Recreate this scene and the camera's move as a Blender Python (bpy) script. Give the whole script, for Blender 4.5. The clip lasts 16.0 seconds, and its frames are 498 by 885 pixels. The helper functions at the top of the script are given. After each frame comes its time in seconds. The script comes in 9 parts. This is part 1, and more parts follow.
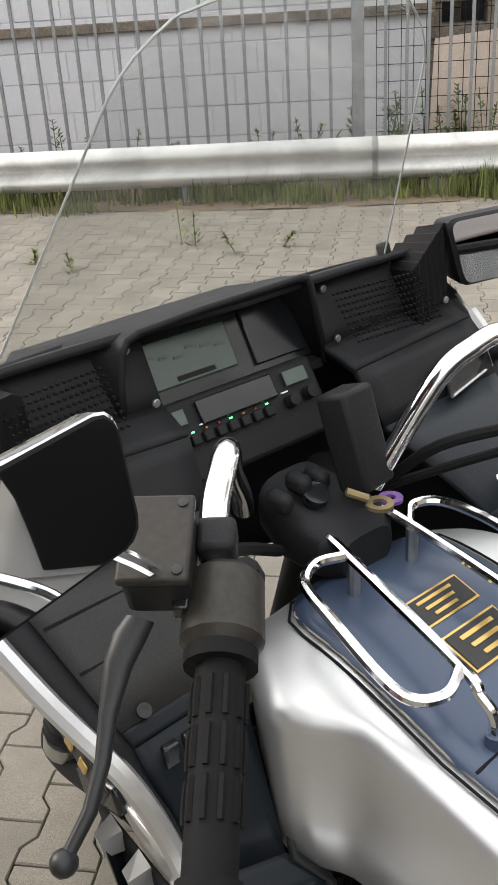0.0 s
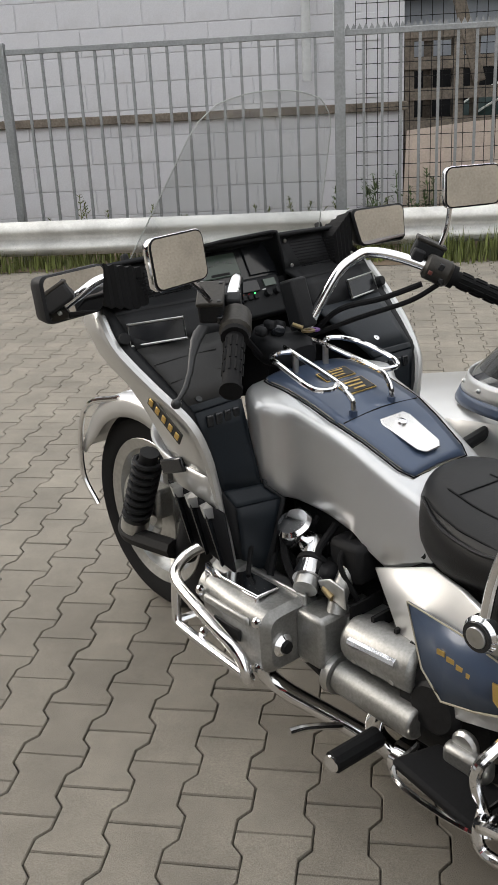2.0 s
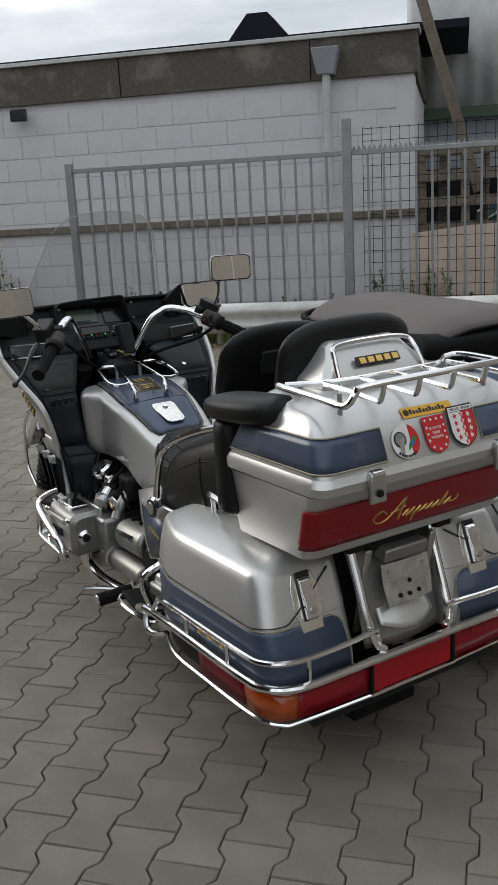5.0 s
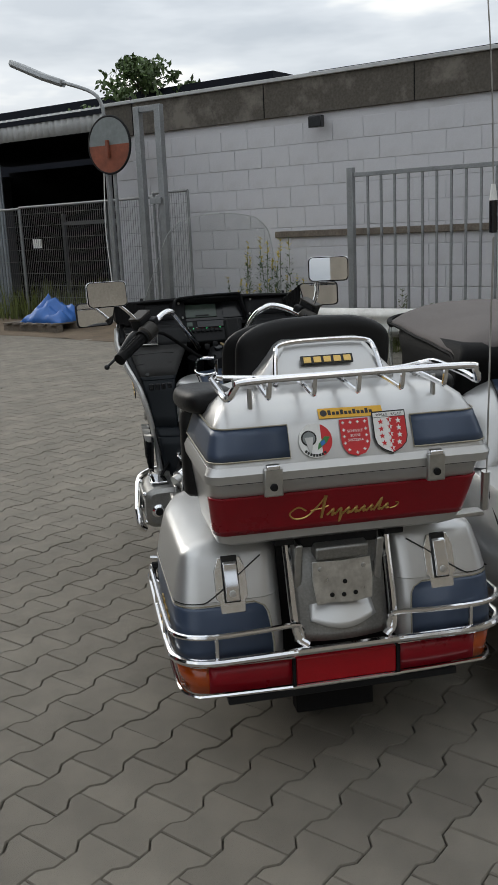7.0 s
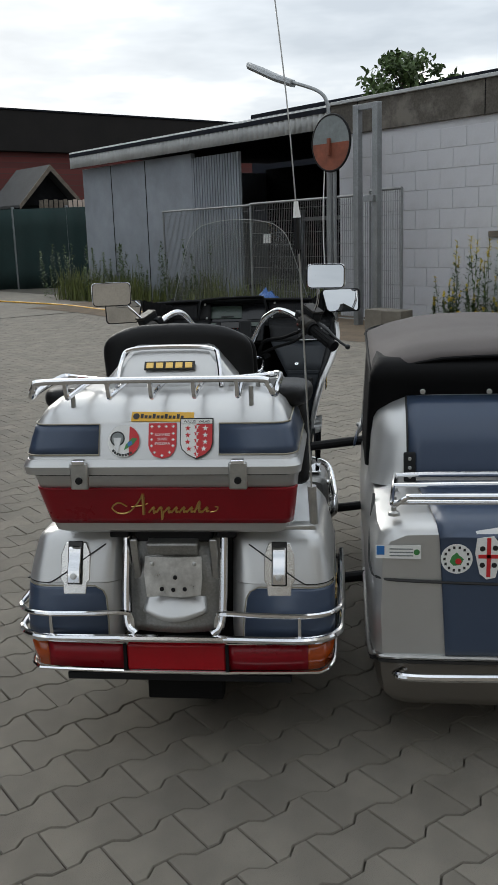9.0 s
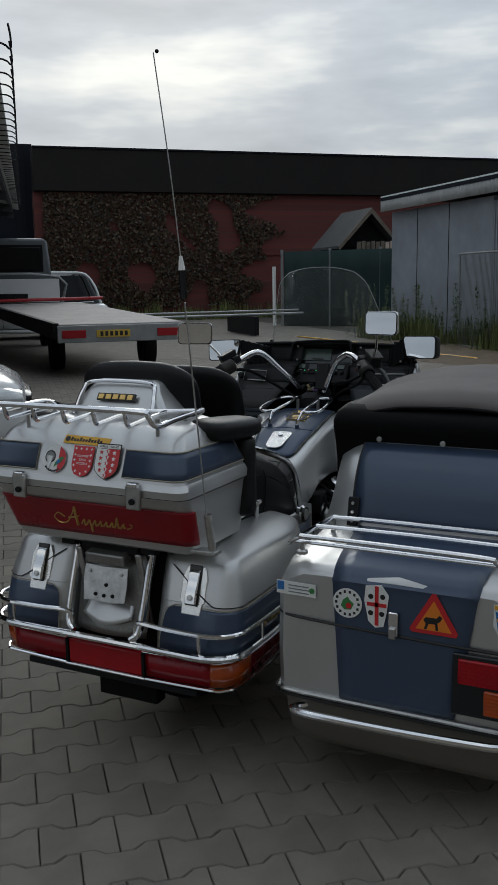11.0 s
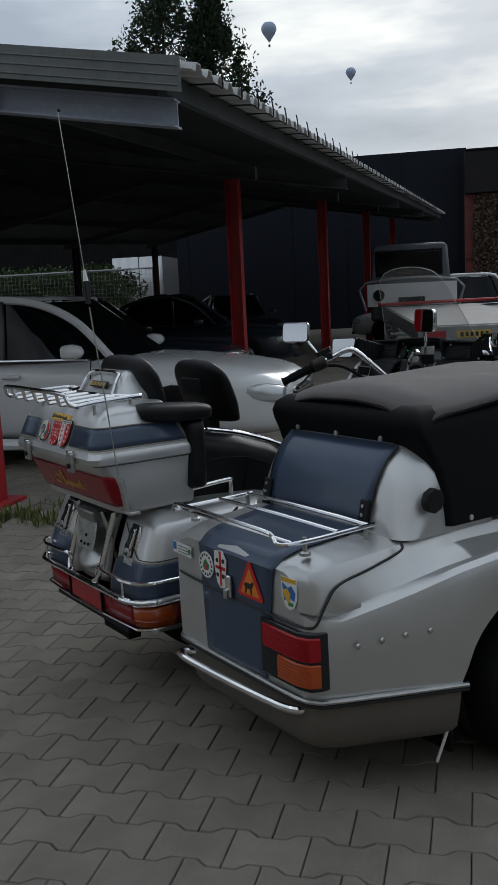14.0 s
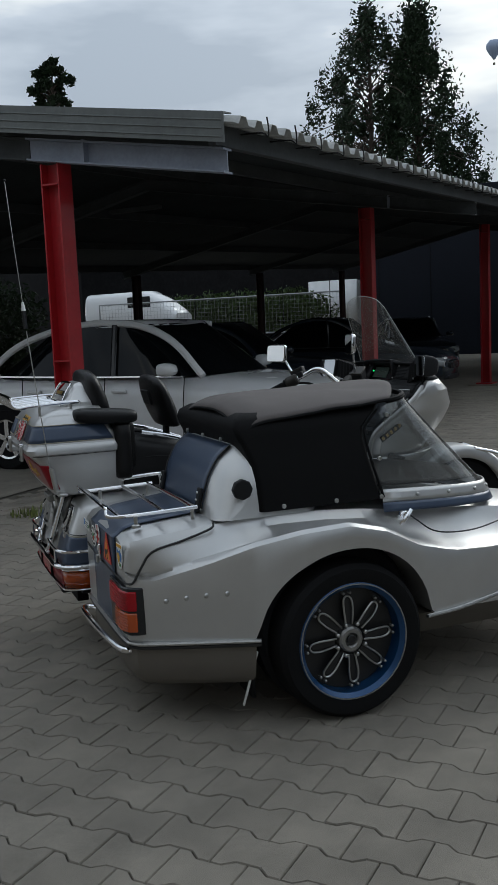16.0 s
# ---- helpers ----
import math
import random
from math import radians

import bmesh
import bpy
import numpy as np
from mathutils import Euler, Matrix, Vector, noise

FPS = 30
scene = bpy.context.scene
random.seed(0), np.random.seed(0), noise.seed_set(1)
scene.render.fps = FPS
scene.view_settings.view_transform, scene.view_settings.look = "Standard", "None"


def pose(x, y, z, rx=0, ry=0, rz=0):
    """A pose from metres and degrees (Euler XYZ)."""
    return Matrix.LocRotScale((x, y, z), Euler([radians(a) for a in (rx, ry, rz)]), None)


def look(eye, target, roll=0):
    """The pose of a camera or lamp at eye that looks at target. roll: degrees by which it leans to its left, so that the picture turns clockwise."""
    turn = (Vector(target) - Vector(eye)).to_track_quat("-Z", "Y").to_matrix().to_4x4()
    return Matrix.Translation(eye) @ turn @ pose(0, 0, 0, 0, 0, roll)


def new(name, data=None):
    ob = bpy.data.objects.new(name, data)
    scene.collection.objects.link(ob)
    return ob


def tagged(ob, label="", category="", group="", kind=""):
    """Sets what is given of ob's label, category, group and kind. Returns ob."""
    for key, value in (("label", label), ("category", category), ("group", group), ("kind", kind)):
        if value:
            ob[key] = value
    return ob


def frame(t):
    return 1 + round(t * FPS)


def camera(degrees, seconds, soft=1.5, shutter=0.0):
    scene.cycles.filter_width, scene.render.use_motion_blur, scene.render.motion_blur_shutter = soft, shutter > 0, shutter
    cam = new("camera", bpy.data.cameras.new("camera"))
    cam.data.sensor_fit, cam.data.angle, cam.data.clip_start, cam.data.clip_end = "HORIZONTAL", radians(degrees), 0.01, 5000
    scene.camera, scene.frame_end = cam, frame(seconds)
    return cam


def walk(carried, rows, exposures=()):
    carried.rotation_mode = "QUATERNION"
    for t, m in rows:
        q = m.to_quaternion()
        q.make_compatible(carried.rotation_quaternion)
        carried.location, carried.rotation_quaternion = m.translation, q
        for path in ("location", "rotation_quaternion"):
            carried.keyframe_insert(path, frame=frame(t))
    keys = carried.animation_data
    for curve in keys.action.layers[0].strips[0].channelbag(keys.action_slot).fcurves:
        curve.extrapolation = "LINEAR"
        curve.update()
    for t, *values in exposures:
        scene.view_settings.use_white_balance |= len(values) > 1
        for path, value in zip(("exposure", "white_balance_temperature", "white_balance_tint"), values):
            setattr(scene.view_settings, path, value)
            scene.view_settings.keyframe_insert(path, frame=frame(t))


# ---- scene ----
cam = camera(30.5, 16.0, soft=1.25)
ROWS = [
    (0.0, -0.6460, -0.0042, 1.4530, 64.25, 3.32, -39.85),
    (0.5, -0.8496, -0.2169, 1.4331, 66.91, 3.49, -40.01),
    (1.0, -1.0572, -0.3963, 1.4331, 67.18, 3.38, -40.28),
    (1.5, -1.2644, -0.6339, 1.4235, 68.40, 3.18, -40.35),
    (2.0, -1.3934, -0.9052, 1.4513, 69.41, 2.77, -39.82),
    (2.5, -1.4969, -1.2110, 1.4571, 70.83, 2.08, -39.16),
    (3.0, -1.5986, -1.4707, 1.4453, 71.85, 2.12, -39.78),
    (3.5, -1.6342, -1.6937, 1.4616, 72.08, 2.17, -41.02),
    (4.0, -1.6199, -1.9617, 1.4673, 73.63, 3.37, -41.13),
    (4.2, -1.6019, -2.0874, 1.4564, 74.42, 3.49, -40.65),
    (6.3, -0.9515, -2.8495, 1.4378, 76.47, 2.28, -17.50),
    (6.5, -0.8691, -2.8985, 1.4318, 76.84, 2.19, -16.20),
    (7.0, -0.6245, -2.9458, 1.4002, 76.88, 2.51, -11.60),
    (7.5, -0.3738, -3.0048, 1.4002, 76.25, 2.16, -7.26),
    (8.0, -0.0978, -3.0922, 1.4039, 76.50, 2.03, -2.69),
    (8.2, 0.0133, -3.1128, 1.4082, 76.71, 1.94, -1.43),
    (10.3, 1.0921, -3.0091, 1.4014, 78.22, 0.96, 21.29),
    (10.5, 1.2004, -2.9832, 1.4126, 78.43, 0.72, 23.43),
    (11.0, 1.5250, -2.9918, 1.4074, 80.06, 0.90, 26.86),
    (11.5, 1.8612, -3.0220, 1.4019, 80.98, 0.97, 29.63),
    (12.0, 2.1438, -2.9201, 1.3736, 81.17, 1.92, 33.51),
    (12.5, 2.3969, -2.7616, 1.3702, 80.38, 1.81, 38.46),
    (13.0, 2.6476, -2.6053, 1.3696, 80.27, 1.82, 44.64),
    (13.5, 2.8244, -2.4155, 1.3561, 80.95, 2.54, 50.07),
    (14.0, 2.9913, -2.2258, 1.3608, 81.08, 2.70, 55.38),
    (14.5, 3.2639, -2.0691, 1.3445, 81.61, 3.41, 59.80),
    (15.0, 3.5467, -1.9110, 1.3321, 82.05, 2.87, 62.54),
    (15.5, 3.8045, -1.7105, 1.3288, 82.36, 2.78, 66.40),
    (16.0, 4.0901, -1.5010, 1.3217, 83.04, 2.49, 68.78),
]
EXPOSURES = [(0.0, 1.15, 7000, 11), (1.5, 0.85, 6950, 11), (3.0, 0.5, 6800, 9), (4.2, 0.2, 6650, 8), (6.5, -0.08, 6600, 8), (8.2, 0.0, 6500, 7), (10.3, -0.2, 6150, 7), (10.5, -0.28, 6100, 7), (11.0, -0.80, 6100, 6), (12.0, -1.08, 6050, 5), (12.5, -0.95, 6050, 5), (13.0, -0.84, 6050, 5), (14.5, -0.66, 6050, 7), (16.0, -0.55, 6050, 6)]
walk(cam, [(t, pose(*p)) for t, *p in ROWS], EXPOSURES)

# world: overcast sky with broken grey cloud, and a wide weak sun
world = bpy.data.worlds.new("overcast")
scene.world = world
world.use_nodes = True
wn, wl = world.node_tree.nodes, world.node_tree.links
wn.clear()
w_out, w_bg = wn.new("ShaderNodeOutputWorld"), wn.new("ShaderNodeBackground")
w_sky = wn.new("ShaderNodeTexSky")
w_sky.sky_type, w_sky.sun_disc, w_sky.sun_elevation, w_sky.sun_rotation = "NISHITA", False, radians(27), radians(-33)
w_sky.dust_density = 3.0
w_dim = wn.new("ShaderNodeMix")
w_dim.data_type, w_dim.blend_type = "RGBA", "MULTIPLY"
w_dim.inputs[0].default_value = 1.0
w_dim.inputs[7].default_value = (0.1, 0.1, 0.1, 1)
w_map, w_tex = wn.new("ShaderNodeMapping"), wn.new("ShaderNodeTexCoord")
w_map.inputs["Scale"].default_value = (1.6, 1.6, 6.5)
w_noise = wn.new("ShaderNodeTexNoise")
w_noise.inputs["Scale"].default_value, w_noise.inputs["Detail"].default_value, w_noise.inputs["Roughness"].default_value = 1.7, 5, 0.55
w_ramp = wn.new("ShaderNodeValToRGB")
w_ramp.color_ramp.elements[0].position, w_ramp.color_ramp.elements[0].color = 0.38, (0.49, 0.535, 0.60, 1)
w_ramp.color_ramp.elements[1].position, w_ramp.color_ramp.elements[1].color = 0.68, (1.20, 1.17, 1.10, 1)
mid_tone = w_ramp.color_ramp.elements.new(0.52)
mid_tone.color = (0.66, 0.70, 0.76, 1)
w_mix = wn.new("ShaderNodeMix")
w_mix.data_type = "RGBA"
w_mix.inputs[0].default_value = 0.93
wl.new(w_tex.outputs["Generated"], w_map.inputs["Vector"])
wl.new(w_map.outputs[0], w_noise.inputs["Vector"])
wl.new(w_noise.outputs[0], w_ramp.inputs[0])
wl.new(w_sky.outputs[0], w_dim.inputs[6])
wl.new(w_dim.outputs[2], w_mix.inputs[6])
wl.new(w_ramp.outputs[0], w_mix.inputs[7])
w_dot, w_rng, w_gain = wn.new("ShaderNodeVectorMath"), wn.new("ShaderNodeMapRange"), wn.new("ShaderNodeMix")
w_dot.operation = "DOT_PRODUCT"
w_dot.inputs[1].default_value = (-0.48, 0.75, 0.45)
w_rng.inputs[1].default_value, w_rng.inputs[2].default_value, w_rng.inputs[3].default_value, w_rng.inputs[4].default_value = -0.6, 1.0, 0.85, 1.15
w_gain.data_type, w_gain.blend_type = "RGBA", "MULTIPLY"
w_gain.inputs[0].default_value = 1.0
wl.new(w_tex.outputs["Generated"], w_dot.inputs[0])
wl.new(w_dot.outputs["Value"], w_rng.inputs[0])
wl.new(w_mix.outputs[2], w_gain.inputs[6])
wl.new(w_rng.outputs[0], w_gain.inputs[7])
# an overcast dome is brightest overhead
w_sep, w_up, w_dome = wn.new("ShaderNodeSeparateXYZ"), wn.new("ShaderNodeMapRange"), wn.new("ShaderNodeMix")
w_up.inputs[1].default_value, w_up.inputs[2].default_value, w_up.inputs[3].default_value, w_up.inputs[4].default_value = 0.05, 0.75, 0.98, 1.55
w_dome.data_type, w_dome.blend_type = "RGBA", "MULTIPLY"
w_dome.inputs[0].default_value = 1.0
wl.new(w_tex.outputs["Generated"], w_sep.inputs[0])
wl.new(w_sep.outputs[2], w_up.inputs[0])
wl.new(w_gain.outputs[2], w_dome.inputs[6])
wl.new(w_up.outputs[0], w_dome.inputs[7])
wl.new(w_dome.outputs[2], w_bg.inputs[0])
w_bg.inputs[1].default_value = 1.05
wl.new(w_bg.outputs[0], w_out.inputs[0])
sun = new("sun", bpy.data.lights.new("sun", "SUN"))
sun.data.energy, sun.data.angle, sun.data.color = 1.0, radians(28), (1.0, 0.96, 0.9)
sun.matrix_world = look((-48, 75, 45), (0, 0, 0))


# ---- materials ----
def mat(name, color, rough=0.5, metal=0.0, grain=0.0, scale=40.0, stain=0.0, stain_scale=3.0, bump=0.0, coat=0.0, vary=0.0, island=0.0, stain_color=None, spec=0.5):
    m = bpy.data.materials.new(name)
    m.use_nodes = True
    n, l = m.node_tree.nodes, m.node_tree.links
    b = n["Principled BSDF"]
    b.inputs["Roughness"].default_value, b.inputs["Metallic"].default_value = rough, metal
    b.inputs["Coat Weight"].default_value, b.inputs["Coat Roughness"].default_value = coat, 0.06
    b.inputs["Base Color"].default_value, b.inputs["Specular IOR Level"].default_value = (*color, 1), spec
    tc = n.new("ShaderNodeTexCoord")
    last = None

    def mul(value_socket, amount, base):
        f = n.new("ShaderNodeMapRange")
        f.inputs[1].default_value, f.inputs[2].default_value = 0.25, 0.75
        f.inputs[3].default_value, f.inputs[4].default_value = 1 - amount, 1 + amount
        l.new(value_socket, f.inputs[0])
        x = n.new("ShaderNodeMix")
        x.data_type, x.blend_type = "RGBA", "MULTIPLY"
        x.inputs[0].default_value = 1.0
        if base is None:
            x.inputs[6].default_value = (*color, 1)
        else:
            l.new(base, x.inputs[6])
        l.new(f.outputs[0], x.inputs[7])
        return x.outputs[2]

    if grain or bump:
        g = n.new("ShaderNodeTexNoise")
        g.inputs["Scale"].default_value, g.inputs["Detail"].default_value = scale, 6
        l.new(tc.outputs["Object"], g.inputs["Vector"])
        if grain:
            last = mul(g.outputs[0], grain, last)
        if bump:
            bp = n.new("ShaderNodeBump")
            bp.inputs["Strength"].default_value, bp.inputs["Distance"].default_value = bump, 0.004
            l.new(g.outputs[0], bp.inputs["Height"])
            l.new(bp.outputs[0], b.inputs["Normal"])
    if stain:
        s = n.new("ShaderNodeTexNoise")
        s.inputs["Scale"].default_value, s.inputs["Detail"].default_value, s.inputs["Roughness"].default_value = stain_scale, 7, 0.65
        l.new(tc.outputs["Object"], s.inputs["Vector"])
        if stain_color:
            r = n.new("ShaderNodeMapRange")
            r.inputs[1].default_value, r.inputs[2].default_value = 0.52, 0.66
            r.inputs[4].default_value = stain
            l.new(s.outputs[0], r.inputs[0])
            x = n.new("ShaderNodeMix")
            x.data_type = "RGBA"
            l.new(r.outputs[0], x.inputs[0])
            if last is None:
                x.inputs[6].default_value = (*color, 1)
            else:
                l.new(last, x.inputs[6])
            x.inputs[7].default_value = (*stain_color, 1)
            last = x.outputs[2]
        else:
            last = mul(s.outputs[0], stain, last)
        rr = n.new("ShaderNodeMapRange")
        rr.inputs[3].default_value, rr.inputs[4].default_value = max(0.02, rough - 0.08), min(1, rough + 0.12)
        l.new(s.outputs[0], rr.inputs[0])
        l.new(rr.outputs[0], b.inputs["Roughness"])
    if vary:
        o = n.new("ShaderNodeObjectInfo")
        f = n.new("ShaderNodeMapRange")
        f.inputs[3].default_value, f.inputs[4].default_value = 0.25 + 0.5 * 0, 0.75
        l.new(o.outputs["Random"], f.inputs[0])
        last = mul(f.outputs[0], vary, last)
    if island:
        o = n.new("ShaderNodeNewGeometry")
        f = n.new("ShaderNodeMapRange")
        f.inputs[3].default_value, f.inputs[4].default_value = 0.25, 0.75
        l.new(o.outputs["Random Per Island"], f.inputs[0])
        last = mul(f.outputs[0], island, last)
    if last is not None:
        l.new(last, b.inputs["Base Color"])
    return m


def glass(name, color, rough=0.03, haze=0.0):
    m = bpy.data.materials.new(name)
    m.use_nodes = True
    n, l = m.node_tree.nodes, m.node_tree.links
    out = n["Material Output"]
    n.remove(n["Principled BSDF"])
    t, g, x, fr = n.new("ShaderNodeBsdfTransparent"), n.new("ShaderNodeBsdfGlossy"), n.new("ShaderNodeMixShader"), n.new("ShaderNodeLayerWeight")
    pw, ad = n.new("ShaderNodeMath"), n.new("ShaderNodeMath")
    pw.operation, ad.operation = "POWER", "MULTIPLY_ADD"
    pw.inputs[1].default_value, ad.inputs[1].default_value, ad.inputs[2].default_value = 4.0, 0.75, 0.07
    t.inputs[0].default_value = (*color, 1)
    g.inputs["Roughness"].default_value = rough
    fr.inputs[0].default_value = 0.5
    l.new(fr.outputs["Facing"], pw.inputs[0])
    l.new(pw.outputs[0], ad.inputs[0])
    l.new(ad.outputs[0], x.inputs[0])
    l.new(t.outputs[0], x.inputs[1])
    l.new(g.outputs[0], x.inputs[2])
    dust, film = n.new("ShaderNodeBsdfDiffuse"), n.new("ShaderNodeMixShader")
    dust.inputs[0].default_value = (0.75, 0.76, 0.74, 1)
    film.inputs[0].default_value = haze
    l.new(x.outputs[0], film.inputs[1])
    l.new(dust.outputs[0], film.inputs[2])
    l.new(film.outputs[0], out.inputs[0])
    return m


def glow(name, color, strength):
    m = bpy.data.materials.new(name)
    m.use_nodes = True
    b = m.node_tree.nodes["Principled BSDF"]
    b.inputs["Base Color"].default_value = (*color, 1)
    b.inputs["Emission Color"].default_value, b.inputs["Emission Strength"].default_value = (*color, 1), strength
    return m


SILVER = mat("silver_paint", (0.555, 0.555, 0.55), 0.345, 0.74, 0.04, 900, 0.05, 6, coat=0.25)
SILVER_DARK = mat("taupe_paint", (0.15, 0.135, 0.115), 0.45, 0.3, 0.05, 700, 0.08, 5, coat=0.2)
BLUE = mat("blue_paint", (0.046, 0.068, 0.115), 0.36, 0.15, 0.06, 900, 0.06, 5, coat=0.22)
NAVY = mat("navy_plastic", (0.0085, 0.0115, 0.0150), 0.42, 0.0, 0.12, 300, 0.12, 6, bump=0.05, spec=0.2)
CHROME = mat("chrome", (0.82, 0.82, 0.83), 0.07, 1.0, 0, 40, 0.05, 9)
POLISHED = mat("polished_plate", (0.80, 0.79, 0.77), 0.2, 0.9, 0.04, 80, 0.06, 12)
STEEL = mat("worn_steel", (0.50, 0.50, 0.49), 0.34, 1.0, 0.12, 60, 0.15, 8)
ALLOY = mat("cast_alloy", (0.30, 0.298, 0.287), 0.42, 0.85, 0.15, 160, 0.2, 14, bump=0.12)
BLACK = mat("black_plastic", (0.0145, 0.015, 0.0162), 0.52, 0.0, 0.2, 350, 0.15, 8, bump=0.12, spec=0.17)
GLOSS_BLACK = mat("gloss_black", (0.010, 0.011, 0.013), 0.18, 0.0, 0, 40, 0.1, 9)
RUBBER = mat("rubber", (0.0065, 0.0065, 0.007), 0.74, 0.0, 0.2, 160, 0.25, 9, bump=0.1, spec=0.16)
LEATHER = mat("black_vinyl", (0.0075, 0.0075, 0.008), 0.40, 0.0, 0.15, 420, 0.15, 5, bump=0.18, spec=0.24)
CANVAS = mat("soft_top_canvas", (0.0042, 0.0042, 0.0046), 0.62, 0.0, 0.18, 900, 0.2, 4, bump=0.2, spec=0.12)
CANVAS_TOP = mat("weathered_canvas", (0.105, 0.092, 0.088), 0.78, 0.0, 0.12, 900, 0.12, 4, bump=0.15)
RED_LENS = mat("red_lens", (0.33, 0.004, 0.010), 0.22, 0.0, 0.08, 300, 0.1, 8, coat=0.15, spec=0.35)
RED_DARK = mat("dark_red_lens", (0.25, 0.004, 0.012), 0.28, 0.0, 0.08, 300, 0.1, 8, coat=0.1, spec=0.3)
RED_DEEP = mat("deep_red_lens", (0.15, 0.003, 0.009), 0.26, 0.0, 0.08, 300, 0.1, 8, coat=0.1, spec=0.3)
AMBER = mat("amber_lens", (0.42, 0.065, 0.006), 0.14, 0.0, 0.08, 300, 0.1, 8, coat=0.6)
PINSTRIPE = mat("cream_stripe", (0.30, 0.275, 0.21), 0.4, 0.0, 0.05, 200)
RED_SWITCH = mat("red_brown_switch", (0.10, 0.018, 0.012), 0.45)
VINYL = mat("worn_vinyl", (0.030, 0.0295, 0.029), 0.5, 0.0, 0.18, 420, 0.2, 7, bump=0.15, spec=0.25)
SLATE_VINYL = mat("slate_vinyl", (0.022, 0.026, 0.031), 0.48, 0.0, 0.15, 420, 0.15, 6, bump=0.12, spec=0.25)
WORN_CASE = mat("worn_black_casting", (0.030, 0.027, 0.023), 0.45, 0.2, 0.25, 160, 0.3, 14, bump=0.1, spec=0.3)
LEVER = mat("dark_grey_lever", (0.020, 0.021, 0.022), 0.42, 0.3, 0.15, 200, 0.2, 12)
BRASS = mat("dull_brass", (0.22, 0.17, 0.09), 0.42, 0.8, 0.1, 300, 0.2, 20)
GOLD = mat("gold_trim", (0.62, 0.42, 0.14), 0.28, 0.8, 0.1, 300)
DARK = mat("engine_dark", (0.008, 0.008, 0.0085), 0.6, 0.1, 0.3, 90, 0.3, 12, spec=0.25)
MIRROR = mat("mirror_glass", (0.86, 0.87, 0.88), 0.015, 1.0)
WHITE = mat("white_decal", (0.78, 0.78, 0.76), 0.4, 0.0, 0.04, 200)
RED = mat("red_decal", (0.55, 0.02, 0.025), 0.4, 0.0, 0.05, 200)
SIGN_ORANGE = mat("orange_decal", (0.75, 0.22, 0.02), 0.4, 0.0, 0.05, 200)
YELLOW = mat("yellow_decal", (0.72, 0.40, 0.03), 0.4, 0.0, 0.05, 200)
DECAL_BLUE = mat("blue_decal", (0.03, 0.16, 0.45), 0.4)
DECAL_BLACK = mat("black_decal", (0.012, 0.012, 0.012), 0.45)
GREEN_LEAF = mat("green_decal", (0.05, 0.22, 0.06), 0.45)
RIM_BLUE = mat("blue_rim", (0.006, 0.055, 0.16), 0.3, 0.4, 0.06, 300, 0.12, 9, coat=0.5)
LCD_MARK = mat("lcd_mark", (0.030, 0.044, 0.036), 0.3, 0.0, 0.05, 60)
LCD = mat("lcd_panel", (0.055, 0.080, 0.066), 0.22, 0.0, 0.05, 60)
CLEAR = glass("clear_screen", (0.955, 0.965, 0.96), 0.03, 0.10)
CLEAR_EDGE = mat("acrylic_edge", (0.42, 0.44, 0.43), 0.3)
SMOKED = glass("sidecar_screen", (0.66, 0.68, 0.68), 0.03, 0.05)
CAR_GLASS = mat("dark_car_glass", (0.004, 0.005, 0.006), 0.06, 0.0, spec=0.2)
PAVER = mat("paver_concrete", (0.192, 0.173, 0.143), 0.86, 0.0, 0.36, 380, 0.28, 4.0, bump=0.55, vary=0.09)
PAVER_FAR = mat("paver_concrete_joined", (0.192, 0.173, 0.143), 0.86, 0.0, 0.36, 380, 0.28, 4.0, bump=0.55, island=0.09)
JOINT = mat("joint_sand", (0.075, 0.067, 0.054), 0.95, 0.0, 0.3, 180, 0.35, 1.2, bump=0.5)
WALL_WHITE = mat("white_painted_block", (0.56, 0.56, 0.585), 0.85, 0.0, 0.06, 90, 0.30, 1.6, bump=0.3, stain_color=(0.40, 0.39, 0.385))
FASCIA = mat("weathered_fascia", (0.085, 0.075, 0.062), 0.85, 0.0, 0.3, 30, 0.75, 2.2, bump=0.3, stain_color=(0.20, 0.18, 0.155))
GALV = mat("galvanized", (0.29, 0.30, 0.305), 0.48, 0.75, 0.14, 50, 0.2, 6)
RAIL_WHITE = mat("guardrail_zinc", (0.58, 0.58, 0.56), 0.68, 0.0, 0.08, 60, 0.3, 3)
SLATE = mat("roof_felt", (0.055, 0.055, 0.055), 0.85, 0.0, 0.3, 30, 0.3, 3, bump=0.2)
BLOCKER_BEIGE = mat("blocker_beige", (0.215, 0.195, 0.165), 0.85, 0.0, 0.2, 40, 0.3, 1.2, bump=0.2)
WOOD = mat("grey_wood", (0.15, 0.125, 0.10), 0.85, 0.0, 0.3, 40, 0.4, 5, bump=0.3)
PLY = mat("pale_plywood", (0.50, 0.41, 0.345), 0.75, 0.0, 0.10, 60, 0.2, 4)
SHED_GREY = mat("grey_sheet", (0.27, 0.29, 0.32), 0.6, 0.1, 0.06, 40, 0.22, 1.4)
SHEET_WHITE = mat("pale_sheet", (0.46, 0.47, 0.47), 0.6, 0.1, 0.06, 40, 0.22, 1.4)
ROOF_SHEET = mat("corrugated_roof", (0.48, 0.49, 0.48), 0.55, 0.2, 0.12, 30, 0.3, 2.0)
# the next two hold the carport roof's shade in their base colour
SHADED_STEEL = mat("shaded_roof_steel", (0.075, 0.08, 0.082), 0.8, 0.0, 0.1, 30, 0.3, 1.5, spec=0.2)
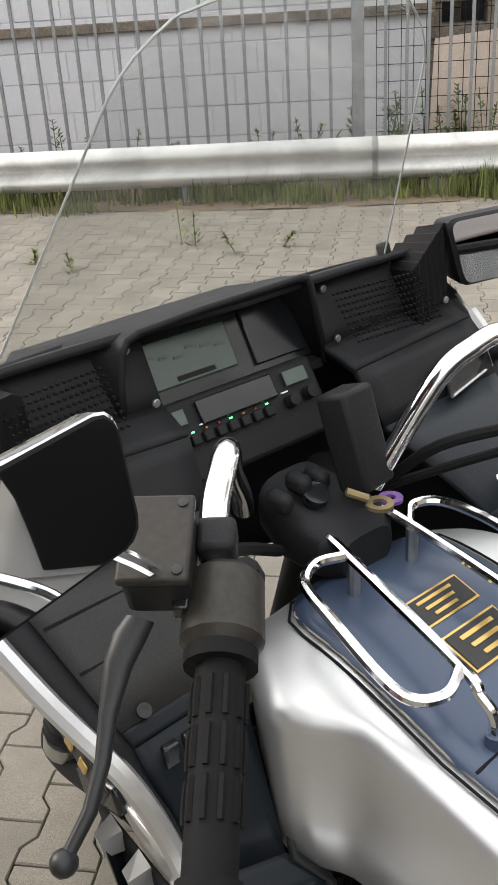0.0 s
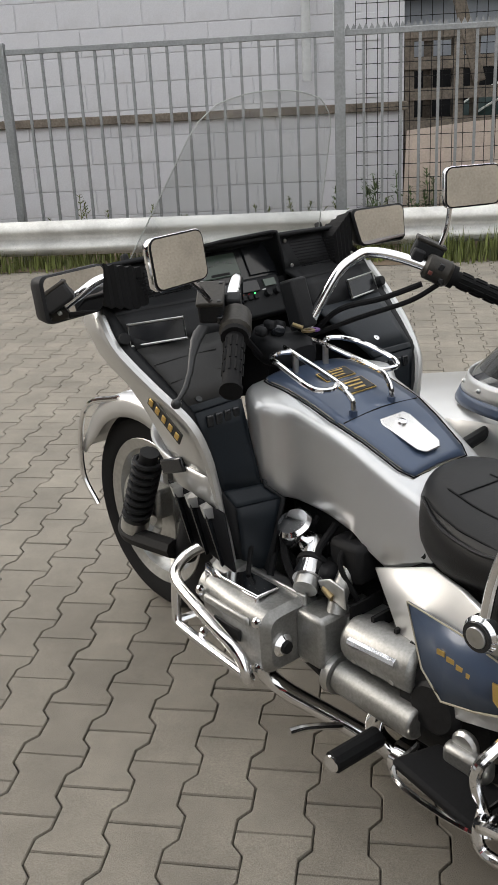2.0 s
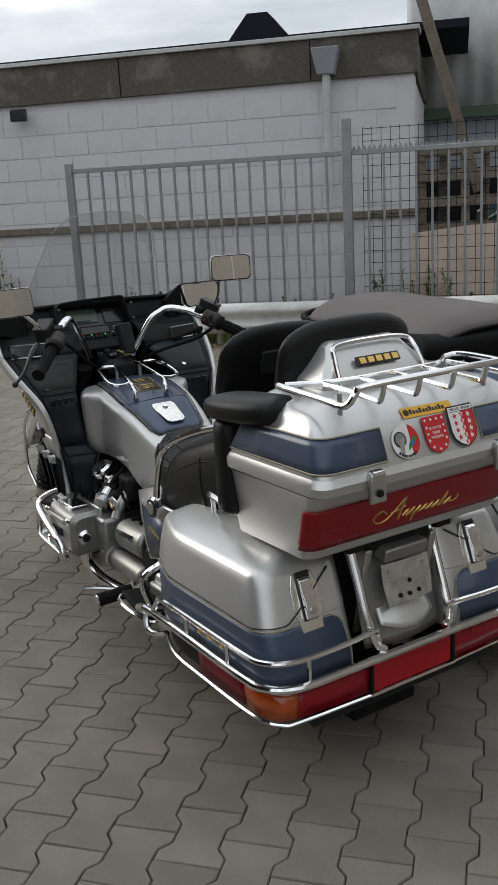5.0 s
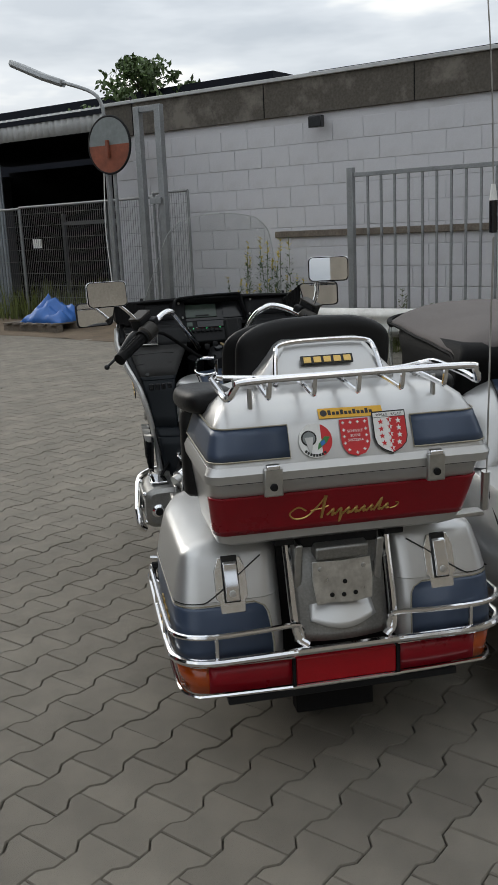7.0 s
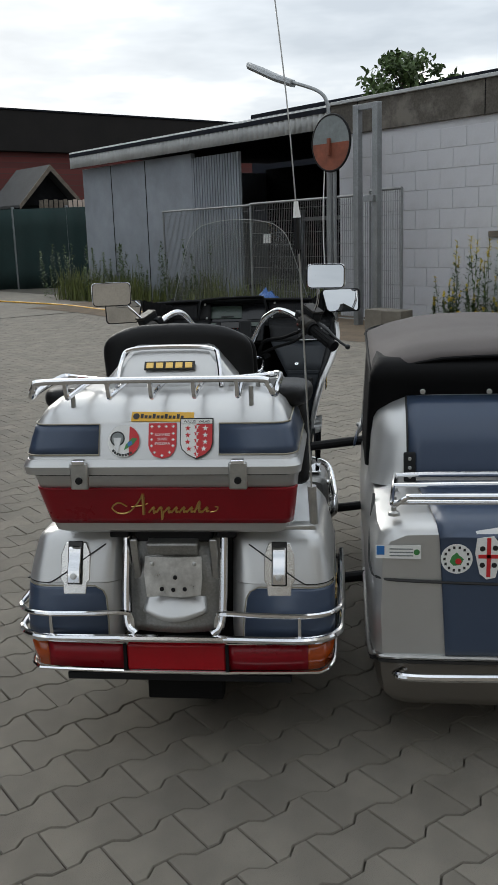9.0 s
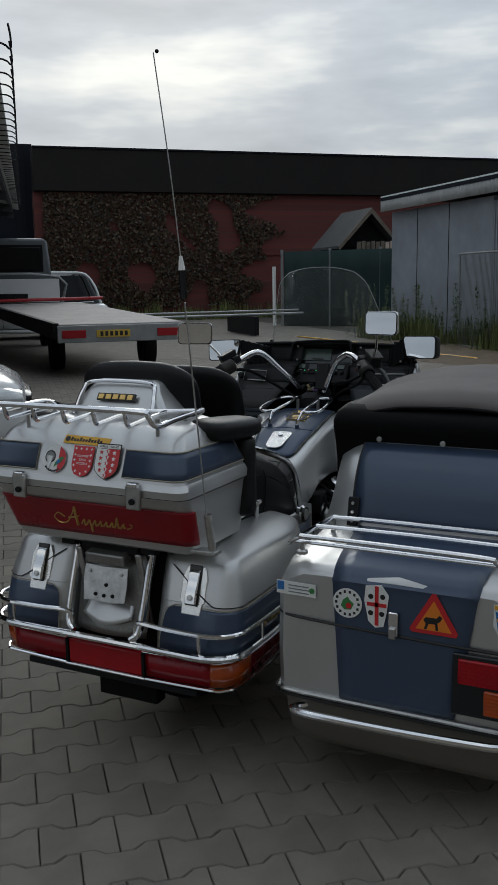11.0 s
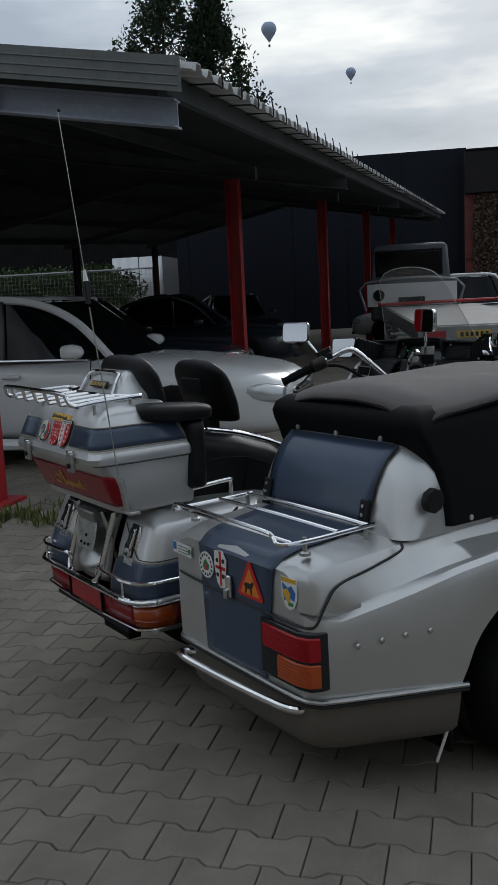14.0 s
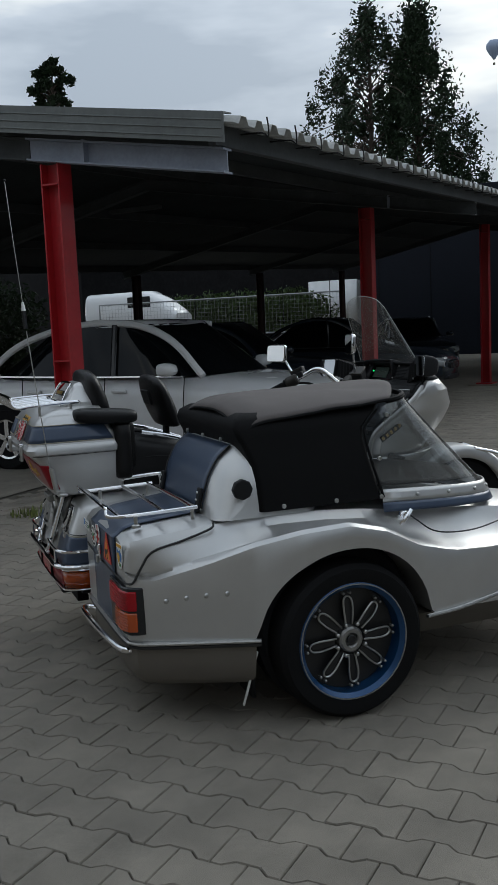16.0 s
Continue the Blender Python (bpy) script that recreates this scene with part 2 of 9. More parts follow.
ROOF_SHADE = mat("roof_shade", (0.040, 0.044, 0.045), 0.85, 0.0, 0.15, 30, 0.3, 1.2, spec=0.15)
ROOF_EDGE = mat("roof_edge_sheet", (0.15, 0.16, 0.155), 0.65, 0.2, 0.1, 30, 0.3, 1.5)
COLUMN_DARK = mat("dark_column", (0.03, 0.012, 0.012), 0.6, 0.0, 0.1, 30, spec=0.2)
BEAM = mat("grey_beam", (0.30, 0.33, 0.40), 0.55, 0.1, 0.08, 40, 0.2, 3)
RED_STEEL = mat("red_steel", (0.36, 0.008, 0.014), 0.42, 0.0, 0.08, 40, 0.15, 4, coat=0.15)
BROWN_ROOF = mat("dark_fascia_sheet", (0.016, 0.014, 0.013), 0.7, 0.0, 0.15, 20, 0.3, 1, spec=0.2)
BLACK_SHEET = mat("black_cladding", (0.010, 0.012, 0.018), 0.7, 0.0, 0.1, 20, 0.2, 1, spec=0.15)
# near-black for joints and black surfaces; also paints in the shade of openings
BLACK_AND_SHADE = mat("black_and_shade", (0.012, 0.012, 0.013), 0.9, 0.0, 0.3, 5, 0.4, 1, spec=0.1)
CAR_WHITE = mat("white_car_paint", (0.68, 0.69, 0.70), 0.22, 0.0, 0, 40, 0.04, 3, coat=0.7)
TRUCK_GREY = mat("grey_cab_paint", (0.085, 0.095, 0.105), 0.4, 0.1, 0.05, 50, 0.15, 4, coat=0.3)
TRUCK_BED = mat("truck_bed_boards", (0.36, 0.33, 0.31), 0.7, 0.1, 0.15, 30, 0.2, 3)
TARP = mat("blue_tarp", (0.03, 0.13, 0.42), 0.45, 0.0, 0.1, 60, 0.15, 6)
GREEN_NET = mat("dark_green_screen", (0.010, 0.028, 0.026), 0.85, 0.0, 0.15, 60, 0.2, 2)
GREEN_TRIM = mat("green_trim", (0.05, 0.085, 0.055), 0.6, 0.0, 0.1, 30)
LEAF = mat("leaves", (0.065, 0.105, 0.030), 0.6, 0.0, 0.2, 8, island=0.45)
LEAF_DARK = mat("dark_leaves", (0.028, 0.048, 0.022), 0.65, 0.0, 0.2, 8, island=0.45)
LEAF_IVY = mat("ivy_leaves", (0.052, 0.034, 0.018), 0.5, 0.0, 0.2, 8, island=0.8, spec=0.35)
GRASS = mat("grass", (0.115, 0.135, 0.036), 0.7, 0.0, 0.2, 8, island=0.5)
FLOWER = mat("yellow_flowers", (0.72, 0.56, 0.05), 0.7, 0.0, 0.1, 8, island=0.3)
BARK = mat("bark", (0.09, 0.07, 0.055), 0.9, 0.0, 0.3, 30, 0.3, 6, bump=0.4)
DIRT = mat("dry_soil", (0.13, 0.095, 0.062), 0.95, 0.0, 0.3, 60, 0.4, 3, bump=0.6)
BALLOON = mat("balloon_cloth", (0.36, 0.43, 0.58), 0.7, 0.0, 0.1, 3)
PLATE_STEEL = mat("plate_metal", (0.60, 0.60, 0.59), 0.28, 0.95, 0.1, 70, 0.35, 22)
PLATE_YELLOW = mat("plate_yellow", (0.60, 0.40, 0.05), 0.5)
LED_GREEN = glow("green_indicator", (0.05, 0.8, 0.2), 2.0)


# ---- mesh helpers ----
def part(name, bm, material, parent=None, label="", angle=35, bevel=0.0, subsurf=0, solid=0.0, at=None):
    bmesh.ops.recalc_face_normals(bm, faces=bm.faces[:])
    me = bpy.data.meshes.new(name)
    bm.to_mesh(me)
    bm.free()
    me.shade_smooth()
    if not subsurf:
        me.set_sharp_from_angle(angle=radians(angle))
    me.materials.append(material)
    ob = new(name, me)
    if at is not None:
        ob.matrix_basis = at
    if parent is not None:
        ob.parent = parent
    if solid:
        md = ob.modifiers.new("thickness", "SOLIDIFY")
        md.thickness, md.offset = solid, 0
    if bevel:
        md = ob.modifiers.new("edges", "BEVEL")
        md.width, md.segments, md.limit_method, md.angle_limit = bevel, 2, "ANGLE", radians(40)
    if subsurf:
        md = ob.modifiers.new("smooth", "SUBSURF")
        md.levels = md.render_levels = subsurf
    if label:
        ob["label"] = label
    return ob


def thing(name, label, category, at=None, group="", kind=""):
    ob = new(name)
    if at is not None:
        ob.matrix_basis = at
    return tagged(ob, label, category, group, kind)


def box(bm, c, s, m=None):
    r = bmesh.ops.create_cube(bm, size=1, matrix=(m or Matrix()) @ Matrix.LocRotScale(c, None, s))
    return r["verts"]


def boxed(c, s, m=None):
    bm = bmesh.new()
    box(bm, c, s, m)
    return bm


def loft(rings, cap=True, closed=True, bm=None):
    bm = bm or bmesh.new()
    vs = [[bm.verts.new(p) for p in r] for r in rings]
    n = len(vs[0])
    for a, b in zip(vs, vs[1:]):
        for i in range(n if closed else n - 1):
            j = (i + 1) % n
            bm.faces.new((a[i], a[j], b[j], b[i]))
    if cap and closed:
        bm.faces.new(vs[0])
        bm.faces.new(vs[-1])
    return bm


def sring(y, cx, cz, w, h, e=2.6, n=20):
    out = []
    for i in range(n):
        a = 2 * math.pi * i / n
        c, s = math.cos(a), math.sin(a)
        out.append((cx + w * math.copysign(abs(c) ** (2 / e), c), y, cz + h * math.copysign(abs(s) ** (2 / e), s)))
    return out


def body(sections, e=2.6, n=20):
    return loft([sring(*s, e=e, n=n) for s in sections])


def smooth_path(pts, k=6, closed=False):
    p = [Vector(q) for q in pts]
    out, m = [], len(p)
    for i in range(m if closed else m - 1):
        a, b = p[i], p[(i + 1) % m]
        z = p[i - 1] if (i or closed) else a - (b - a)
        d = p[(i + 2) % m] if (i + 2 < m or closed) else b + (b - a)
        for j in range(k):
            t = j / k
            out.append(0.5 * (2 * a + (b - z) * t + (2 * z - 5 * a + 4 * b - d) * t * t + (3 * a - z - 3 * b + d) * t ** 3))
    if not closed:
        out.append(p[-1])
    return out


def tube(pts, r, closed=False, n=8, bm=None, smooth=5, taper=1.0):
    p = smooth_path(pts, smooth, closed) if smooth else [Vector(q) for q in pts]
    bm = bm or bmesh.new()
    m = len(p)
    side = None
    rings = []
    for i in range(m):
        a = p[i - 1] if (i or closed) else p[i]
        b = p[(i + 1) % m] if (i + 1 < m or closed) else p[i]
        t = (b - a).normalized()
        if side is None:
            side = t.orthogonal().normalized()
        side = (side - t * side.dot(t)).normalized()
        up = t.cross(side)
        rr = r * (1 + (taper - 1) * i / max(1, m - 1))
        rings.append([p[i] + (side * math.cos(2 * math.pi * k / n) + up * math.sin(2 * math.pi * k / n)) * rr for k in range(n)])
    if closed:
        rings.append(rings[0])
        vs = [[bm.verts.new(q) for q in rg] for rg in rings[:-1]]
        best = min(range(n), key=lambda o: (rings[-2][0] - rings[0][o]).length)
        for i in range(m):
            A, B = vs[i], vs[(i + 1) % m]
            off = best if i == m - 1 else 0
            for k in range(n):
                bm.faces.new((A[k], A[(k + 1) % n], B[(k + 1 + off) % n], B[(k + off) % n]))
        return bm
    return loft(rings, bm=bm)


def lathe(profile, axis="x", n=32, centre=(0, 0, 0), bm=None, closed=False):
    """Turns a profile of (radius, along) about an axis through centre."""
    bm = bm or bmesh.new()
    rings = []
    for i in range(n):
        a = 2 * math.pi * i / n
        c, s = math.cos(a), math.sin(a)
        ring = []
        for r, t in profile:
            q = {"x": (t, r * c, r * s), "y": (r * c, t, r * s), "z": (r * c, r * s, t)}[axis]
            ring.append(bm.verts.new(Vector(q) + Vector(centre)))
        rings.append(ring)
    m = len(profile)
    for i in range(n):
        A, B = rings[i], rings[(i + 1) % n]
        for k in range(m if closed else m - 1):
            bm.faces.new((A[k], A[(k + 1) % m], B[(k + 1) % m], B[k]))
    if not closed:
        for k in (0, m - 1):
            if profile[k][0] > 1e-6:
                bm.faces.new([r[k] for r in rings])
    bmesh.ops.remove_doubles(bm, verts=bm.verts[:], dist=1e-6)
    return bm


def disc(c, r, depth, axis="x", n=20, edge=0.15):
    e = depth * edge
    return lathe([(0, -depth / 2), (r - e, -depth / 2), (r, -depth / 2 + e), (r, depth / 2 - e), (r - e, depth / 2), (0, depth / 2)], axis, n, c)


def prism(outline, depth, m=None, bm=None):
    """A flat outline in local x, y, pulled up by depth along local z."""
    bm = bm or bmesh.new()
    m = m or Matrix()
    a = [bm.verts.new(m @ Vector((x, y, 0))) for x, y in outline]
    b = [bm.verts.new(m @ Vector((x, y, depth))) for x, y in outline]
    bm.faces.new(a)
    bm.faces.new(b)
    k = len(a)
    for i in range(k):
        bm.faces.new((a[i], a[(i + 1) % k], b[(i + 1) % k], b[i]))
    return bm


def grid(fn, nu, nv):
    """A sheet of fn(s, t), both from 0 to 1."""
    bm = bmesh.new()
    v = [[bm.verts.new(fn(i / nu, j / nv)) for j in range(nv + 1)] for i in range(nu + 1)]
    for i in range(nu):
        for j in range(nv):
            bm.faces.new((v[i][j], v[i + 1][j], v[i + 1][j + 1], v[i][j + 1]))
    return bm


def frame_at(o, x, y):
    """A pose with its origin at o, its x along x and its y as near to y as can be."""
    x = Vector(x).normalized()
    z = x.cross(Vector(y)).normalized()
    y = z.cross(x)
    return Matrix(((x.x, y.x, z.x, o[0]), (x.y, y.y, z.y, o[1]), (x.z, y.z, z.z, o[2]), (0, 0, 0, 1)))


SITE = pose(0, 0, 0, 0, 0, -45.6)


def site(u, v, z=0.0, turn=0.0):
    """A pose in the yard's own axes: u along the white wall, v towards it."""
    return SITE @ pose(u, v, z, 0, 0, turn)


# ---- ground ----
def brick_material():
    m = bpy.data.materials.new("brick_courses")
    m.use_nodes = True
    n, l = m.node_tree.nodes, m.node_tree.links
    b = n["Principled BSDF"]
    tc, t, mp = n.new("ShaderNodeTexCoord"), n.new("ShaderNodeTexBrick"), n.new("ShaderNodeMapping")
    mp.inputs["Rotation"].default_value = (radians(90), 0, radians(90))
    t.inputs["Color1"].default_value, t.inputs["Color2"].default_value = (0.15, 0.035, 0.03, 1), (0.095, 0.027, 0.024, 1)
    t.inputs["Mortar"].default_value = (0.075, 0.045, 0.04, 1)
    t.inputs["Scale"].default_value = 1.0
    t.inputs["Brick Width"].default_value, t.inputs["Row Height"].default_value, t.inputs["Mortar Size"].default_value = 0.22, 0.065, 0.009
    l.new(tc.outputs["Object"], mp.inputs[0])
    l.new(mp.outputs[0], t.inputs[0])
    l.new(t.outputs[0], b.inputs["Base Color"])
    b.inputs["Roughness"].default_value = 0.85
    return m


BRICK_WALL = brick_material()

ground_bm = bmesh.new()
bmesh.ops.create_grid(ground_bm, x_segments=40, y_segments=40, size=900)
ground = part("ground", ground_bm, JOINT, at=pose(0, 0, -0.012))
tagged(ground, "sandy ground under and beyond the paved yard", "ground", kind="structure")

far_paving_bm = bmesh.new()
for x0, x1, y0, y1 in ((-34, -14.1, -9, 9.4), (-14.1, 6.1, -9, -3.3), (6.1, 14, -9, 7.0), (-34, 14, -26, -9)):
    v4 = [far_paving_bm.verts.new((x, y, -0.003)) for x, y in ((x0, y0), (x1, y0), (x1, y1), (x0, y1))]
    far_paving_bm.faces.new(v4)
far_paving = part("pavement", far_paving_bm, PAVER_FAR, at=SITE)
tagged(far_paving, "worn beige concrete paving of the far yard", "pavement", kind="structure")

soil_bm = grid(lambda s, t: Vector((-16 + 24 * s, 6.75 + 2.2 * t + 0.12 * math.sin(9 * s * 3 + t), 0.004 + 0.05 * t + 0.015 * noise.noise((s * 60, t * 9, 1)))), 90, 6)
soil = part("soil_strip", soil_bm, DIRT, at=SITE)
tagged(soil, "strip of dry soil along the white wall", "soil", kind="structure")


# ---- grass and weeds ----
def blades(name, label, spots, mat_, h, spread, count, seed, width=0.006, lean=0.35, kind="stuff"):
    rng = random.Random(seed)
    vs, fs = [], []
    for u, v, k in spots:
        for _ in range(int(count * k)):
            x, y = u + rng.gauss(0, spread), v + rng.gauss(0, spread * 0.6)
            hh = h * k * rng.uniform(0.35, 1.1)
            a = rng.uniform(0, 6.28)
            dx, dy = math.cos(a), math.sin(a)
            w = width * rng.uniform(0.6, 1.5)
            ln = hh * rng.uniform(0.05, lean)
            b = len(vs)
            vs += [(x - dy * w, y + dx * w, 0), (x + dy * w, y - dx * w, 0),
                   (x + dx * ln * 0.4 + dy * w * 0.8, y + dy * ln * 0.4 - dx * w * 0.8, hh * 0.6), (x + dx * ln * 0.4 - dy * w * 0.8, y + dy * ln * 0.4 + dx * w * 0.8, hh * 0.6),
                   (x + dx * ln, y + dy * ln, hh)]
            fs += [(b, b + 1, b + 2, b + 3), (b + 3, b + 2, b + 4)]
    me = bpy.data.meshes.new(name)
    me.from_pydata(vs, [], fs)
    me.materials.append(mat_)
    ob = new(name, me)
    ob.matrix_basis = SITE
    return tagged(ob, label, "weeds", kind=kind)


def leafy_weed(name, label, spots, h, seed, leaf_mat, tip_mat=None, leaf=0.03, per=60):
    """Stalks with many small leaves, thinning to the top."""
    rng = random.Random(seed)
    vs, fs, mi = [], [], []
    for u, v, k in spots:
        hh = h * k
        top = (u + rng.gauss(0, 0.08), v + rng.gauss(0, 0.05), hh)
        for i in range(per):
            t = rng.random() ** 0.8
            r = (0.10 * (1 - t) + 0.02) * k
            a = rng.uniform(0, 6.28)
            c = Vector((u + (top[0] - u) * t + r * math.cos(a), v + (top[1] - v) * t + r * math.sin(a), hh * t))
            d = Vector((math.cos(a), math.sin(a), rng.uniform(-0.4, 0.8))).normalized() * leaf * rng.uniform(0.6, 1.4)
            s = d.cross(Vector((0, 0, 1))).normalized() * leaf * 0.3
            b = len(vs)
            vs += [c - d, c + s, c + d, c - s]
            fs.append((b, b + 1, b + 2, b + 3))
            mi.append(1 if tip_mat and t > 0.86 else 0)
        b = len(vs)
        w = 0.004
        vs += [(u - w, v, 0), (u + w, v, 0), (top[0] + w, top[1], hh), (top[0] - w, top[1], hh)]
        fs.append((b, b + 1, b + 2, b + 3))
        mi.append(0)
    me = bpy.data.meshes.new(name)
    me.from_pydata([tuple(p) for p in vs], [], fs)
    me.materials.append(leaf_mat)
    if tip_mat:
        me.materials.append(tip_mat)
    me.polygons.foreach_set("material_index", mi)
    ob = new(name, me)
    ob.matrix_basis = SITE
    return tagged(ob, label, "weeds", kind="stuff")


rg = random.Random(5)
blades("grass", "green grass tufts growing under the guardrail", [(rg.uniform(-4.4, 4.5), rg.uniform(6.75, 7.25), rg.uniform(0.3, 1.0)) for _ in range(80)] + [(rg.uniform(0.2, 3.5), rg.uniform(6.7, 7.1), rg.uniform(0.6, 1.0)) for _ in range(30)], GRASS, 0.30, 0.11, 90, 1)
blades("dry_grass", "dry grass tufts beside the shed", [(rg.uniform(-18, -9), rg.uniform(8.6, 9.5), rg.uniform(0.5, 1.1)) for _ in range(60)], GRASS, 0.75, 0.16, 80, 2, width=0.008)
leafy_weed("tall_weeds", "tall weeds with yellow flowers by the white wall", [(rg.uniform(-6.1, -4.7), rg.uniform(8.2, 8.6), rg.uniform(0.2, 0.6)) for _ in range(40)] + [(rg.uniform(-5.9, -5.1), rg.uniform(8.3, 8.6), rg.uniform(0.7, 1.0)) for _ in range(11)], 1.35, 3, LEAF, FLOWER, per=80, leaf=0.04)
leafy_weed("wall_weeds", "green weeds behind the fence", [(rg.uniform(-3.6, 0.4), rg.uniform(7.8, 8.6), rg.uniform(0.25, 0.8)) for _ in range(34)] + [(-3.05, 7.7, 1.05), (-2.98, 7.75, 0.9)], 0.6, 4, GRASS, per=70)
leafy_weed("fence_weeds", "leafy weeds at the fence post", [(rg.uniform(-0.5, 0.9), rg.uniform(7.5, 8.0), rg.uniform(0.3, 1.0)) for _ in range(26)], 0.75, 5, LEAF, per=80, leaf=0.035)
leafy_weed("shed_weeds", "bushy weeds in front of the grey shed", [(rg.uniform(-19.2, -12.5), rg.uniform(8.7, 9.5), rg.uniform(0.4, 1.0)) for _ in range(60)], 1.35, 6, LEAF, per=80, leaf=0.05)
leafy_weed("yard_weeds", "small weeds sprouting between the pavers", [(-1.6, 5.6, 0.9), (-1.5, 5.55, 0.7), (-1.2, 5.3, 0.5), (-2.2, 5.0, 0.4), (-0.9, 5.5, 0.35), (-2.5, 5.2, 0.3)], 0.32, 7, GRASS, per=40, leaf=0.03)
blades("column_grass", "weeds round the foot of the red column", [(rg.uniform(-2.2, -1.5), rg.uniform(-2.7, -1.7), rg.uniform(0.3, 0.8)) for _ in range(26)], GRASS, 0.14, 0.07, 60, 8)
blades("brick_grass", "grass along the brick building", [(-32.4 + rg.uniform(-0.3, 0.5), rg.uniform(5, 18), rg.uniform(0.4, 1)) for _ in range(80)], GRASS, 0.8, 0.3, 60, 9, width=0.014)


# ---- white building ----
def white_building():
    b = thing("white_building", "low white-painted block building with a weathered fascia", "building", SITE)
    part("wall", boxed((-4.1, 9.05, 1.46), (8.72, 0.46, 2.94)), WALL_WHITE, b)
    part("end_wall", boxed((0.01, 11.3, 1.46), (0.46, 4.0, 2.94)), WALL_WHITE, b)
    part("fascia", boxed((-4.15, 8.99, 3.12), (8.9, 0.44, 0.46)), FASCIA, b, "weathered brown fascia with flaking paint", bevel=0.006)
    part("end_fascia", boxed((0.06, 11.2, 3.12), (0.44, 4.0, 0.46)), FASCIA, b, bevel=0.006)
    for x in (-8.0, -5.6, -3.35, -0.95):
        part("fascia_joint", boxed((x, 8.765, 3.12), (0.012, 0.006, 0.45)), BLACK_AND_SHADE, b)
    part("roof_edge", boxed((-4.15, 8.98, 3.375), (8.96, 0.50, 0.05)), SHEET_WHITE, b, "pale metal roof edge strip", bevel=0.006)
    part("roof", boxed((-4.1, 11.2, 3.32), (8.7, 4.4, 0.06)), BLACK_AND_SHADE, b)
    part("upper_roof", boxed((-2.4, 11.8, 3.62), (6.6, 3.2, 0.10)), BLACK_SHEET, b)
    part("wall_rail", boxed((-2.6, 8.795, 1.31), (5.8, 0.05, 0.09)), WOOD, b, "grey wooden rail along the wall", bevel=0.01)
    part("gable", prism([(-0.5, 0), (0.5, 0), (0.14, 0.42), (-0.14, 0.42)], 0.6, frame_at((-1.9, 11.0, 3.6), (1, 0, 0), (0, 0, 1))), BLACK_SHEET, b, "dark slate roof turret")
    lean = part("leaning_board", boxed((0, 0, 0), (0.12, 0.05, 2.6)), WOOD, None, at=SITE @ pose(0.62, 8.4, 2.75, 4, -17, 0), bevel=0.01)
    tagged(lean, "weathered wooden board leaning at the building corner", "board")
    return b


white_building()
pipe = thing("downpipe", "grey downpipe with a hopper on the white wall", "downpipe", SITE)
part("pipe", tube([(-0.75, 8.66, 1.6), (-0.75, 8.66, 3.0)], 0.05, smooth=0, n=12), SHEET_WHITE, pipe)
part("hopper", loft([[(-0.85, 8.58, 2.93), (-0.65, 8.58, 2.93), (-0.65, 8.76, 2.93), (-0.85, 8.76, 2.93)], [(-0.91, 8.52, 3.22), (-0.59, 8.52, 3.22), (-0.59, 8.76, 3.22), (-0.91, 8.76, 3.22)]]), SHED_GREY, pipe, bevel=0.008)
fl = thing("floodlight", "small black floodlight on the white wall", "floodlight", SITE)
part("housing", boxed((-4.7, 8.64, 2.76), (0.20, 0.10, 0.15), None), GLOSS_BLACK, fl, bevel=0.012)
part("bracket", boxed((-4.7, 8.735, 2.80), (0.05, 0.11, 0.05)), BLACK, fl)


# ---- fence, guardrail, posts ----
def fence(name, u0, u1, v, label, spiky=False, step=0.165, z0=0.14, z1=2.0):
    f = thing(name, label, "fence", SITE)
    part("top_rail", boxed(((u0 + u1) / 2, v, z1 - 0.025), (u1 - u0, 0.05, 0.05)), GALV, f, bevel=0.004)
    part("bottom_rail", boxed(((u0 + u1) / 2, v, z0), (u1 - u0, 0.05, 0.05)), GALV, f, bevel=0.004)
    bar = None
    k = int((u1 - u0) / step)
    for i in range(1, k):
        x = u0 + (u1 - u0) * i / k
        if bar is None:
            bar = part("bar", boxed((0, 0, (z0 + z1) / 2), (0.025, 0.025, z1 - z0 - 0.06)), GALV, f, at=pose(x, v, 0))
        else:
            o = new("bar", bar.data)
            o.parent, o.matrix_basis = f, pose(x, v, 0)
    if spiky:
        bm = bmesh.new()
        n = int((u1 - u0) / 0.055)
        for i in range(n):
            x = u0 + 0.055 * i
            prism([(x, 0), (x + 0.05, 0), (x + 0.025, 0.05)], 0.008, Matrix(((1, 0, 0, 0), (0, 0, 1, v), (0, 1, 0, z1), (0, 0, 0, 1))), bm)
        part("serrated_strip", bm, GALV, f, "serrated anti-climb strip")
    return f


fence("sliding_gate", -3.55, -0.45, 7.5, "galvanized steel bar gate in front of the white wall")
fence("bar_fence", -0.35, 4.4, 7.52, "galvanized steel bar fence with a serrated top", True)
for u, v, z, w, name in ((-3.6, 7.5, 2.06, 0.08, "gate_post"), (-0.40, 7.48, 2.32, 0.10, "gate_post"), (4.45, 7.5, 2.1, 0.1, "gate_post")):
    p = part(name, boxed((0, 0, z / 2), (w, w, z)), GALV, at=site(u, v), bevel=0.006)
    tagged(p, "square galvanized steel fence post", "post", "fence posts")
gp = thing("tall_gate_posts", "tall galvanized steel gate frame beside the wall", "gate frame", SITE)
for x in (-7.24, -6.86):
    part("upright", boxed((x, 8.0, 1.58), (0.10, 0.10, 3.16)), GALV, gp, bevel=0.006)
part("crosspiece", boxed((-7.05, 8.0, 3.12), (0.28, 0.08, 0.08)), GALV, gp, bevel=0.004)
part("latch", boxed((-6.95, 7.94, 1.86), (0.2, 0.06, 0.09)), GALV, gp, bevel=0.004)

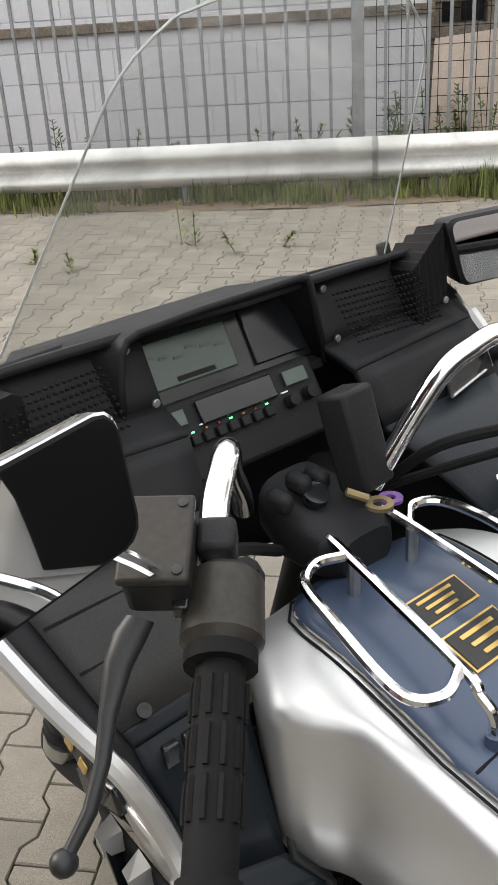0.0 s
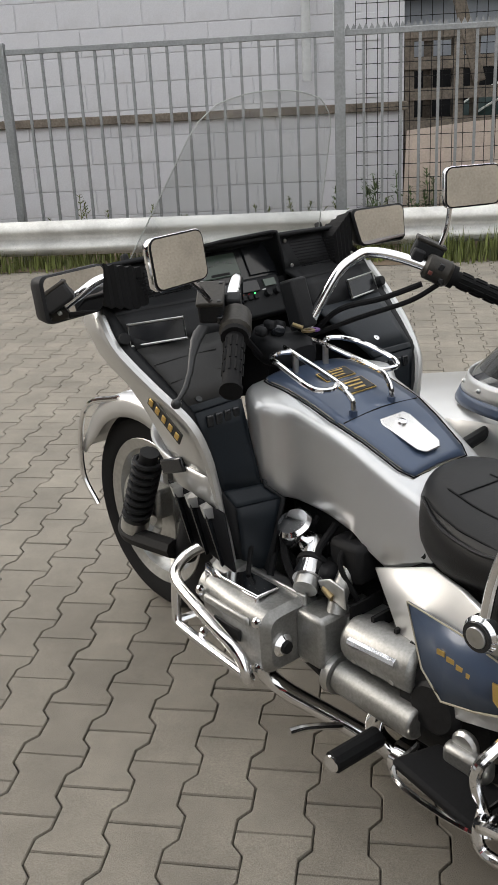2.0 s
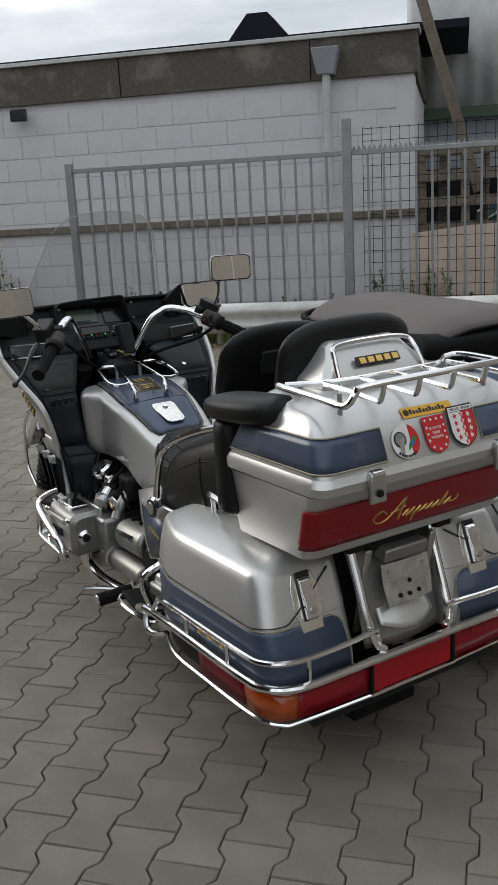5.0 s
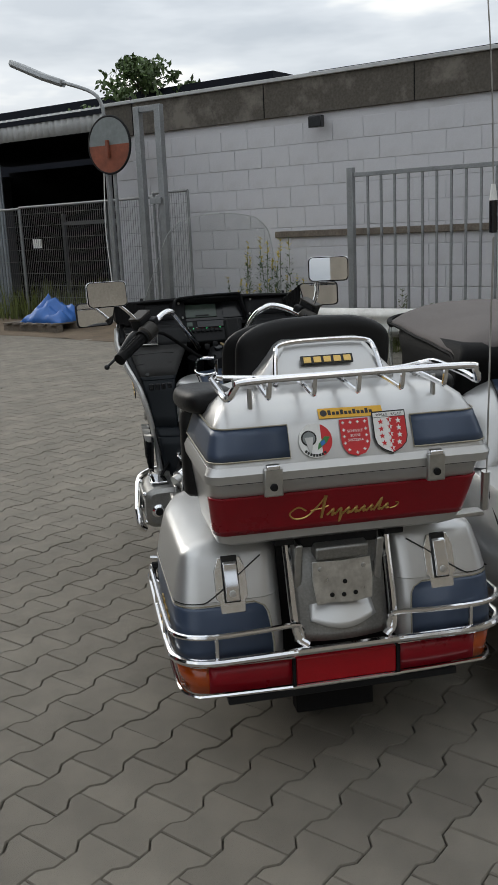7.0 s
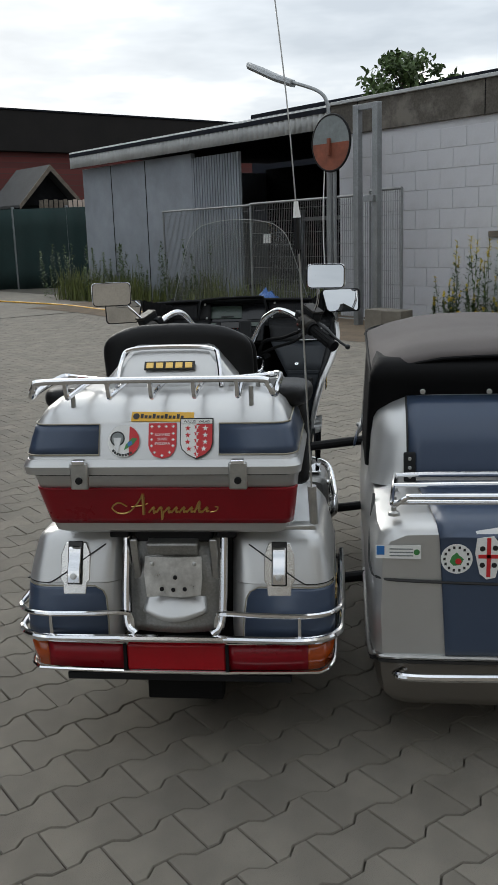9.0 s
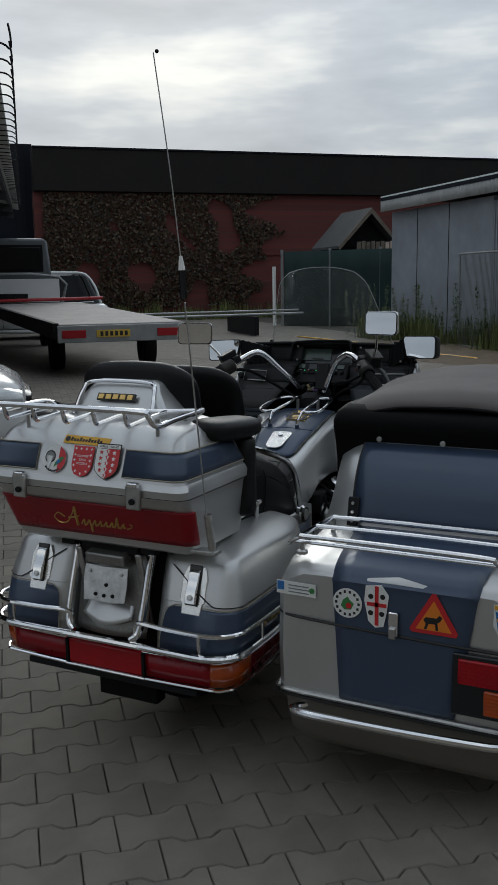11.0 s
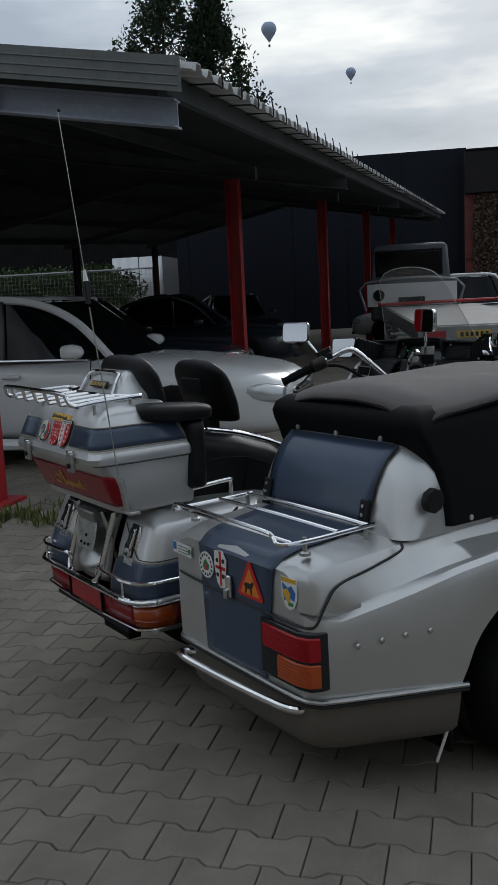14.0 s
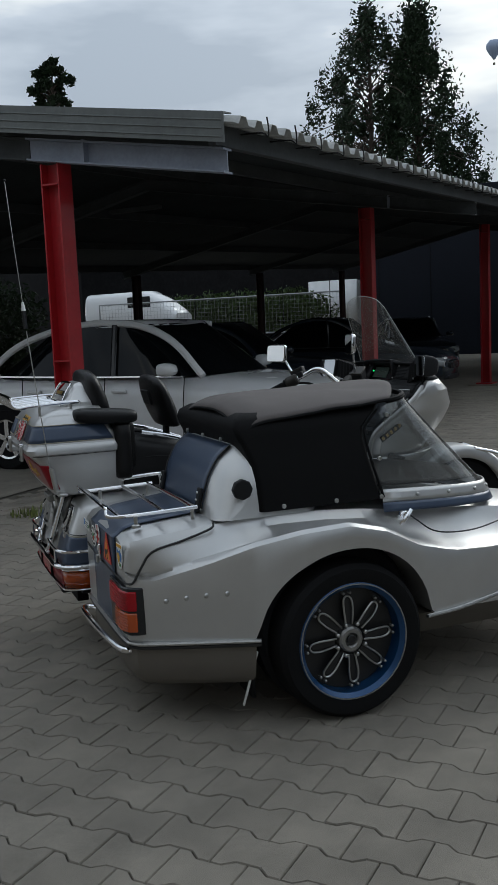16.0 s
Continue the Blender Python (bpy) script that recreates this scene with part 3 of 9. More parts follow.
gr = thing("guardrail", "low corrugated steel guardrail painted pale", "guardrail", SITE)
prof = [(0.0, 0.14), (-0.035, 0.17), (-0.075, 0.205), (-0.075, 0.235), (-0.02, 0.27), (-0.0, 0.30), (-0.02, 0.33), (-0.075, 0.365), (-0.075, 0.40), (-0.035, 0.43), (0.0, 0.46)]
for a, b_ in ((-3.95, -0.3), (-0.3, 3.75), (3.75, 7.8)):
    part("beam", loft([[(x, 7.0 + y, z) for y, z in prof] for x in (a, b_ + 0.05)], cap=False, closed=False), RAIL_WHITE, gr, solid=0.006)
for i in range(6):
    part("post", boxed((-3.8 + 2.0 * i, 7.06, 0.22), (0.06, 0.10, 0.44)), GALV, gr, bevel=0.004)


def mesh_panel(name, w, h, label, at, dx=0.05, dz=0.2, r=0.0025, mat_=GALV, frame_r=0.02):
    f = thing(name, label, "mesh fence", at)
    bm = bmesh.new()
    for i in range(int(w / dx) + 1):
        box(bm, (i * dx, 0, h / 2), (2 * r, 2 * r, h))
    for j in range(int(h / dz) + 1):
        box(bm, (w / 2, 0, j * dz), (w, 2 * r, 2 * r))
    o = part("wire_mesh", bm, mat_, f)
    tagged(o, kind="stuff")
    if frame_r:
        for a, b in (((0, 0, 0), (0, 0, h)), ((w, 0, 0), (w, 0, h)), ((0, 0, h), (w, 0, h)), ((0, 0, 0.02), (w, 0, 0.02))):
            part("frame_tube", tube([a, b], frame_r, smooth=0, n=8), mat_, f)
    return f


mesh_panel("mesh_fence", 3.2, 1.9, "galvanized temporary mesh fence panel", site(-13.9, 9.0, 0.02, -4))
mesh_panel("mesh_fence", 3.4, 1.92, "galvanized temporary mesh fence panel", site(-10.72, 8.78, 0.02, -5))
mesh_panel("mesh_fence", 0.75, 1.97, "galvanized temporary mesh fence panel", site(-7.4, 8.42, 0.02, -9))
mesh_panel("rusty_mesh", 2.1, 2.1, "dark rusty reinforcing mesh leaning behind the fence", SITE @ pose(-0.25, 7.62, 0.15, -3, 0, 0), 0.10, 0.13, 0.003, DARK, 0)
mesh_panel("rusty_mesh", 2.2, 2.0, "dark rusty reinforcing mesh leaning behind the fence", SITE @ pose(1.3, 7.66, 0.10, -4, 2, 0), 0.10, 0.13, 0.003, DARK, 0)

# street lamp and round traffic mirror seen from behind
sl = thing("street_lamp", "grey street lamp with a long flat head", "street lamp", SITE)
part("pole", tube([(-8.2, 8.35, 0), (-8.2, 8.35, 3.0)], 0.045, smooth=0, n=10), GALV, sl)
part("arm", tube([(-8.2, 8.35, 3.0), (-8.22, 8.34, 3.32), (-8.38, 8.3, 3.52), (-8.95, 8.25, 3.73)], 0.028), GALV, sl)
part("lamp_head", loft([[(x, 8.25 + y, z + dz) for y, dz in ((-w, 0), (-w * 0.7, 0.06), (w * 0.7, 0.06), (w, 0), (w * 0.6, -0.05), (-w * 0.6, -0.05))] for x, z, w in ((-8.9, 3.69, 0.07), (-9.3, 3.83, 0.10), (-9.75, 4.02, 0.10), (-10.0, 4.12, 0.05))]), GALV, sl, "grey lamp housing", bevel=0.008)
tm = thing("round_sign", "round sign with a rust-red lower half on a pole", "sign", SITE)
SIGN_TOP = mat("sign_grey", (0.20, 0.22, 0.22), 0.6, 0.1, 0.1, 20, 0.2, 6)
SIGN_LOW = mat("sign_rust", (0.22, 0.065, 0.035), 0.7, 0.0, 0.1, 20, 0.3, 6)
for a0, mm, nm in ((0, SIGN_TOP, "upper_half"), (math.pi, SIGN_LOW, "lower_half")):
    part(nm, prism([(0.40 * math.cos(a0 + math.pi * i / 20), 0.40 * math.sin(a0 + math.pi * i / 20)) for i in range(21)], 0.03, frame_at((-8.0, 8.22, 2.72), (1, 0, 0), (0, 0, 1))), mm, tm)
part("rim", tube([(-8.0 + 0.41 * math.cos(i * math.pi / 12), 8.2, 2.72 + 0.41 * math.sin(i * math.pi / 12)) for i in range(24)], 0.018, closed=True, smooth=2), DARK, tm)
part("clip", boxed((-8.0, 8.15, 2.66), (0.05, 0.05, 0.26)), SIGN_LOW, tm, bevel=0.01)
part("cable", tube([(-8.15, 8.2, 2.35), (-8.22, 8.22, 1.5), (-8.15, 8.2, 0.6)], 0.008), WHITE, tm)
part("pole", tube([(-8.0, 8.27, 0.0), (-8.0, 8.27, 2.9)], 0.03, smooth=0), GALV, tm)
for i, (u, v) in enumerate(((-6.55, 7.75), (-6.2, 7.7))):
    o = part("concrete_block", boxed((0, 0, 0.16), (0.34, 0.3, 0.32)), PAVER, at=site(u, v, 0, 8 * i), bevel=0.012)
    tagged(o, "rough concrete block standing by the wall", "block", "concrete blocks")
hose = part("garden_hose", tube([(-19, 7.3, 0.02), (-16, 7.6, 0.02), (-13.5, 7.4, 0.02), (-11.0, 7.7, 0.02)], 0.018), YELLOW, at=SITE)
tagged(hose, "yellow garden hose lying across the yard", "hose")

# pallet with crumpled blue tarpaulin
pal = thing("pallet", "grey wooden pallet lying on the paving", "pallet", SITE)
for i in range(6):
    part("plank", boxed((-9.1 + 0.2 * i * 0 - 0.5 + 0.2 * i, 7.75, 0.13), (0.12, 1.0, 0.022)), WOOD, pal)
for j in range(3):
    part("bearer", boxed((-9.1, 7.35 + 0.4 * j, 0.06), (1.2, 0.1, 0.1)), WOOD, pal)


def tarp_fn(s, t):
    x, y = -9.45 + 0.9 * s, 7.4 + 0.7 * t
    e = math.sin(math.pi * s) * math.sin(math.pi * t)
    return Vector((x, y, 0.13 + 0.42 * e ** 0.6 * (0.7 + 0.6 * noise.noise((s * 5, t * 5, 3))) + 0.03 * noise.noise((s * 18, t * 18, 2))))


tp = part("blue_tarp", grid(tarp_fn, 26, 22), TARP, at=SITE, solid=0.004)
tagged(tp, "crumpled blue plastic tarpaulin on the pallet", "tarpaulin")


# ---- grey shed beside the white building ----
def grey_shed():
    s = thing("grey_shed", "long grey sheet-clad shed with an open dark bay", "shed", SITE)
    part("side_wall", boxed((-16.1, 9.75, 1.55), (4.6, 0.1, 3.1)), SHED_GREY, s, "smooth grey sheet wall", bevel=0.004)
    for x in (-15.6, -17.1):
        part("wall_joint", boxed((x, 9.695, 1.55), (0.014, 0.012, 3.08)), BLACK_AND_SHADE, s)
    door = part("sliding_door", boxed((-12.985, 9.745, 1.5), (1.62, 0.02, 3.0)), SHED_GREY, s, "ribbed grey sliding door")
    for i in range(18):
        part("door_rib", boxed((-13.75 + 0.09 * i, 9.715, 1.5), (0.05, 0.04, 3.0)), SHED_GREY, door)
    part("end_wall", boxed((-18.43, 12.7, 1.55), (0.1, 6.0, 3.1)), SHED_GREY, s, bevel=0.004)
    # inner walls near black: the open bay's shade is put into their colour
    part("back_wall", boxed((-13.4, 15.6, 1.6), (10.0, 0.1, 3.2)), BLACK_AND_SHADE, s)
    part("partition", boxed((-8.6, 12.6, 1.5), (0.1, 6.0, 3.0)), BLACK_AND_SHADE, s)
    part("roof", boxed((-13.4, 12.6, 3.42), (10.3, 6.4, 0.08)), BLACK_SHEET, s)
    n = 68
    pts = []
    for i in range(n * 4 + 1):
        pts.append((-18.6 + 10.2 * i / (n * 4), (0, 0.03, 0.03, 0)[i % 4]))
    part("fascia", loft([[(x, 9.45 - d, z) for x, d in pts] for z in (3.12, 3.5)], cap=False, closed=False), SHEET_WHITE, s, "pale corrugated fascia", solid=0.01, angle=20)
    for x, z in ((-12.9, 1.9), (-11.6, 2.1), (-10.4, 1.7), (-9.7, 2.2)):
        part("rack_upright", boxed((x, 12.0, z / 2), (0.07, 0.07, z)), GALV, s)
    part("rack_beam", boxed((-11.2, 12.0, 1.7), (3.4, 0.05, 0.08)), GALV, s)
    part("notice", boxed((-10.9, 9.3, 1.32), (0.22, 0.01, 0.16)), WHITE, s)
    return s


grey_shed()
dark_roof = part("far_roof", boxed((-18.5, 24, 3.0), (12, 8, 5.2)), BLACK_SHEET, at=SITE)
tagged(dark_roof, "dark flat-roofed hall behind the shed", "building")

# ---- brick building with ivy, black hall ----
bb = thing("brick_building", "long dark red brick building with a brown fascia", "building", SITE)
part("wall", boxed((-33.4, 19.5, 2.45), (0.8, 35, 4.9)), BRICK_WALL, bb, "dark red brick wall")
part("ledge", boxed((-32.97, 19.5, 2.55), (0.08, 35, 0.09)), BRICK_WALL, bb)
part("fascia", boxed((-33.2, 19.5, 5.68), (1.0, 35, 1.55)), BROWN_ROOF, bb, "dark brown sheet fascia", bevel=0.02)
part("roof_edge", boxed((-33.2, 19.5, 6.49), (1.1, 35, 0.06)), BLACK_SHEET, bb)
bh = thing("black_hall", "tall black-clad hall behind the yard", "building", SITE)
part("wall", boxed((-45, -3.8, 3.38), (22, 11.8, 6.76)), BLACK_SHEET, bh, bevel=0.02)
for i in range(10):
    part("cladding_joint", boxed((-33.995, 1.8 - 2.2 * i, 3.3), (0.02, 0.03, 6.5)), BLACK_AND_SHADE, bh)


def ivy():
    rng = random.Random(11)
    vs, fs = [], []
    for _ in range(26000):
        y = rng.uniform(2.3, 13.6)
        z = rng.uniform(0.5, 4.85)
        edge = 11.2 + 1.6 * noise.noise((z * 1.3, 0, 5)) - (0.5 if z < 2.3 else 0)
        if y > edge or noise.noise((y * 0.9, z * 0.8, 2)) < -0.28 - 0.1 * (y < 7):
            continue
        r = rng.uniform(0.025, 0.07)
        x = -32.98 + rng.uniform(0.02, 0.22)
        a, b = rng.uniform(0, 6.28), rng.uniform(-0.7, 0.7)
        d = Vector((b * 0.5, math.cos(a), math.sin(a))) * r
        s = Vector((0.5, -math.sin(a), math.cos(a))) * r * 0.8
        c = Vector((x, y, z))
        k = len(vs)
        vs += [c - d, c - s * 0.7, c + d, c + s]
        fs.append((k, k + 1, k + 2, k + 3))
    me = bpy.data.meshes.new("ivy")
    me.from_pydata([tuple(p) for p in vs], [], fs)
    me.materials.append(LEAF_IVY)
    o = new("ivy", me)
    o.matrix_basis = SITE
    tagged(o, "brown and green ivy covering the brick wall", "ivy", kind="stuff")


ivy()
gs = thing("screen_fence", "dark green windbreak netting on a fence", "fence", SITE)
part("netting", grid(lambda s, t: Vector((-25.0 + 3.4 * s, 9.1 + 3.6 * s, 2.36 * t + 0.0)) + Vector((0.06 * math.sin(s * 40), 0, 0)), 60, 4), GREEN_NET, gs, solid=0.02)
for i in range(4):
    part("post", boxed((-25.05 + 1.13 * i, 9.05 + 1.2 * i, 1.2), (0.07, 0.07, 2.45)), GALV, gs)
bo = part("bollard", tube([(0, 0, 0), (0, 0, 1.9)], 0.06, smooth=0, n=12), WHITE, at=site(-25.4, 8.9))
tagged(bo, "slim white pole in front of the green netting", "pole")
shk = thing("wooden_shack", "small wooden shelter with a pitched roof", "shelter", SITE)
for q in (-1, 1):
    part("roof_slope", loft([[(x, 12.39, 3.81), (x, 12.39 + q * 1.16, 2.56), (x, 12.39 + q * 1.16, 2.47), (x, 12.39, 3.7)] for x in (-25.5, -28.0)]), SLATE, shk, "grey felted roof slope")
    part("barge_board", loft([[(x, 12.39, 3.81), (x, 12.39 + q * 1.16, 2.56), (x, 12.39 + q * 1.16, 2.41), (x, 12.39, 3.62)] for x in (-25.46, -25.5)]), WOOD, shk, "weathered barge board")
# solid near-black block in place of the shelter's dim inside
part("gable", boxed((-27.0, 12.39, 1.28), (1.8, 2.02, 2.56)), BLACK_AND_SHADE, shk)
part("gable_top", prism([(-1.01, 0), (1.01, 0), (0, 1.1)], 0.1, frame_at((-26.1, 12.39, 2.56), (0, 1, 0), (0, 0, 1))), BLACK_AND_SHADE, shk)
for i in range(11):
    part("picket", boxed((-24.6, 11.54 + 0.17 * i, 2.42), (0.04, 0.13, 0.46 + 0.05 * (i % 2))), PLY if i > 5 else WOOD, shk, bevel=0.01)
part("post", boxed((-22.6, 13.01, 1.45), (0.1, 0.1, 2.9)), PLY, shk)

# building and clutter beyond the fence
cb = thing("corrugated_building", "pale corrugated metal building with green trim", "building", SITE)
pts = [(0.0 + 0.075 * i, (0, 0.035, 0.035, 0)[i % 4]) for i in range(128)]
part("cladding", loft([[(x, 12.6 - d, z) for x, d in pts] for z in (2.75, 5.2)], cap=False, closed=False), SHEET_WHITE, cb, "pale ribbed sheet cladding", solid=0.01, angle=20)
part("wall", boxed((4.75, 12.95, 1.4), (9.5, 0.5, 2.8)), SHED_GREY, cb, "blue-grey rendered wall")
# flat near-black panel, added for the darkness behind the pallets
part("lower_wall", boxed((4.75, 12.66, 0.95), (9.5, 0.08, 1.9)), BLACK_AND_SHADE, cb, "dark panel added in place of the dim clutter below")
part("trim", boxed((4.75, 12.55, 2.72), (9.5, 0.12, 0.16)), GREEN_TRIM, cb)
part("body", boxed((4.75, 15.3, 2.55), (9.5, 4.4, 5.1)), SHEET_WHITE, cb)
part("patch", prism([(0, 0), (0.5, 0), (0.42, -0.1), (0.25, -0.14), (0.08, -0.1)], 0.01, frame_at((1.9, 12.47, 2.72), (1, 0, 0), (0, 0, 1))), WHITE, cb)
ply = part("plywood_sheet", prism([(0, 0), (1.36, 0), (1.24, 1.06), (0.7, 1.04), (0.06, 0.98)], 0.03, SITE @ frame_at((0.20, 7.95, 0.12), (1, 0.02, 0), (0, 0.22, 1))), PLY)
tagged(ply, "pale sheet of plywood leaning behind the fence", "plywood")


def pallet_stack(u, v, turn, n):
    for i in range(n):
        p = thing("upright_pallet", "grey wooden pallet standing on end", "pallet", SITE @ pose(u, v + 0.16 * i, 0.06, -6, 0, turn), "pallets behind the fence")
        for k in range(7):
            part("plank", boxed((0, 0, 0.12 + 0.31 * k), (1.15, 0.022, 0.12)), WOOD, p)
        for x in (-0.52, 0, 0.52):
            part("bearer", boxed((x, 0.06, 1.03), (0.1, 0.09, 2.05)), WOOD, p)


pallet_stack(0.86, 8.9, 3, 2)
pallet_stack(0.55, 9.5, -8, 1)
cov = thing("covered_trailer", "trailer under a dark green cover with pale piping", "trailer", site(2.15, 10.6))
part("cover", loft([[(x, y, z) for y, z in ((-0.75, 0.35), (-0.78, 0.9), (-0.62, 1.30 + h_), (0.0, 1.45 + h_), (0.62, 1.30 + h_), (0.78, 0.9), (0.75, 0.35))] for x, h_ in ((-1.15, -0.22), (-0.7, 0.02), (0.0, 0.22), (0.9, 0.34), (1.9, 0.36))]), GREEN_NET, cov, "dark green cover", bevel=0.05)
part("piping", tube([(-1.13, -0.63, 1.09), (-0.7, -0.64, 1.33), (0.0, -0.64, 1.53), (0.9, -0.64, 1.65), (1.9, -0.64, 1.67)], 0.014, n=6), WHITE, cov)
part("piping", tube([(-1.13, -0.02, 1.25), (-0.7, -0.02, 1.48), (0.0, -0.02, 1.68), (0.9, -0.02, 1.80)], 0.014, n=6), WHITE, cov)
part("chassis", boxed((0.3, 0, 0.28), (2.9, 1.3, 0.14)), DARK, cov, bevel=0.02)
for x in (-0.3, 0.9):
    for y in (-0.62, 0.62):
        part("wheel", disc((x, y, 0.26), 0.26, 0.16, "y", 24), RUBBER, cov)
lad = thing("ladder", "grey aluminium ladder standing behind the fence", "ladder", SITE @ pose(2.35, 9.0, 0, -8, 0, 4))
for x in (0, 0.42):
    part("rail", boxed((x, 0, 1.35), (0.03, 0.07, 2.7)), GALV, lad)
for k in range(9):
    part("rung", boxed((0.21, 0, 0.25 + 0.28 * k), (0.40, 0.03, 0.03)), GALV, lad)


# ---- carport ----
CARPORT = site(-1.95, -0.9, 0, -4)


def lift(x, y):
    return -0.045 * x + (-0.17 * y if y > -5.2 else 0.884 + 0.214 * (y + 5.2))


def carport():
    c = thing("carport", "long open carport with grey beams and a corrugated roof", "carport", CARPORT)
    for k in range(5):
        x = -6.66 * k
        for nm, z0, z1, w in (("lower_flange", 2.41, 2.424, 0.12), ("web", 2.424, 2.566, 0.012), ("upper_flange", 2.566, 2.58, 0.12)):
            # inner and farther rafters are coloured dark for the shade under the roof
            for ys, m_, lb in (((0, -1.75), BEAM if k == 0 else SHADED_STEEL, "painted steel beam"), ((-1.76, -5.2, -10.6), SHADED_STEEL, "steel rafter with roof shade in its colour")):
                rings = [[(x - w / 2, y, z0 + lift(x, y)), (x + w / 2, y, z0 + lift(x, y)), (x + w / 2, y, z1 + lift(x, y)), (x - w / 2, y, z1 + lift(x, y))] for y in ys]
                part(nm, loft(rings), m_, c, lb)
        for y in (0.02,):
            part("end_plate", boxed((x, -1.2, 2.5 + lift(x, -1.2)), (0.13, 0.02, 0.17)), BEAM, c)
    # purlins take the same shade colour
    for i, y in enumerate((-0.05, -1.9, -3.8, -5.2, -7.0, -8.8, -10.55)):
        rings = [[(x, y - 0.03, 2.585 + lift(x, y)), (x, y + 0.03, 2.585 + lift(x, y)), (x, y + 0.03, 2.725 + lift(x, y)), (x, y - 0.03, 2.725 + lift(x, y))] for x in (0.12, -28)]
        part("purlin", loft(rings), SHADED_STEEL, c, bevel=0.003)
    pitch = 0.23
    pts = []
    for i in range(122):
        x = 0.2 - pitch * i
        pts += [(x, 0.0), (x - 0.09, 0.0), (x - 0.125, 0.055), (x - 0.195, 0.055)]
    part("roof_sheet", loft([[(x, y, 2.735 + d + lift(x, y)) for x, d in pts] for y in (0.16, -2.6, -5.2, -8.0, -10.8)], cap=False, closed=False), ROOF_SHEET, c, "weathered corrugated roof sheet", solid=0.004, angle=20)
    part("end_flashing", loft([[(0.205, y, 2.60 + lift(0.2, y)), (0.215, y, 2.60 + lift(0.2, y)), (0.215, y, 2.80 + lift(0.2, y)), (0.10, y, 2.81 + lift(0.2, y)), (0.10, y, 2.80 + lift(0.2, y)), (0.205, y, 2.79 + lift(0.2, y))] for y in (0.10, -5.2, -10.8)]), ROOF_EDGE, c)
    for k in range(3):
        part("flashing_rib", tube([(0.216, y, 2.635 + 0.055 * k + lift(0.2, y)) for y in (0.08, -2.6, -5.2)], 0.006, n=6, smooth=0), ROOF_EDGE, c)
    # extra dark sheet below the roof, in place of the shade there
    part("roof_lining", loft([[(x, y, 2.728 + lift(x, y)) for x in (0.02, -28)] for y in (-0.35, -2.6, -5.2, -8.0, -10.7)], cap=False, closed=False), ROOF_SHADE, c, "dark sheet standing in for the shade under the roof", solid=0.003)
    for i in range(48):
        x = 0.1 - 2 * pitch * i * 0.98 - 0.25
        z = lift(x, 0.1)
        part("roof_hook", tube([(x, 0.03, 2.70 + z), (x, 0.20, 2.69 + z), (x, 0.245, 2.66 + z), (x, 0.25, 2.72 + z), (x, 0.24, 2.79 + z)], 0.006, n=5, smooth=3), DARK, c)
    return c


carport()


def red_column(x, y, paint=RED_STEEL, words="bright red painted steel column on a base plate"):
    c = thing("red_column", words, "column", CARPORT @ pose(x, y, 0), "carport columns")
    h = 2.40 + lift(x, y)
    part("web", boxed((0, 0, h / 2), (0.012, 0.15, h)), paint, c)
    for s in (-1, 1):
        part("flange", boxed((0, 0.082 * s, h / 2), (0.16, 0.014, h)), paint, c, bevel=0.002)
    part("base_plate", boxed((0, 0, 0.035), (0.40, 0.34, 0.03)), paint, c, bevel=0.003)
    part("stiffener", boxed((0, 0, 1.15), (0.15, 0.15, 0.012)), paint, c)
    part("cap", boxed((0, 0, h - 0.16), (0.17, 0.17, 0.014)), paint, c)
    part("plinth", boxed((0, 0, 0.008), (0.62, 0.6, 0.03)), PAVER, c, "low concrete footing", bevel=0.008)
    return c


for k in range(5):
    red_column(-6.66 * k - 0.05, -1.56)
    red_column(-6.66 * k - 0.05, -10.25, COLUMN_DARK, "dark steel column at the back of the carport")
# unlit bar in the dark roof colour, added in place of brace rods
part_fl = thing("brace_bar", "grey bar standing in for a brace under the carport roof", "lamp", CARPORT)
part("tube", boxed((-6.0, -5.0, 3.22), (0.12, 0.9, 0.06), None), SHADED_STEEL, part_fl, bevel=0.01)


# ---- cars ----
def wheel(parent, x, y, r, w, rim_mat, spokes=5, side=1, rim_r=0.66):
    wl_ = part("wheel", lathe([(0.02, -w / 2 * 0.3), (rim_r * r, -w / 2 * 0.9), (rim_r * r * 1.03, -w / 2), (r * 0.95, -w / 2), (r, -w / 2 * 0.7), (r, w / 2 * 0.7), (r * 0.95, w / 2), (rim_r * r, w / 2), (rim_r * r, 0), (0.02, 0)], "x", 28, (x, y, r)), RUBBER, parent, "black tyre")
    bm = bmesh.new()
    for i in range(spokes):
        a = 2 * math.pi * i / spokes
        box(bm, (0, 0, rim_r * r * 0.52), (0.03, r * 0.17, rim_r * r * 0.9), pose(x + side * w * 0.40, y, r) @ Matrix.Rotation(a, 4, "X"))
    lathe([(rim_r * r * 0.90, side * w * 0.44), (rim_r * r * 1.0, side * w * 0.5), (rim_r * r, side * w * 0.2), (rim_r * r * 0.90, side * w * 0.2)], "x", 28, (x, y, r), bm, True)
    part("rim", bm, rim_mat, wl_, "alloy spoke rim")
    return wl_


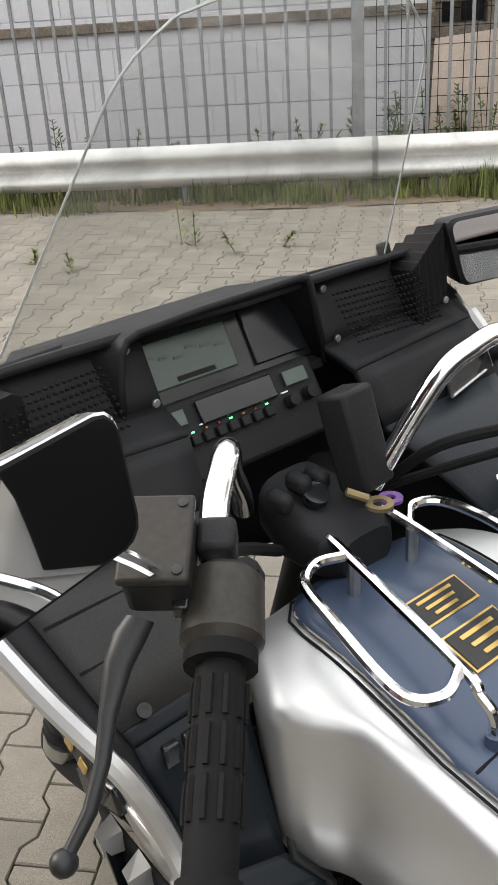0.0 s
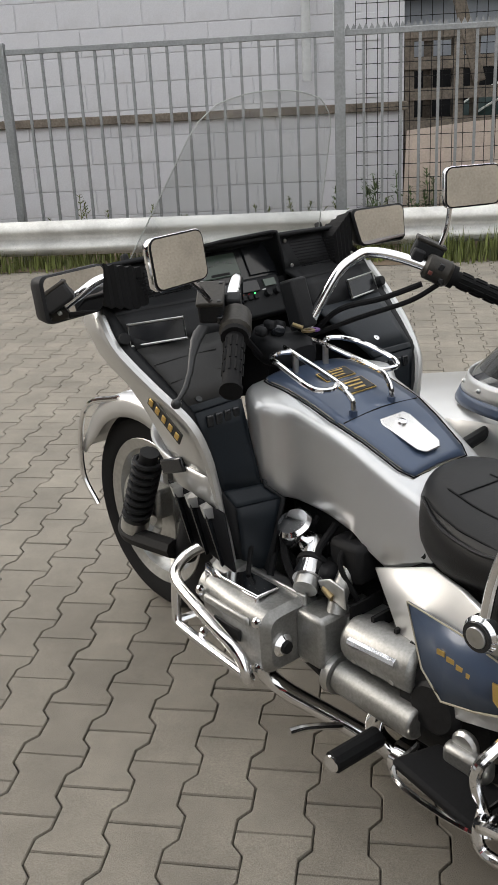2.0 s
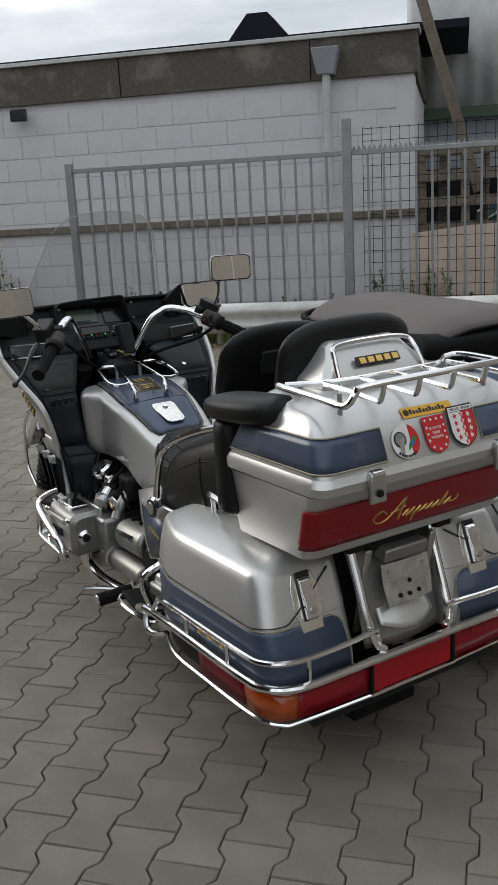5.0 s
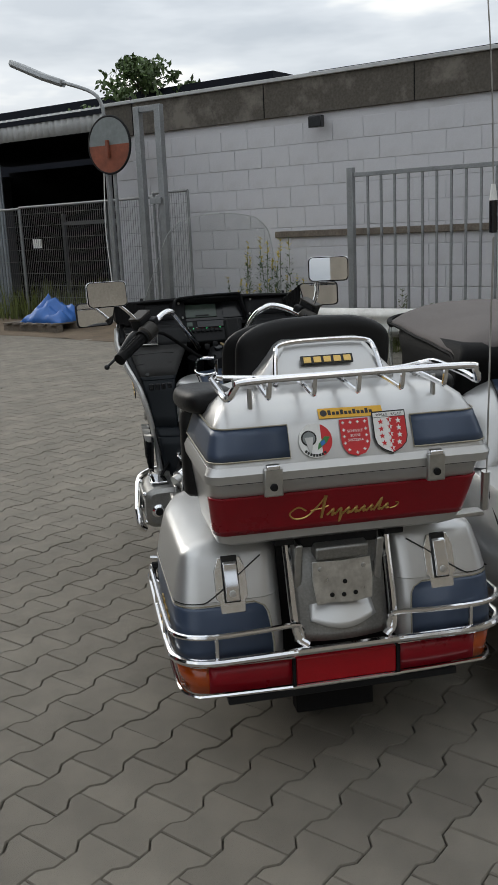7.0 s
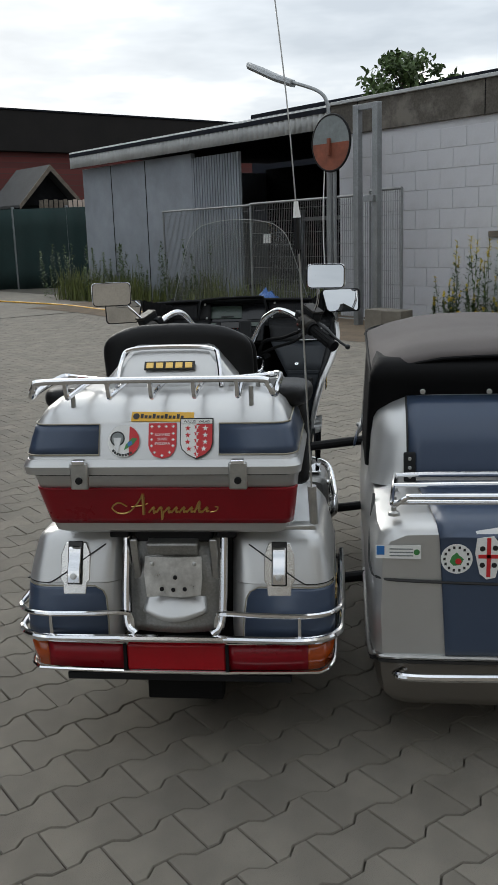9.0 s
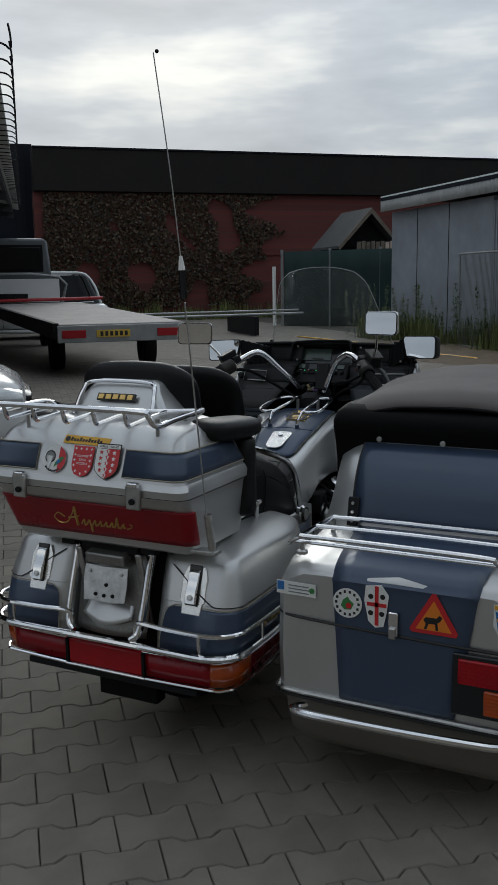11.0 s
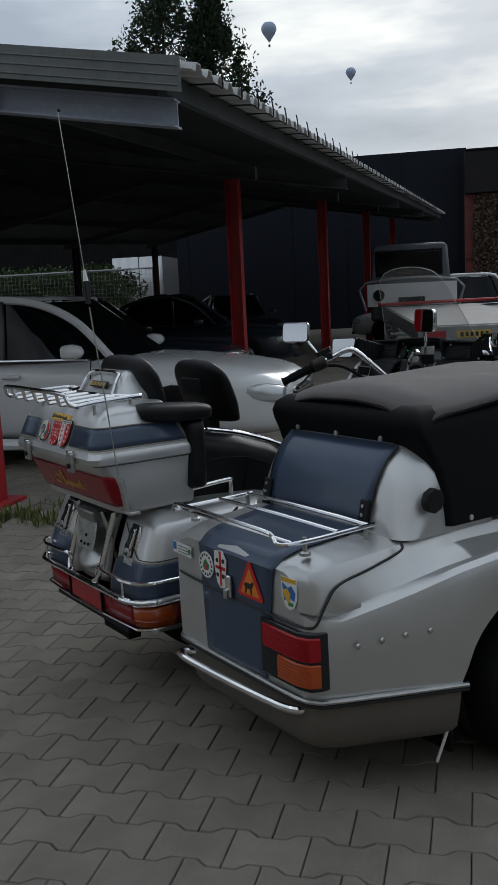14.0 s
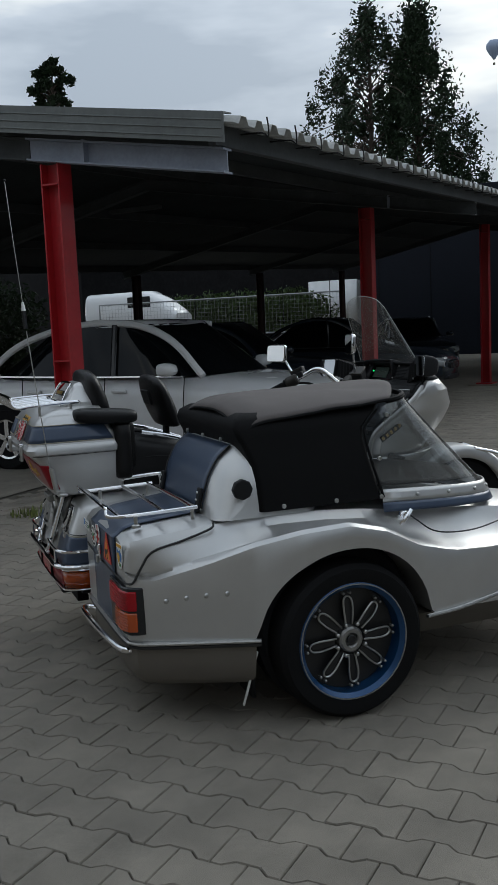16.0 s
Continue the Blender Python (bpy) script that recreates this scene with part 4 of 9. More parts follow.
def car(name, label, paint, at, L=4.7, W=1.8, H=1.46, estate=False, detail=True):
    c = thing(name, label, "car", at)
    h = W / 2
    f, r = L / 2, -L / 2
    secs = [(r, 0, 0.62, h * 0.70, 0.22), (r + 0.08, 0, 0.61, h * 0.86, 0.31), (r + 0.5, 0, 0.60, h * 0.97, 0.38), (r + 1.2, 0, 0.60, h, 0.40), (-0.1, 0, 0.585, h, 0.395), (f - 1.75, 0, 0.575, h, 0.385), (f - 1.1, 0, 0.555, h * 0.985, 0.355), (f - 0.5, 0, 0.53, h * 0.95, 0.32), (f - 0.15, 0, 0.50, h * 0.84, 0.27), (f, 0, 0.46, h * 0.66, 0.18)]
    part("body", body(secs, 4.2, 28), paint, c, subsurf=1)
    belt, top = 0.93, H
    rb, rf = (r + 0.15 if estate else r + 0.55), f - 1.40
    tb, tf = (r + 0.55 if estate else r + 1.45), f - 2.15

    def ring(z, y0, y1, w, n=7):
        out = []
        for sx, sy in ((1, 1), (-1, 1), (-1, -1), (1, -1)):
            for i in range(n):
                a = (i / (n - 1)) * math.pi / 2 + {(1, 1): 0, (-1, 1): math.pi / 2, (-1, -1): math.pi, (1, -1): 1.5 * math.pi}[(sx, sy)]
                e = 0.5
                cx, cy = math.copysign(abs(math.cos(a)) ** e, math.cos(a)), math.copysign(abs(math.sin(a)) ** e, math.sin(a))
                out.append((w * cx, (y0 + y1) / 2 + (y1 - y0) / 2 * cy, z))
        return out

    def lerp(k):
        return ring(belt + (top - belt) * k, rb + (tb - rb) * k, rf + (tf - rf) * k, h * (0.93 - 0.20 * k))
    part("glasshouse", loft([lerp(0), lerp(0.35), lerp(0.7), lerp(0.93)]), CAR_GLASS, c, "dark tinted windows")
    part("roof", loft([lerp(0.90), lerp(0.97), ring(top + 0.012, tb + 0.15, tf - 0.2, h * 0.62), ring(top + 0.018, tb + 0.5, tf - 0.6, h * 0.3)]), paint, c, angle=60)
    for s in (-1, 1):
        rail = [(s * h * 0.915, rf - 0.06, belt), (s * h * 0.845, (rf + tf) / 2 - 0.02, (belt + top) / 2 + 0.045), (s * h * 0.755, tf - 0.06, top - 0.055), (s * h * 0.72, tf - 0.5, top - 0.012), (s * h * 0.715, tb + 0.55, top - 0.012), (s * h * 0.74, tb + 0.10, top - 0.06), (s * h * 0.84, (tb + rb) / 2 + 0.06, (belt + top) / 2 + 0.04), (s * h * 0.93, rb + 0.12, belt)]
        part("roof_rail", tube(rail if s > 0 else rail[2:], 0.036, n=8, smooth=5), paint, c)
        m_ = Vector((s * h * 0.945, -0.05 if not estate else -0.3, belt))
        part("door_pillar", tube([m_, m_ + Vector((-s * h * 0.185, -0.06, top - belt - 0.04))], 0.03, smooth=0), GLOSS_BLACK, c)
        if not detail:
            continue
        part("belt_trim", tube([(s * h * 0.975, rf - 0.25, belt + 0.0), (s * h * 0.98, -0.3, belt + 0.01), (s * h * 0.94, rb + 0.3, belt + 0.03)], 0.010, n=6), CHROME, c)
        for y in (0.42, -0.62):
            part("door_handle", boxed((s * h * 0.995, y - 0.38, 0.80), (0.03, 0.17, 0.035)), paint, c, bevel=0.01)
        for y in (f - 1.62, 0.0 - 0.12, -1.15):
            part("door_gap", tube([(s * h * 0.985, y, 0.93), (s * (h + 0.001), y - 0.02, 0.65), (s * h * 0.985, y - 0.04, 0.30)], 0.005, n=5), BLACK_AND_SHADE, c)
        mir = part("wing_mirror", loft([sring(rf - 0.33 + d, s * (h + 0.10), belt + 0.07, 0.11 * k, 0.065 * k, 3, 14) for d, k in ((-0.06, 0.9), (0.0, 1.0), (0.06, 0.75), (0.09, 0.3))]), paint, c)
        part("side_skirt", tube([(s * h * 0.98, f - 1.1, 0.24), (s * h * 0.99, 0, 0.22), (s * h * 0.98, r + 1.0, 0.24)], 0.05, n=8), paint, c)
        hl = part("headlight", body([(f - 0.34, s * h * 0.66, 0.615, 0.20, 0.085), (f - 0.18, s * h * 0.62, 0.60, 0.22, 0.09), (f - 0.055, s * h * 0.56, 0.575, 0.19, 0.075)], 3, 16), CLEAR_LENS, c, "clear headlamp glass")
        part("reflector", disc((s * h * 0.60, f - 0.07, 0.585), 0.06, 0.03, "y"), CHROME, hl)
    if detail:
        part("grille", body([(f - 0.05, 0, 0.54, 0.42, 0.085), (f + 0.012, 0, 0.53, 0.38, 0.075)], 4, 18), GLOSS_BLACK, c, "black grille")
        for k in range(4):
            part("grille_bar", boxed((0, f + 0.012, 0.48 + 0.035 * k), (0.74, 0.015, 0.008)), CHROME, c)
        part("bumper_slot", body([(f - 0.09, 0, 0.30, 0.55, 0.05), (f - 0.005, 0, 0.30, 0.46, 0.04)], 4, 16), BLACK, c)
    for s in (-1, 1):
        for y in (f - 0.95, r + 1.0):
            part("wheel_arch", disc((s * (h - 0.135), y, 0.335), 0.37, 0.26, "x", 28), BLACK_AND_SHADE, c)
            wheel(c, s * (h - 0.085), y, 0.315, 0.19, POLISHED, 5, s)
    return c


CLEAR_LENS = mat("headlamp_glass", (0.55, 0.57, 0.58), 0.08, 0.35, 0.1, 60, coat=0.6)
DARK_PAINT = mat("dark_blue_car_paint", (0.02, 0.028, 0.04), 0.25, 0.1, coat=0.6)
car("white_saloon_car", "white saloon car parked under the carport", CAR_WHITE, site(-4.42, -2.9, 0.0, -3), 4.80, 1.80, 1.47)
# silver car drawn in dark paint: the carport's shade is in its colour
car("dark_car", "car deep under the carport, its paint darkened for the shade", DARK_PAINT, site(-8.6, -4.0, 0), 4.3, 1.75, 1.45)
car("dark_car", "dark blue car parked deep under the carport", DARK_PAINT, site(-13.6, -4.0, 0), 4.4, 1.78, 1.5)
car("dark_car", "dark blue car parked deep under the carport", DARK_PAINT, site(-23.0, -5.0, 0, -60), 4.4, 1.78, 1.5)
car("white_suv", "white estate car parked behind the truck", CAR_WHITE, site(-22.6, 0.7, 0.0, 180), 4.5, 1.9, 1.75, True)


# ---- flatbed truck ----
def truck():
    t = thing("flatbed_truck", "grey flatbed recovery truck with a pale loading bed", "truck", SITE)
    bed = part("bed", loft([[(-18.0, -0.45, 0.95), (-18.0, 1.65, 0.95), (-18.0, 1.65, 1.03), (-18.0, -0.45, 1.03)], [(-11.0, 0.42, 0.74), (-11.0, 2.38, 0.74), (-11.0, 2.38, 0.82), (-11.0, 0.42, 0.82)]]), TRUCK_BED, t, "worn pale loading bed", bevel=0.01)
    part("side_rail", loft([[(-18, -0.5, 0.85), (-18, -0.42, 0.85), (-18, -0.42, 1.06), (-18, -0.5, 1.06)], [(-11.0, 0.36, 0.60), (-11.0, 0.44, 0.60), (-11.0, 0.44, 0.84), (-11.0, 0.36, 0.84)]]), DARK, t, "dark perforated side rail")
    tail = part("tailboard", boxed((-10.97, 1.40, 0.67), (0.06, 1.98, 0.26)), GALV, t, "grey tail board", bevel=0.01)
    for y, m_, w in ((0.66, RED_LENS, 0.36), (2.12, RED_LENS, 0.34), (1.02, AMBER, 0.0)):
        if w:
            part("tail_lamp", boxed((-10.93, y, 0.67), (0.03, w, 0.12)), m_, t, "red tail lamp", bevel=0.006)
    pl_ = part("number_plate", boxed((-10.925, 1.26, 0.67), (0.02, 0.52, 0.11)), PLATE_YELLOW, t, "yellow plate with dark bars", bevel=0.003)
    for i in range(6):
        part("plate_bar", boxed((-10.912, 1.08 + 0.075 * i, 0.67), (0.004, 0.045, 0.07)), DECAL_BLACK, pl_)
    part("cab", loft([[(-18.3, -0.78 + a, z), (-18.3, 1.10 - a, z), (-20.2 - 0.3 * (z < 1.7), 1.10 - a, z), (-20.2 - 0.3 * (z < 1.7), -0.78 + a, z)] for z, a in ((0.7, 0.02), (1.55, 0.0), (1.7, 0.02), (2.38, 0.08), (2.46, 0.16))]), TRUCK_GREY, t, "grey truck cab", bevel=0.05)
    part("rear_window", boxed((-18.28, 0.14, 2.02), (0.03, 1.44, 0.50)), CAR_GLASS, t, bevel=0.03)
    part("window_seal", boxed((-18.285, 0.14, 2.02), (0.03, 1.54, 0.60)), RUBBER, t, bevel=0.03)
    part("headboard", boxed((-18.1, 0.2, 1.30), (0.06, 2.05, 0.52)), CAR_WHITE, t, "white headboard", bevel=0.01)
    part("headboard_rail", tube([(-18.05, -0.85, 0.95), (-18.05, -0.85, 1.60), (-18.05, 1.22, 1.60), (-18.05, 1.25, 0.95)], 0.03, smooth=3), GALV, t)
    part("winch", boxed((-17.9, 0.2, 1.15), (0.25, 0.6, 0.18)), DARK, t, bevel=0.02)
    part("red_bar", tube([(-17.6, -0.55, 1.09), (-17.5, 2.1, 1.12)], 0.035, smooth=0), RED_STEEL, t)
    part("spool", disc((-18.05, -0.55, 1.3), 0.13, 0.05, "x"), DARK, t)
    for x in (-12.6, -19.2):
        for y in (0.55, 2.1) if x > -13 else (-0.6, 0.95):
            wheel(t, 0, 0, 0.36, 0.22, STEEL, 5).matrix_basis = pose(x, y, 0, 0, 0, 90)
    return t


truck()
for i, (y0, dz) in enumerate(((2.6, 0.55), (2.9, 0.52), (3.1, 0.58))):
    o = part("steel_tube", tube([(-20 - i, 2.5 + 0.15 * i, dz), (-20.4 - i, 8.0 + 0.3 * i, dz + 0.01)], 0.03, smooth=0), GALV, at=SITE)
    tagged(o, "long galvanized tube lying on supports", "tube", "steel tubes")
for y in (3.0, 6.5):
    o = part("trestle", boxed((-21.2, y, 0.27), (2.6, 0.12, 0.50)), DARK, at=SITE, bevel=0.01)
    tagged(o, "dark trestle carrying steel tubes", "trestle", "trestles")

# ---- beyond the carport ----
hedge_rng = random.Random(21)


def leaf_cloud(spots, n, leaf, rng, squash=0.8):
    vs, fs = [], []
    for (x, y, z, r) in spots:
        for _ in range(n):
            d = Vector((rng.gauss(0, 1), rng.gauss(0, 1), rng.gauss(0, 1))).normalized() * r * rng.random() ** 0.4
            c = Vector((x + d.x, y + d.y, z + d.z * squash))
            a = Vector((rng.gauss(0, 1), rng.gauss(0, 1), rng.gauss(0, 1))).normalized() * leaf * rng.uniform(0.5, 1.3)
            b = a.orthogonal().normalized() * leaf * 0.45
            k = len(vs)
            vs += [tuple(c - a), tuple(c + b), tuple(c + a), tuple(c - b)]
            fs.append((k, k + 1, k + 2, k + 3))
    me = bpy.data.meshes.new("leaves")
    me.from_pydata(vs, [], fs)
    return me


def hedge(name, label, spots, n, leaf, m_):
    me = leaf_cloud(spots, n, leaf, hedge_rng)
    me.materials.append(m_)
    o = new(name, me)
    o.matrix_basis = SITE
    return tagged(o, label, "hedge", kind="stuff")


hedge("hedge", "dark green hedge behind the wire fence", [(-36 + hedge_rng.uniform(-.3, .3), -23 + 10.4 * k / 32, 0.9 + 1.35 * j + hedge_rng.uniform(-0.2, 0.3), 1.0) for k in range(33) for j in range(2)], 420, 0.11, LEAF)
hedge("bush", "dark bushes at the end of the carport", [(-15 + 6.5 * k / 40 + hedge_rng.uniform(-.8, .8), -13.4 + hedge_rng.uniform(-1.2, 0.9), 0.8 + hedge_rng.uniform(-0.3, 2.2), 0.85) for k in range(44)], 420, 0.09, LEAF_DARK)
mesh_panel("wire_fence", 11.0, 1.5, "chain wire fence along the hedge", SITE @ pose(-30.0, -20.6, 1.2, 0, 0, 90), 0.16, 0.16, 0.004, GALV, 0.03)
vn = thing("white_van", "white van parked behind the carport", "van", site(-33.4, -20.7, 1.24, 0))
part("body", body([(-2.4, 0, 1.15, 0.85, 0.75), (-2.3, 0, 1.2, 0.95, 0.9), (0.8, 0, 1.2, 0.96, 0.92), (1.5, 0, 1.05, 0.94, 0.72), (2.2, 0, 0.8, 0.9, 0.45), (2.4, 0, 0.75, 0.8, 0.3)], 4, 24), CAR_WHITE, vn)
part("side_window", boxed((0.93, 0.6, 1.6), (0.06, 1.2, 0.5)), CAR_GLASS, vn, bevel=0.03)
part("rear_window", boxed((0, -2.4, 1.6), (1.3, 0.1, 0.5)), CAR_GLASS, vn, bevel=0.03)
ct = thing("white_container", "white ribbed container behind the hedge", "container", site(-42.6, -13.7, 1.2, 0))
cpts = [(-1.3 + 0.13 * i, (0, 0.05, 0.05, 0)[i % 4]) for i in range(21)]
part("ribbed_side", loft([[(1.6 + d, x, z) for x, d in cpts] for z in (0.05, 2.5)], cap=False, closed=False), CAR_WHITE, ct, solid=0.02, angle=20)
part("box", boxed((0, 0, 1.25), (3.0, 2.5, 2.46)), CAR_WHITE, ct)
# two added near-black backings keep bright sky from showing past trunks and bushes
fw = part("far_wall", boxed((-47, -24, 3.6), (0.4, 30, 7.2)), BLACK_AND_SHADE, at=SITE)
tagged(fw, "dark backing added to shut out sky beyond the carport", "wall", kind="structure")
hb = part("far_hedge_wall", boxed((-13.0, -17.2, 3.2), (21, 0.4, 6.4)), BLACK_AND_SHADE, at=SITE)
tagged(hb, "dark backing added behind the bushes", "wall", kind="structure")
bnk = part("raised_bank", boxed((-38.4, -16.9, 0.6), (16.4, 14.4, 1.2)), DIRT, at=SITE)
tagged(bnk, "raised bank of soil behind the wire fence", "bank", kind="structure")
bk = part("retaining_wall", boxed((-30.2, -15.1, 0.6), (0.25, 11, 1.2)), BLACK_AND_SHADE, at=SITE, bevel=0.02)
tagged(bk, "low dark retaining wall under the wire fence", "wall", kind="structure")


# ---- trees ----
def tree(name, label, u, v, h, base_r, crown_r, crown_z0, seed, leaf, n_spots, leaves, droop=0.0, m_=LEAF_DARK, cone=False):
    rng = random.Random(seed)
    t = thing(name, label, "tree", site(u, v))
    part("trunk", tube([(0, 0, 0), (0.1, 0.1, h * 0.4), (-0.1, 0.15, h * 0.75), (0.05, 0, h * 0.97)], base_r, taper=0.08, n=8), BARK, t)
    spots = []
    bm = bmesh.new()
    for i in range(n_spots):
        k = ((i + rng.random()) / n_spots) ** 1.25
        z = crown_z0 + (h - crown_z0) * k
        prof = (1 - k) ** 0.8 if cone else math.sin(math.pi * min(1, 0.12 + 0.86 * k)) ** 0.8
        r = crown_r * prof * rng.uniform(0.35, 1.05)
        a = rng.uniform(0, 6.28)
        x, y = r * math.cos(a), r * math.sin(a)
        spots.append((x, y, z - droop * r * 0.3, crown_r * rng.uniform(0.10, 0.20)))
        if droop:
            for q in range(3):
                spots.append((x + rng.uniform(-.3, .3), y + rng.uniform(-.3, .3), z - droop * r * 0.3 - 0.35 * (q + 1) * rng.uniform(0.7, 1.3), crown_r * rng.uniform(0.05, 0.10)))
        tube([(0, 0, z - 0.25 * r - 0.3), (x * 0.5, y * 0.5, z - 0.05 * r), (x, y, z - droop * r * 0.25)], 0.05 * base_r / 0.25, bm=bm, n=5, smooth=2, taper=0.25)
    part("branch", bm, BARK, t)
    me = leaf_cloud(spots, leaves, leaf, rng, 1.2 if droop else 0.8)
    me.materials.append(m_)
    o = new("crown", me)
    o.parent = t
    return t


tree("birch_tree", "tall drooping birch behind the yard", -51.5, -14.7, 20.4, 0.28, 4.3, 7, 1, 0.15, 165, 34, 1.3)
tree("larch_tree", "tall dark larch with drooping boughs", -52.5, -12.0, 20.2, 0.3, 6.0, 6, 2, 0.16, 190, 36, 1.0, cone=True)
tree("cypress_tree", "narrow dark green conifer in the distance", -43.2, -31.7, 17.8, 0.25, 2.5, 6, 3, 0.22, 150, 70, 0, cone=False)
tree("garden_tree", "leafy green tree behind the building", -17.4, 20.2, 6.5, 0.16, 2.3, 4.2, 4, 0.11, 60, 46, 0, LEAF)


def balloon(u, v, z, r, at_label):
    b = thing("hot_air_balloon", at_label, "balloon", site(u, v, z))
    part("envelope", lathe([(0.12 * r, -1.35 * r), (0.35 * r, -1.0 * r), (0.75 * r, -0.45 * r), (0.97 * r, 0.05 * r), (0.9 * r, 0.5 * r), (0.6 * r, 0.85 * r), (0.0, 1.0 * r)], "z", 24), BALLOON, b)
    part("basket", boxed((0, 0, -1.85 * r), (0.25 * r, 0.25 * r, 0.22 * r)), WOOD, b)
    for s in (-1, 1):
        part("rope", tube([(s * 0.1 * r, 0, -1.75 * r), (s * 0.12 * r, 0, -1.3 * r)], 0.01 * r, smooth=0, n=4), DARK, b)


balloon(-282, -45, 80.5, 2.4, "dark blue hot air balloon in the sky")
balloon(-288, -21.4, 67.5, 1.6, "distant grey hot air balloon in the sky")


# ---- motorcycle ----
def rrect(x0, x1, y0, y1, z, r=0.05, n=5, tilt=0.0):
    r = min(r, (x1 - x0) / 2 * 0.98, (y1 - y0) / 2 * 0.98)
    out = []
    for cx, cy, a0 in ((x1 - r, y1 - r, 0), (x0 + r, y1 - r, 90), (x0 + r, y0 + r, 180), (x1 - r, y0 + r, 270)):
        for i in range(n):
            a = radians(a0 + 90 * i / (n - 1))
            x, y = cx + r * math.cos(a), cy + r * math.sin(a)
            out.append((x, y, z + tilt * (y - y0)))
    return out


def bands(levels, z):
    """Linear look-up in rows of (z, a, b, ...)."""
    rows = sorted(levels)
    if z <= rows[0][0]:
        return rows[0][1:]
    for p, q in zip(rows, rows[1:]):
        if z <= q[0]:
            k = (z - p[0]) / (q[0] - p[0])
            return tuple(a + (b - a) * k for a, b in zip(p[1:], q[1:]))
    return rows[-1][1:]


def arc_sheet(c, r, w, a0, a1, crown=0.03, n=20):
    def fn(s, t):
        a = radians(a0 + (a1 - a0) * s)
        x = (t - 0.5) * w
        rr = r - crown * (2 * t - 1) ** 2
        return Vector((c[0] + x, c[1] + rr * math.cos(a), c[2] + rr * math.sin(a)))
    return grid(fn, n, 8)


def lettering(word, size, m, material, parent):
    """A word in the built-in font, turned into a mesh part, centred on m."""
    cu = bpy.data.curves.new("lettering", "FONT")
    cu.body, cu.size, cu.align_x, cu.extrude = word, size, "CENTER", 0.0003
    src = bpy.data.objects.new("lettering_source", cu)
    me = bpy.data.meshes.new_from_object(src)
    bpy.data.objects.remove(src)
    me.materials.clear()
    me.materials.append(material)
    ob = new("lettering", me)
    ob.matrix_basis = m
    ob.parent = parent
    return ob


def strip(path, z0, z1, off0=(0, 0), off1=(0, 0), m=None):
    """An upright band along a plan path; off: how far its edges are drawn in plan towards the middle."""
    p = smooth_path([(x, y, 0) for x, y in path], 5)
    return loft([[(q.x * (1 - o[0]), q.y + o[1], z) for q in p] for z, o in ((z0, off0), (z1, off1))], cap=False, closed=False)


bike = thing("motorcycle", "silver and blue touring motorcycle with chrome rails and luggage", "motorcycle", pose(-0.010, 0, 0))


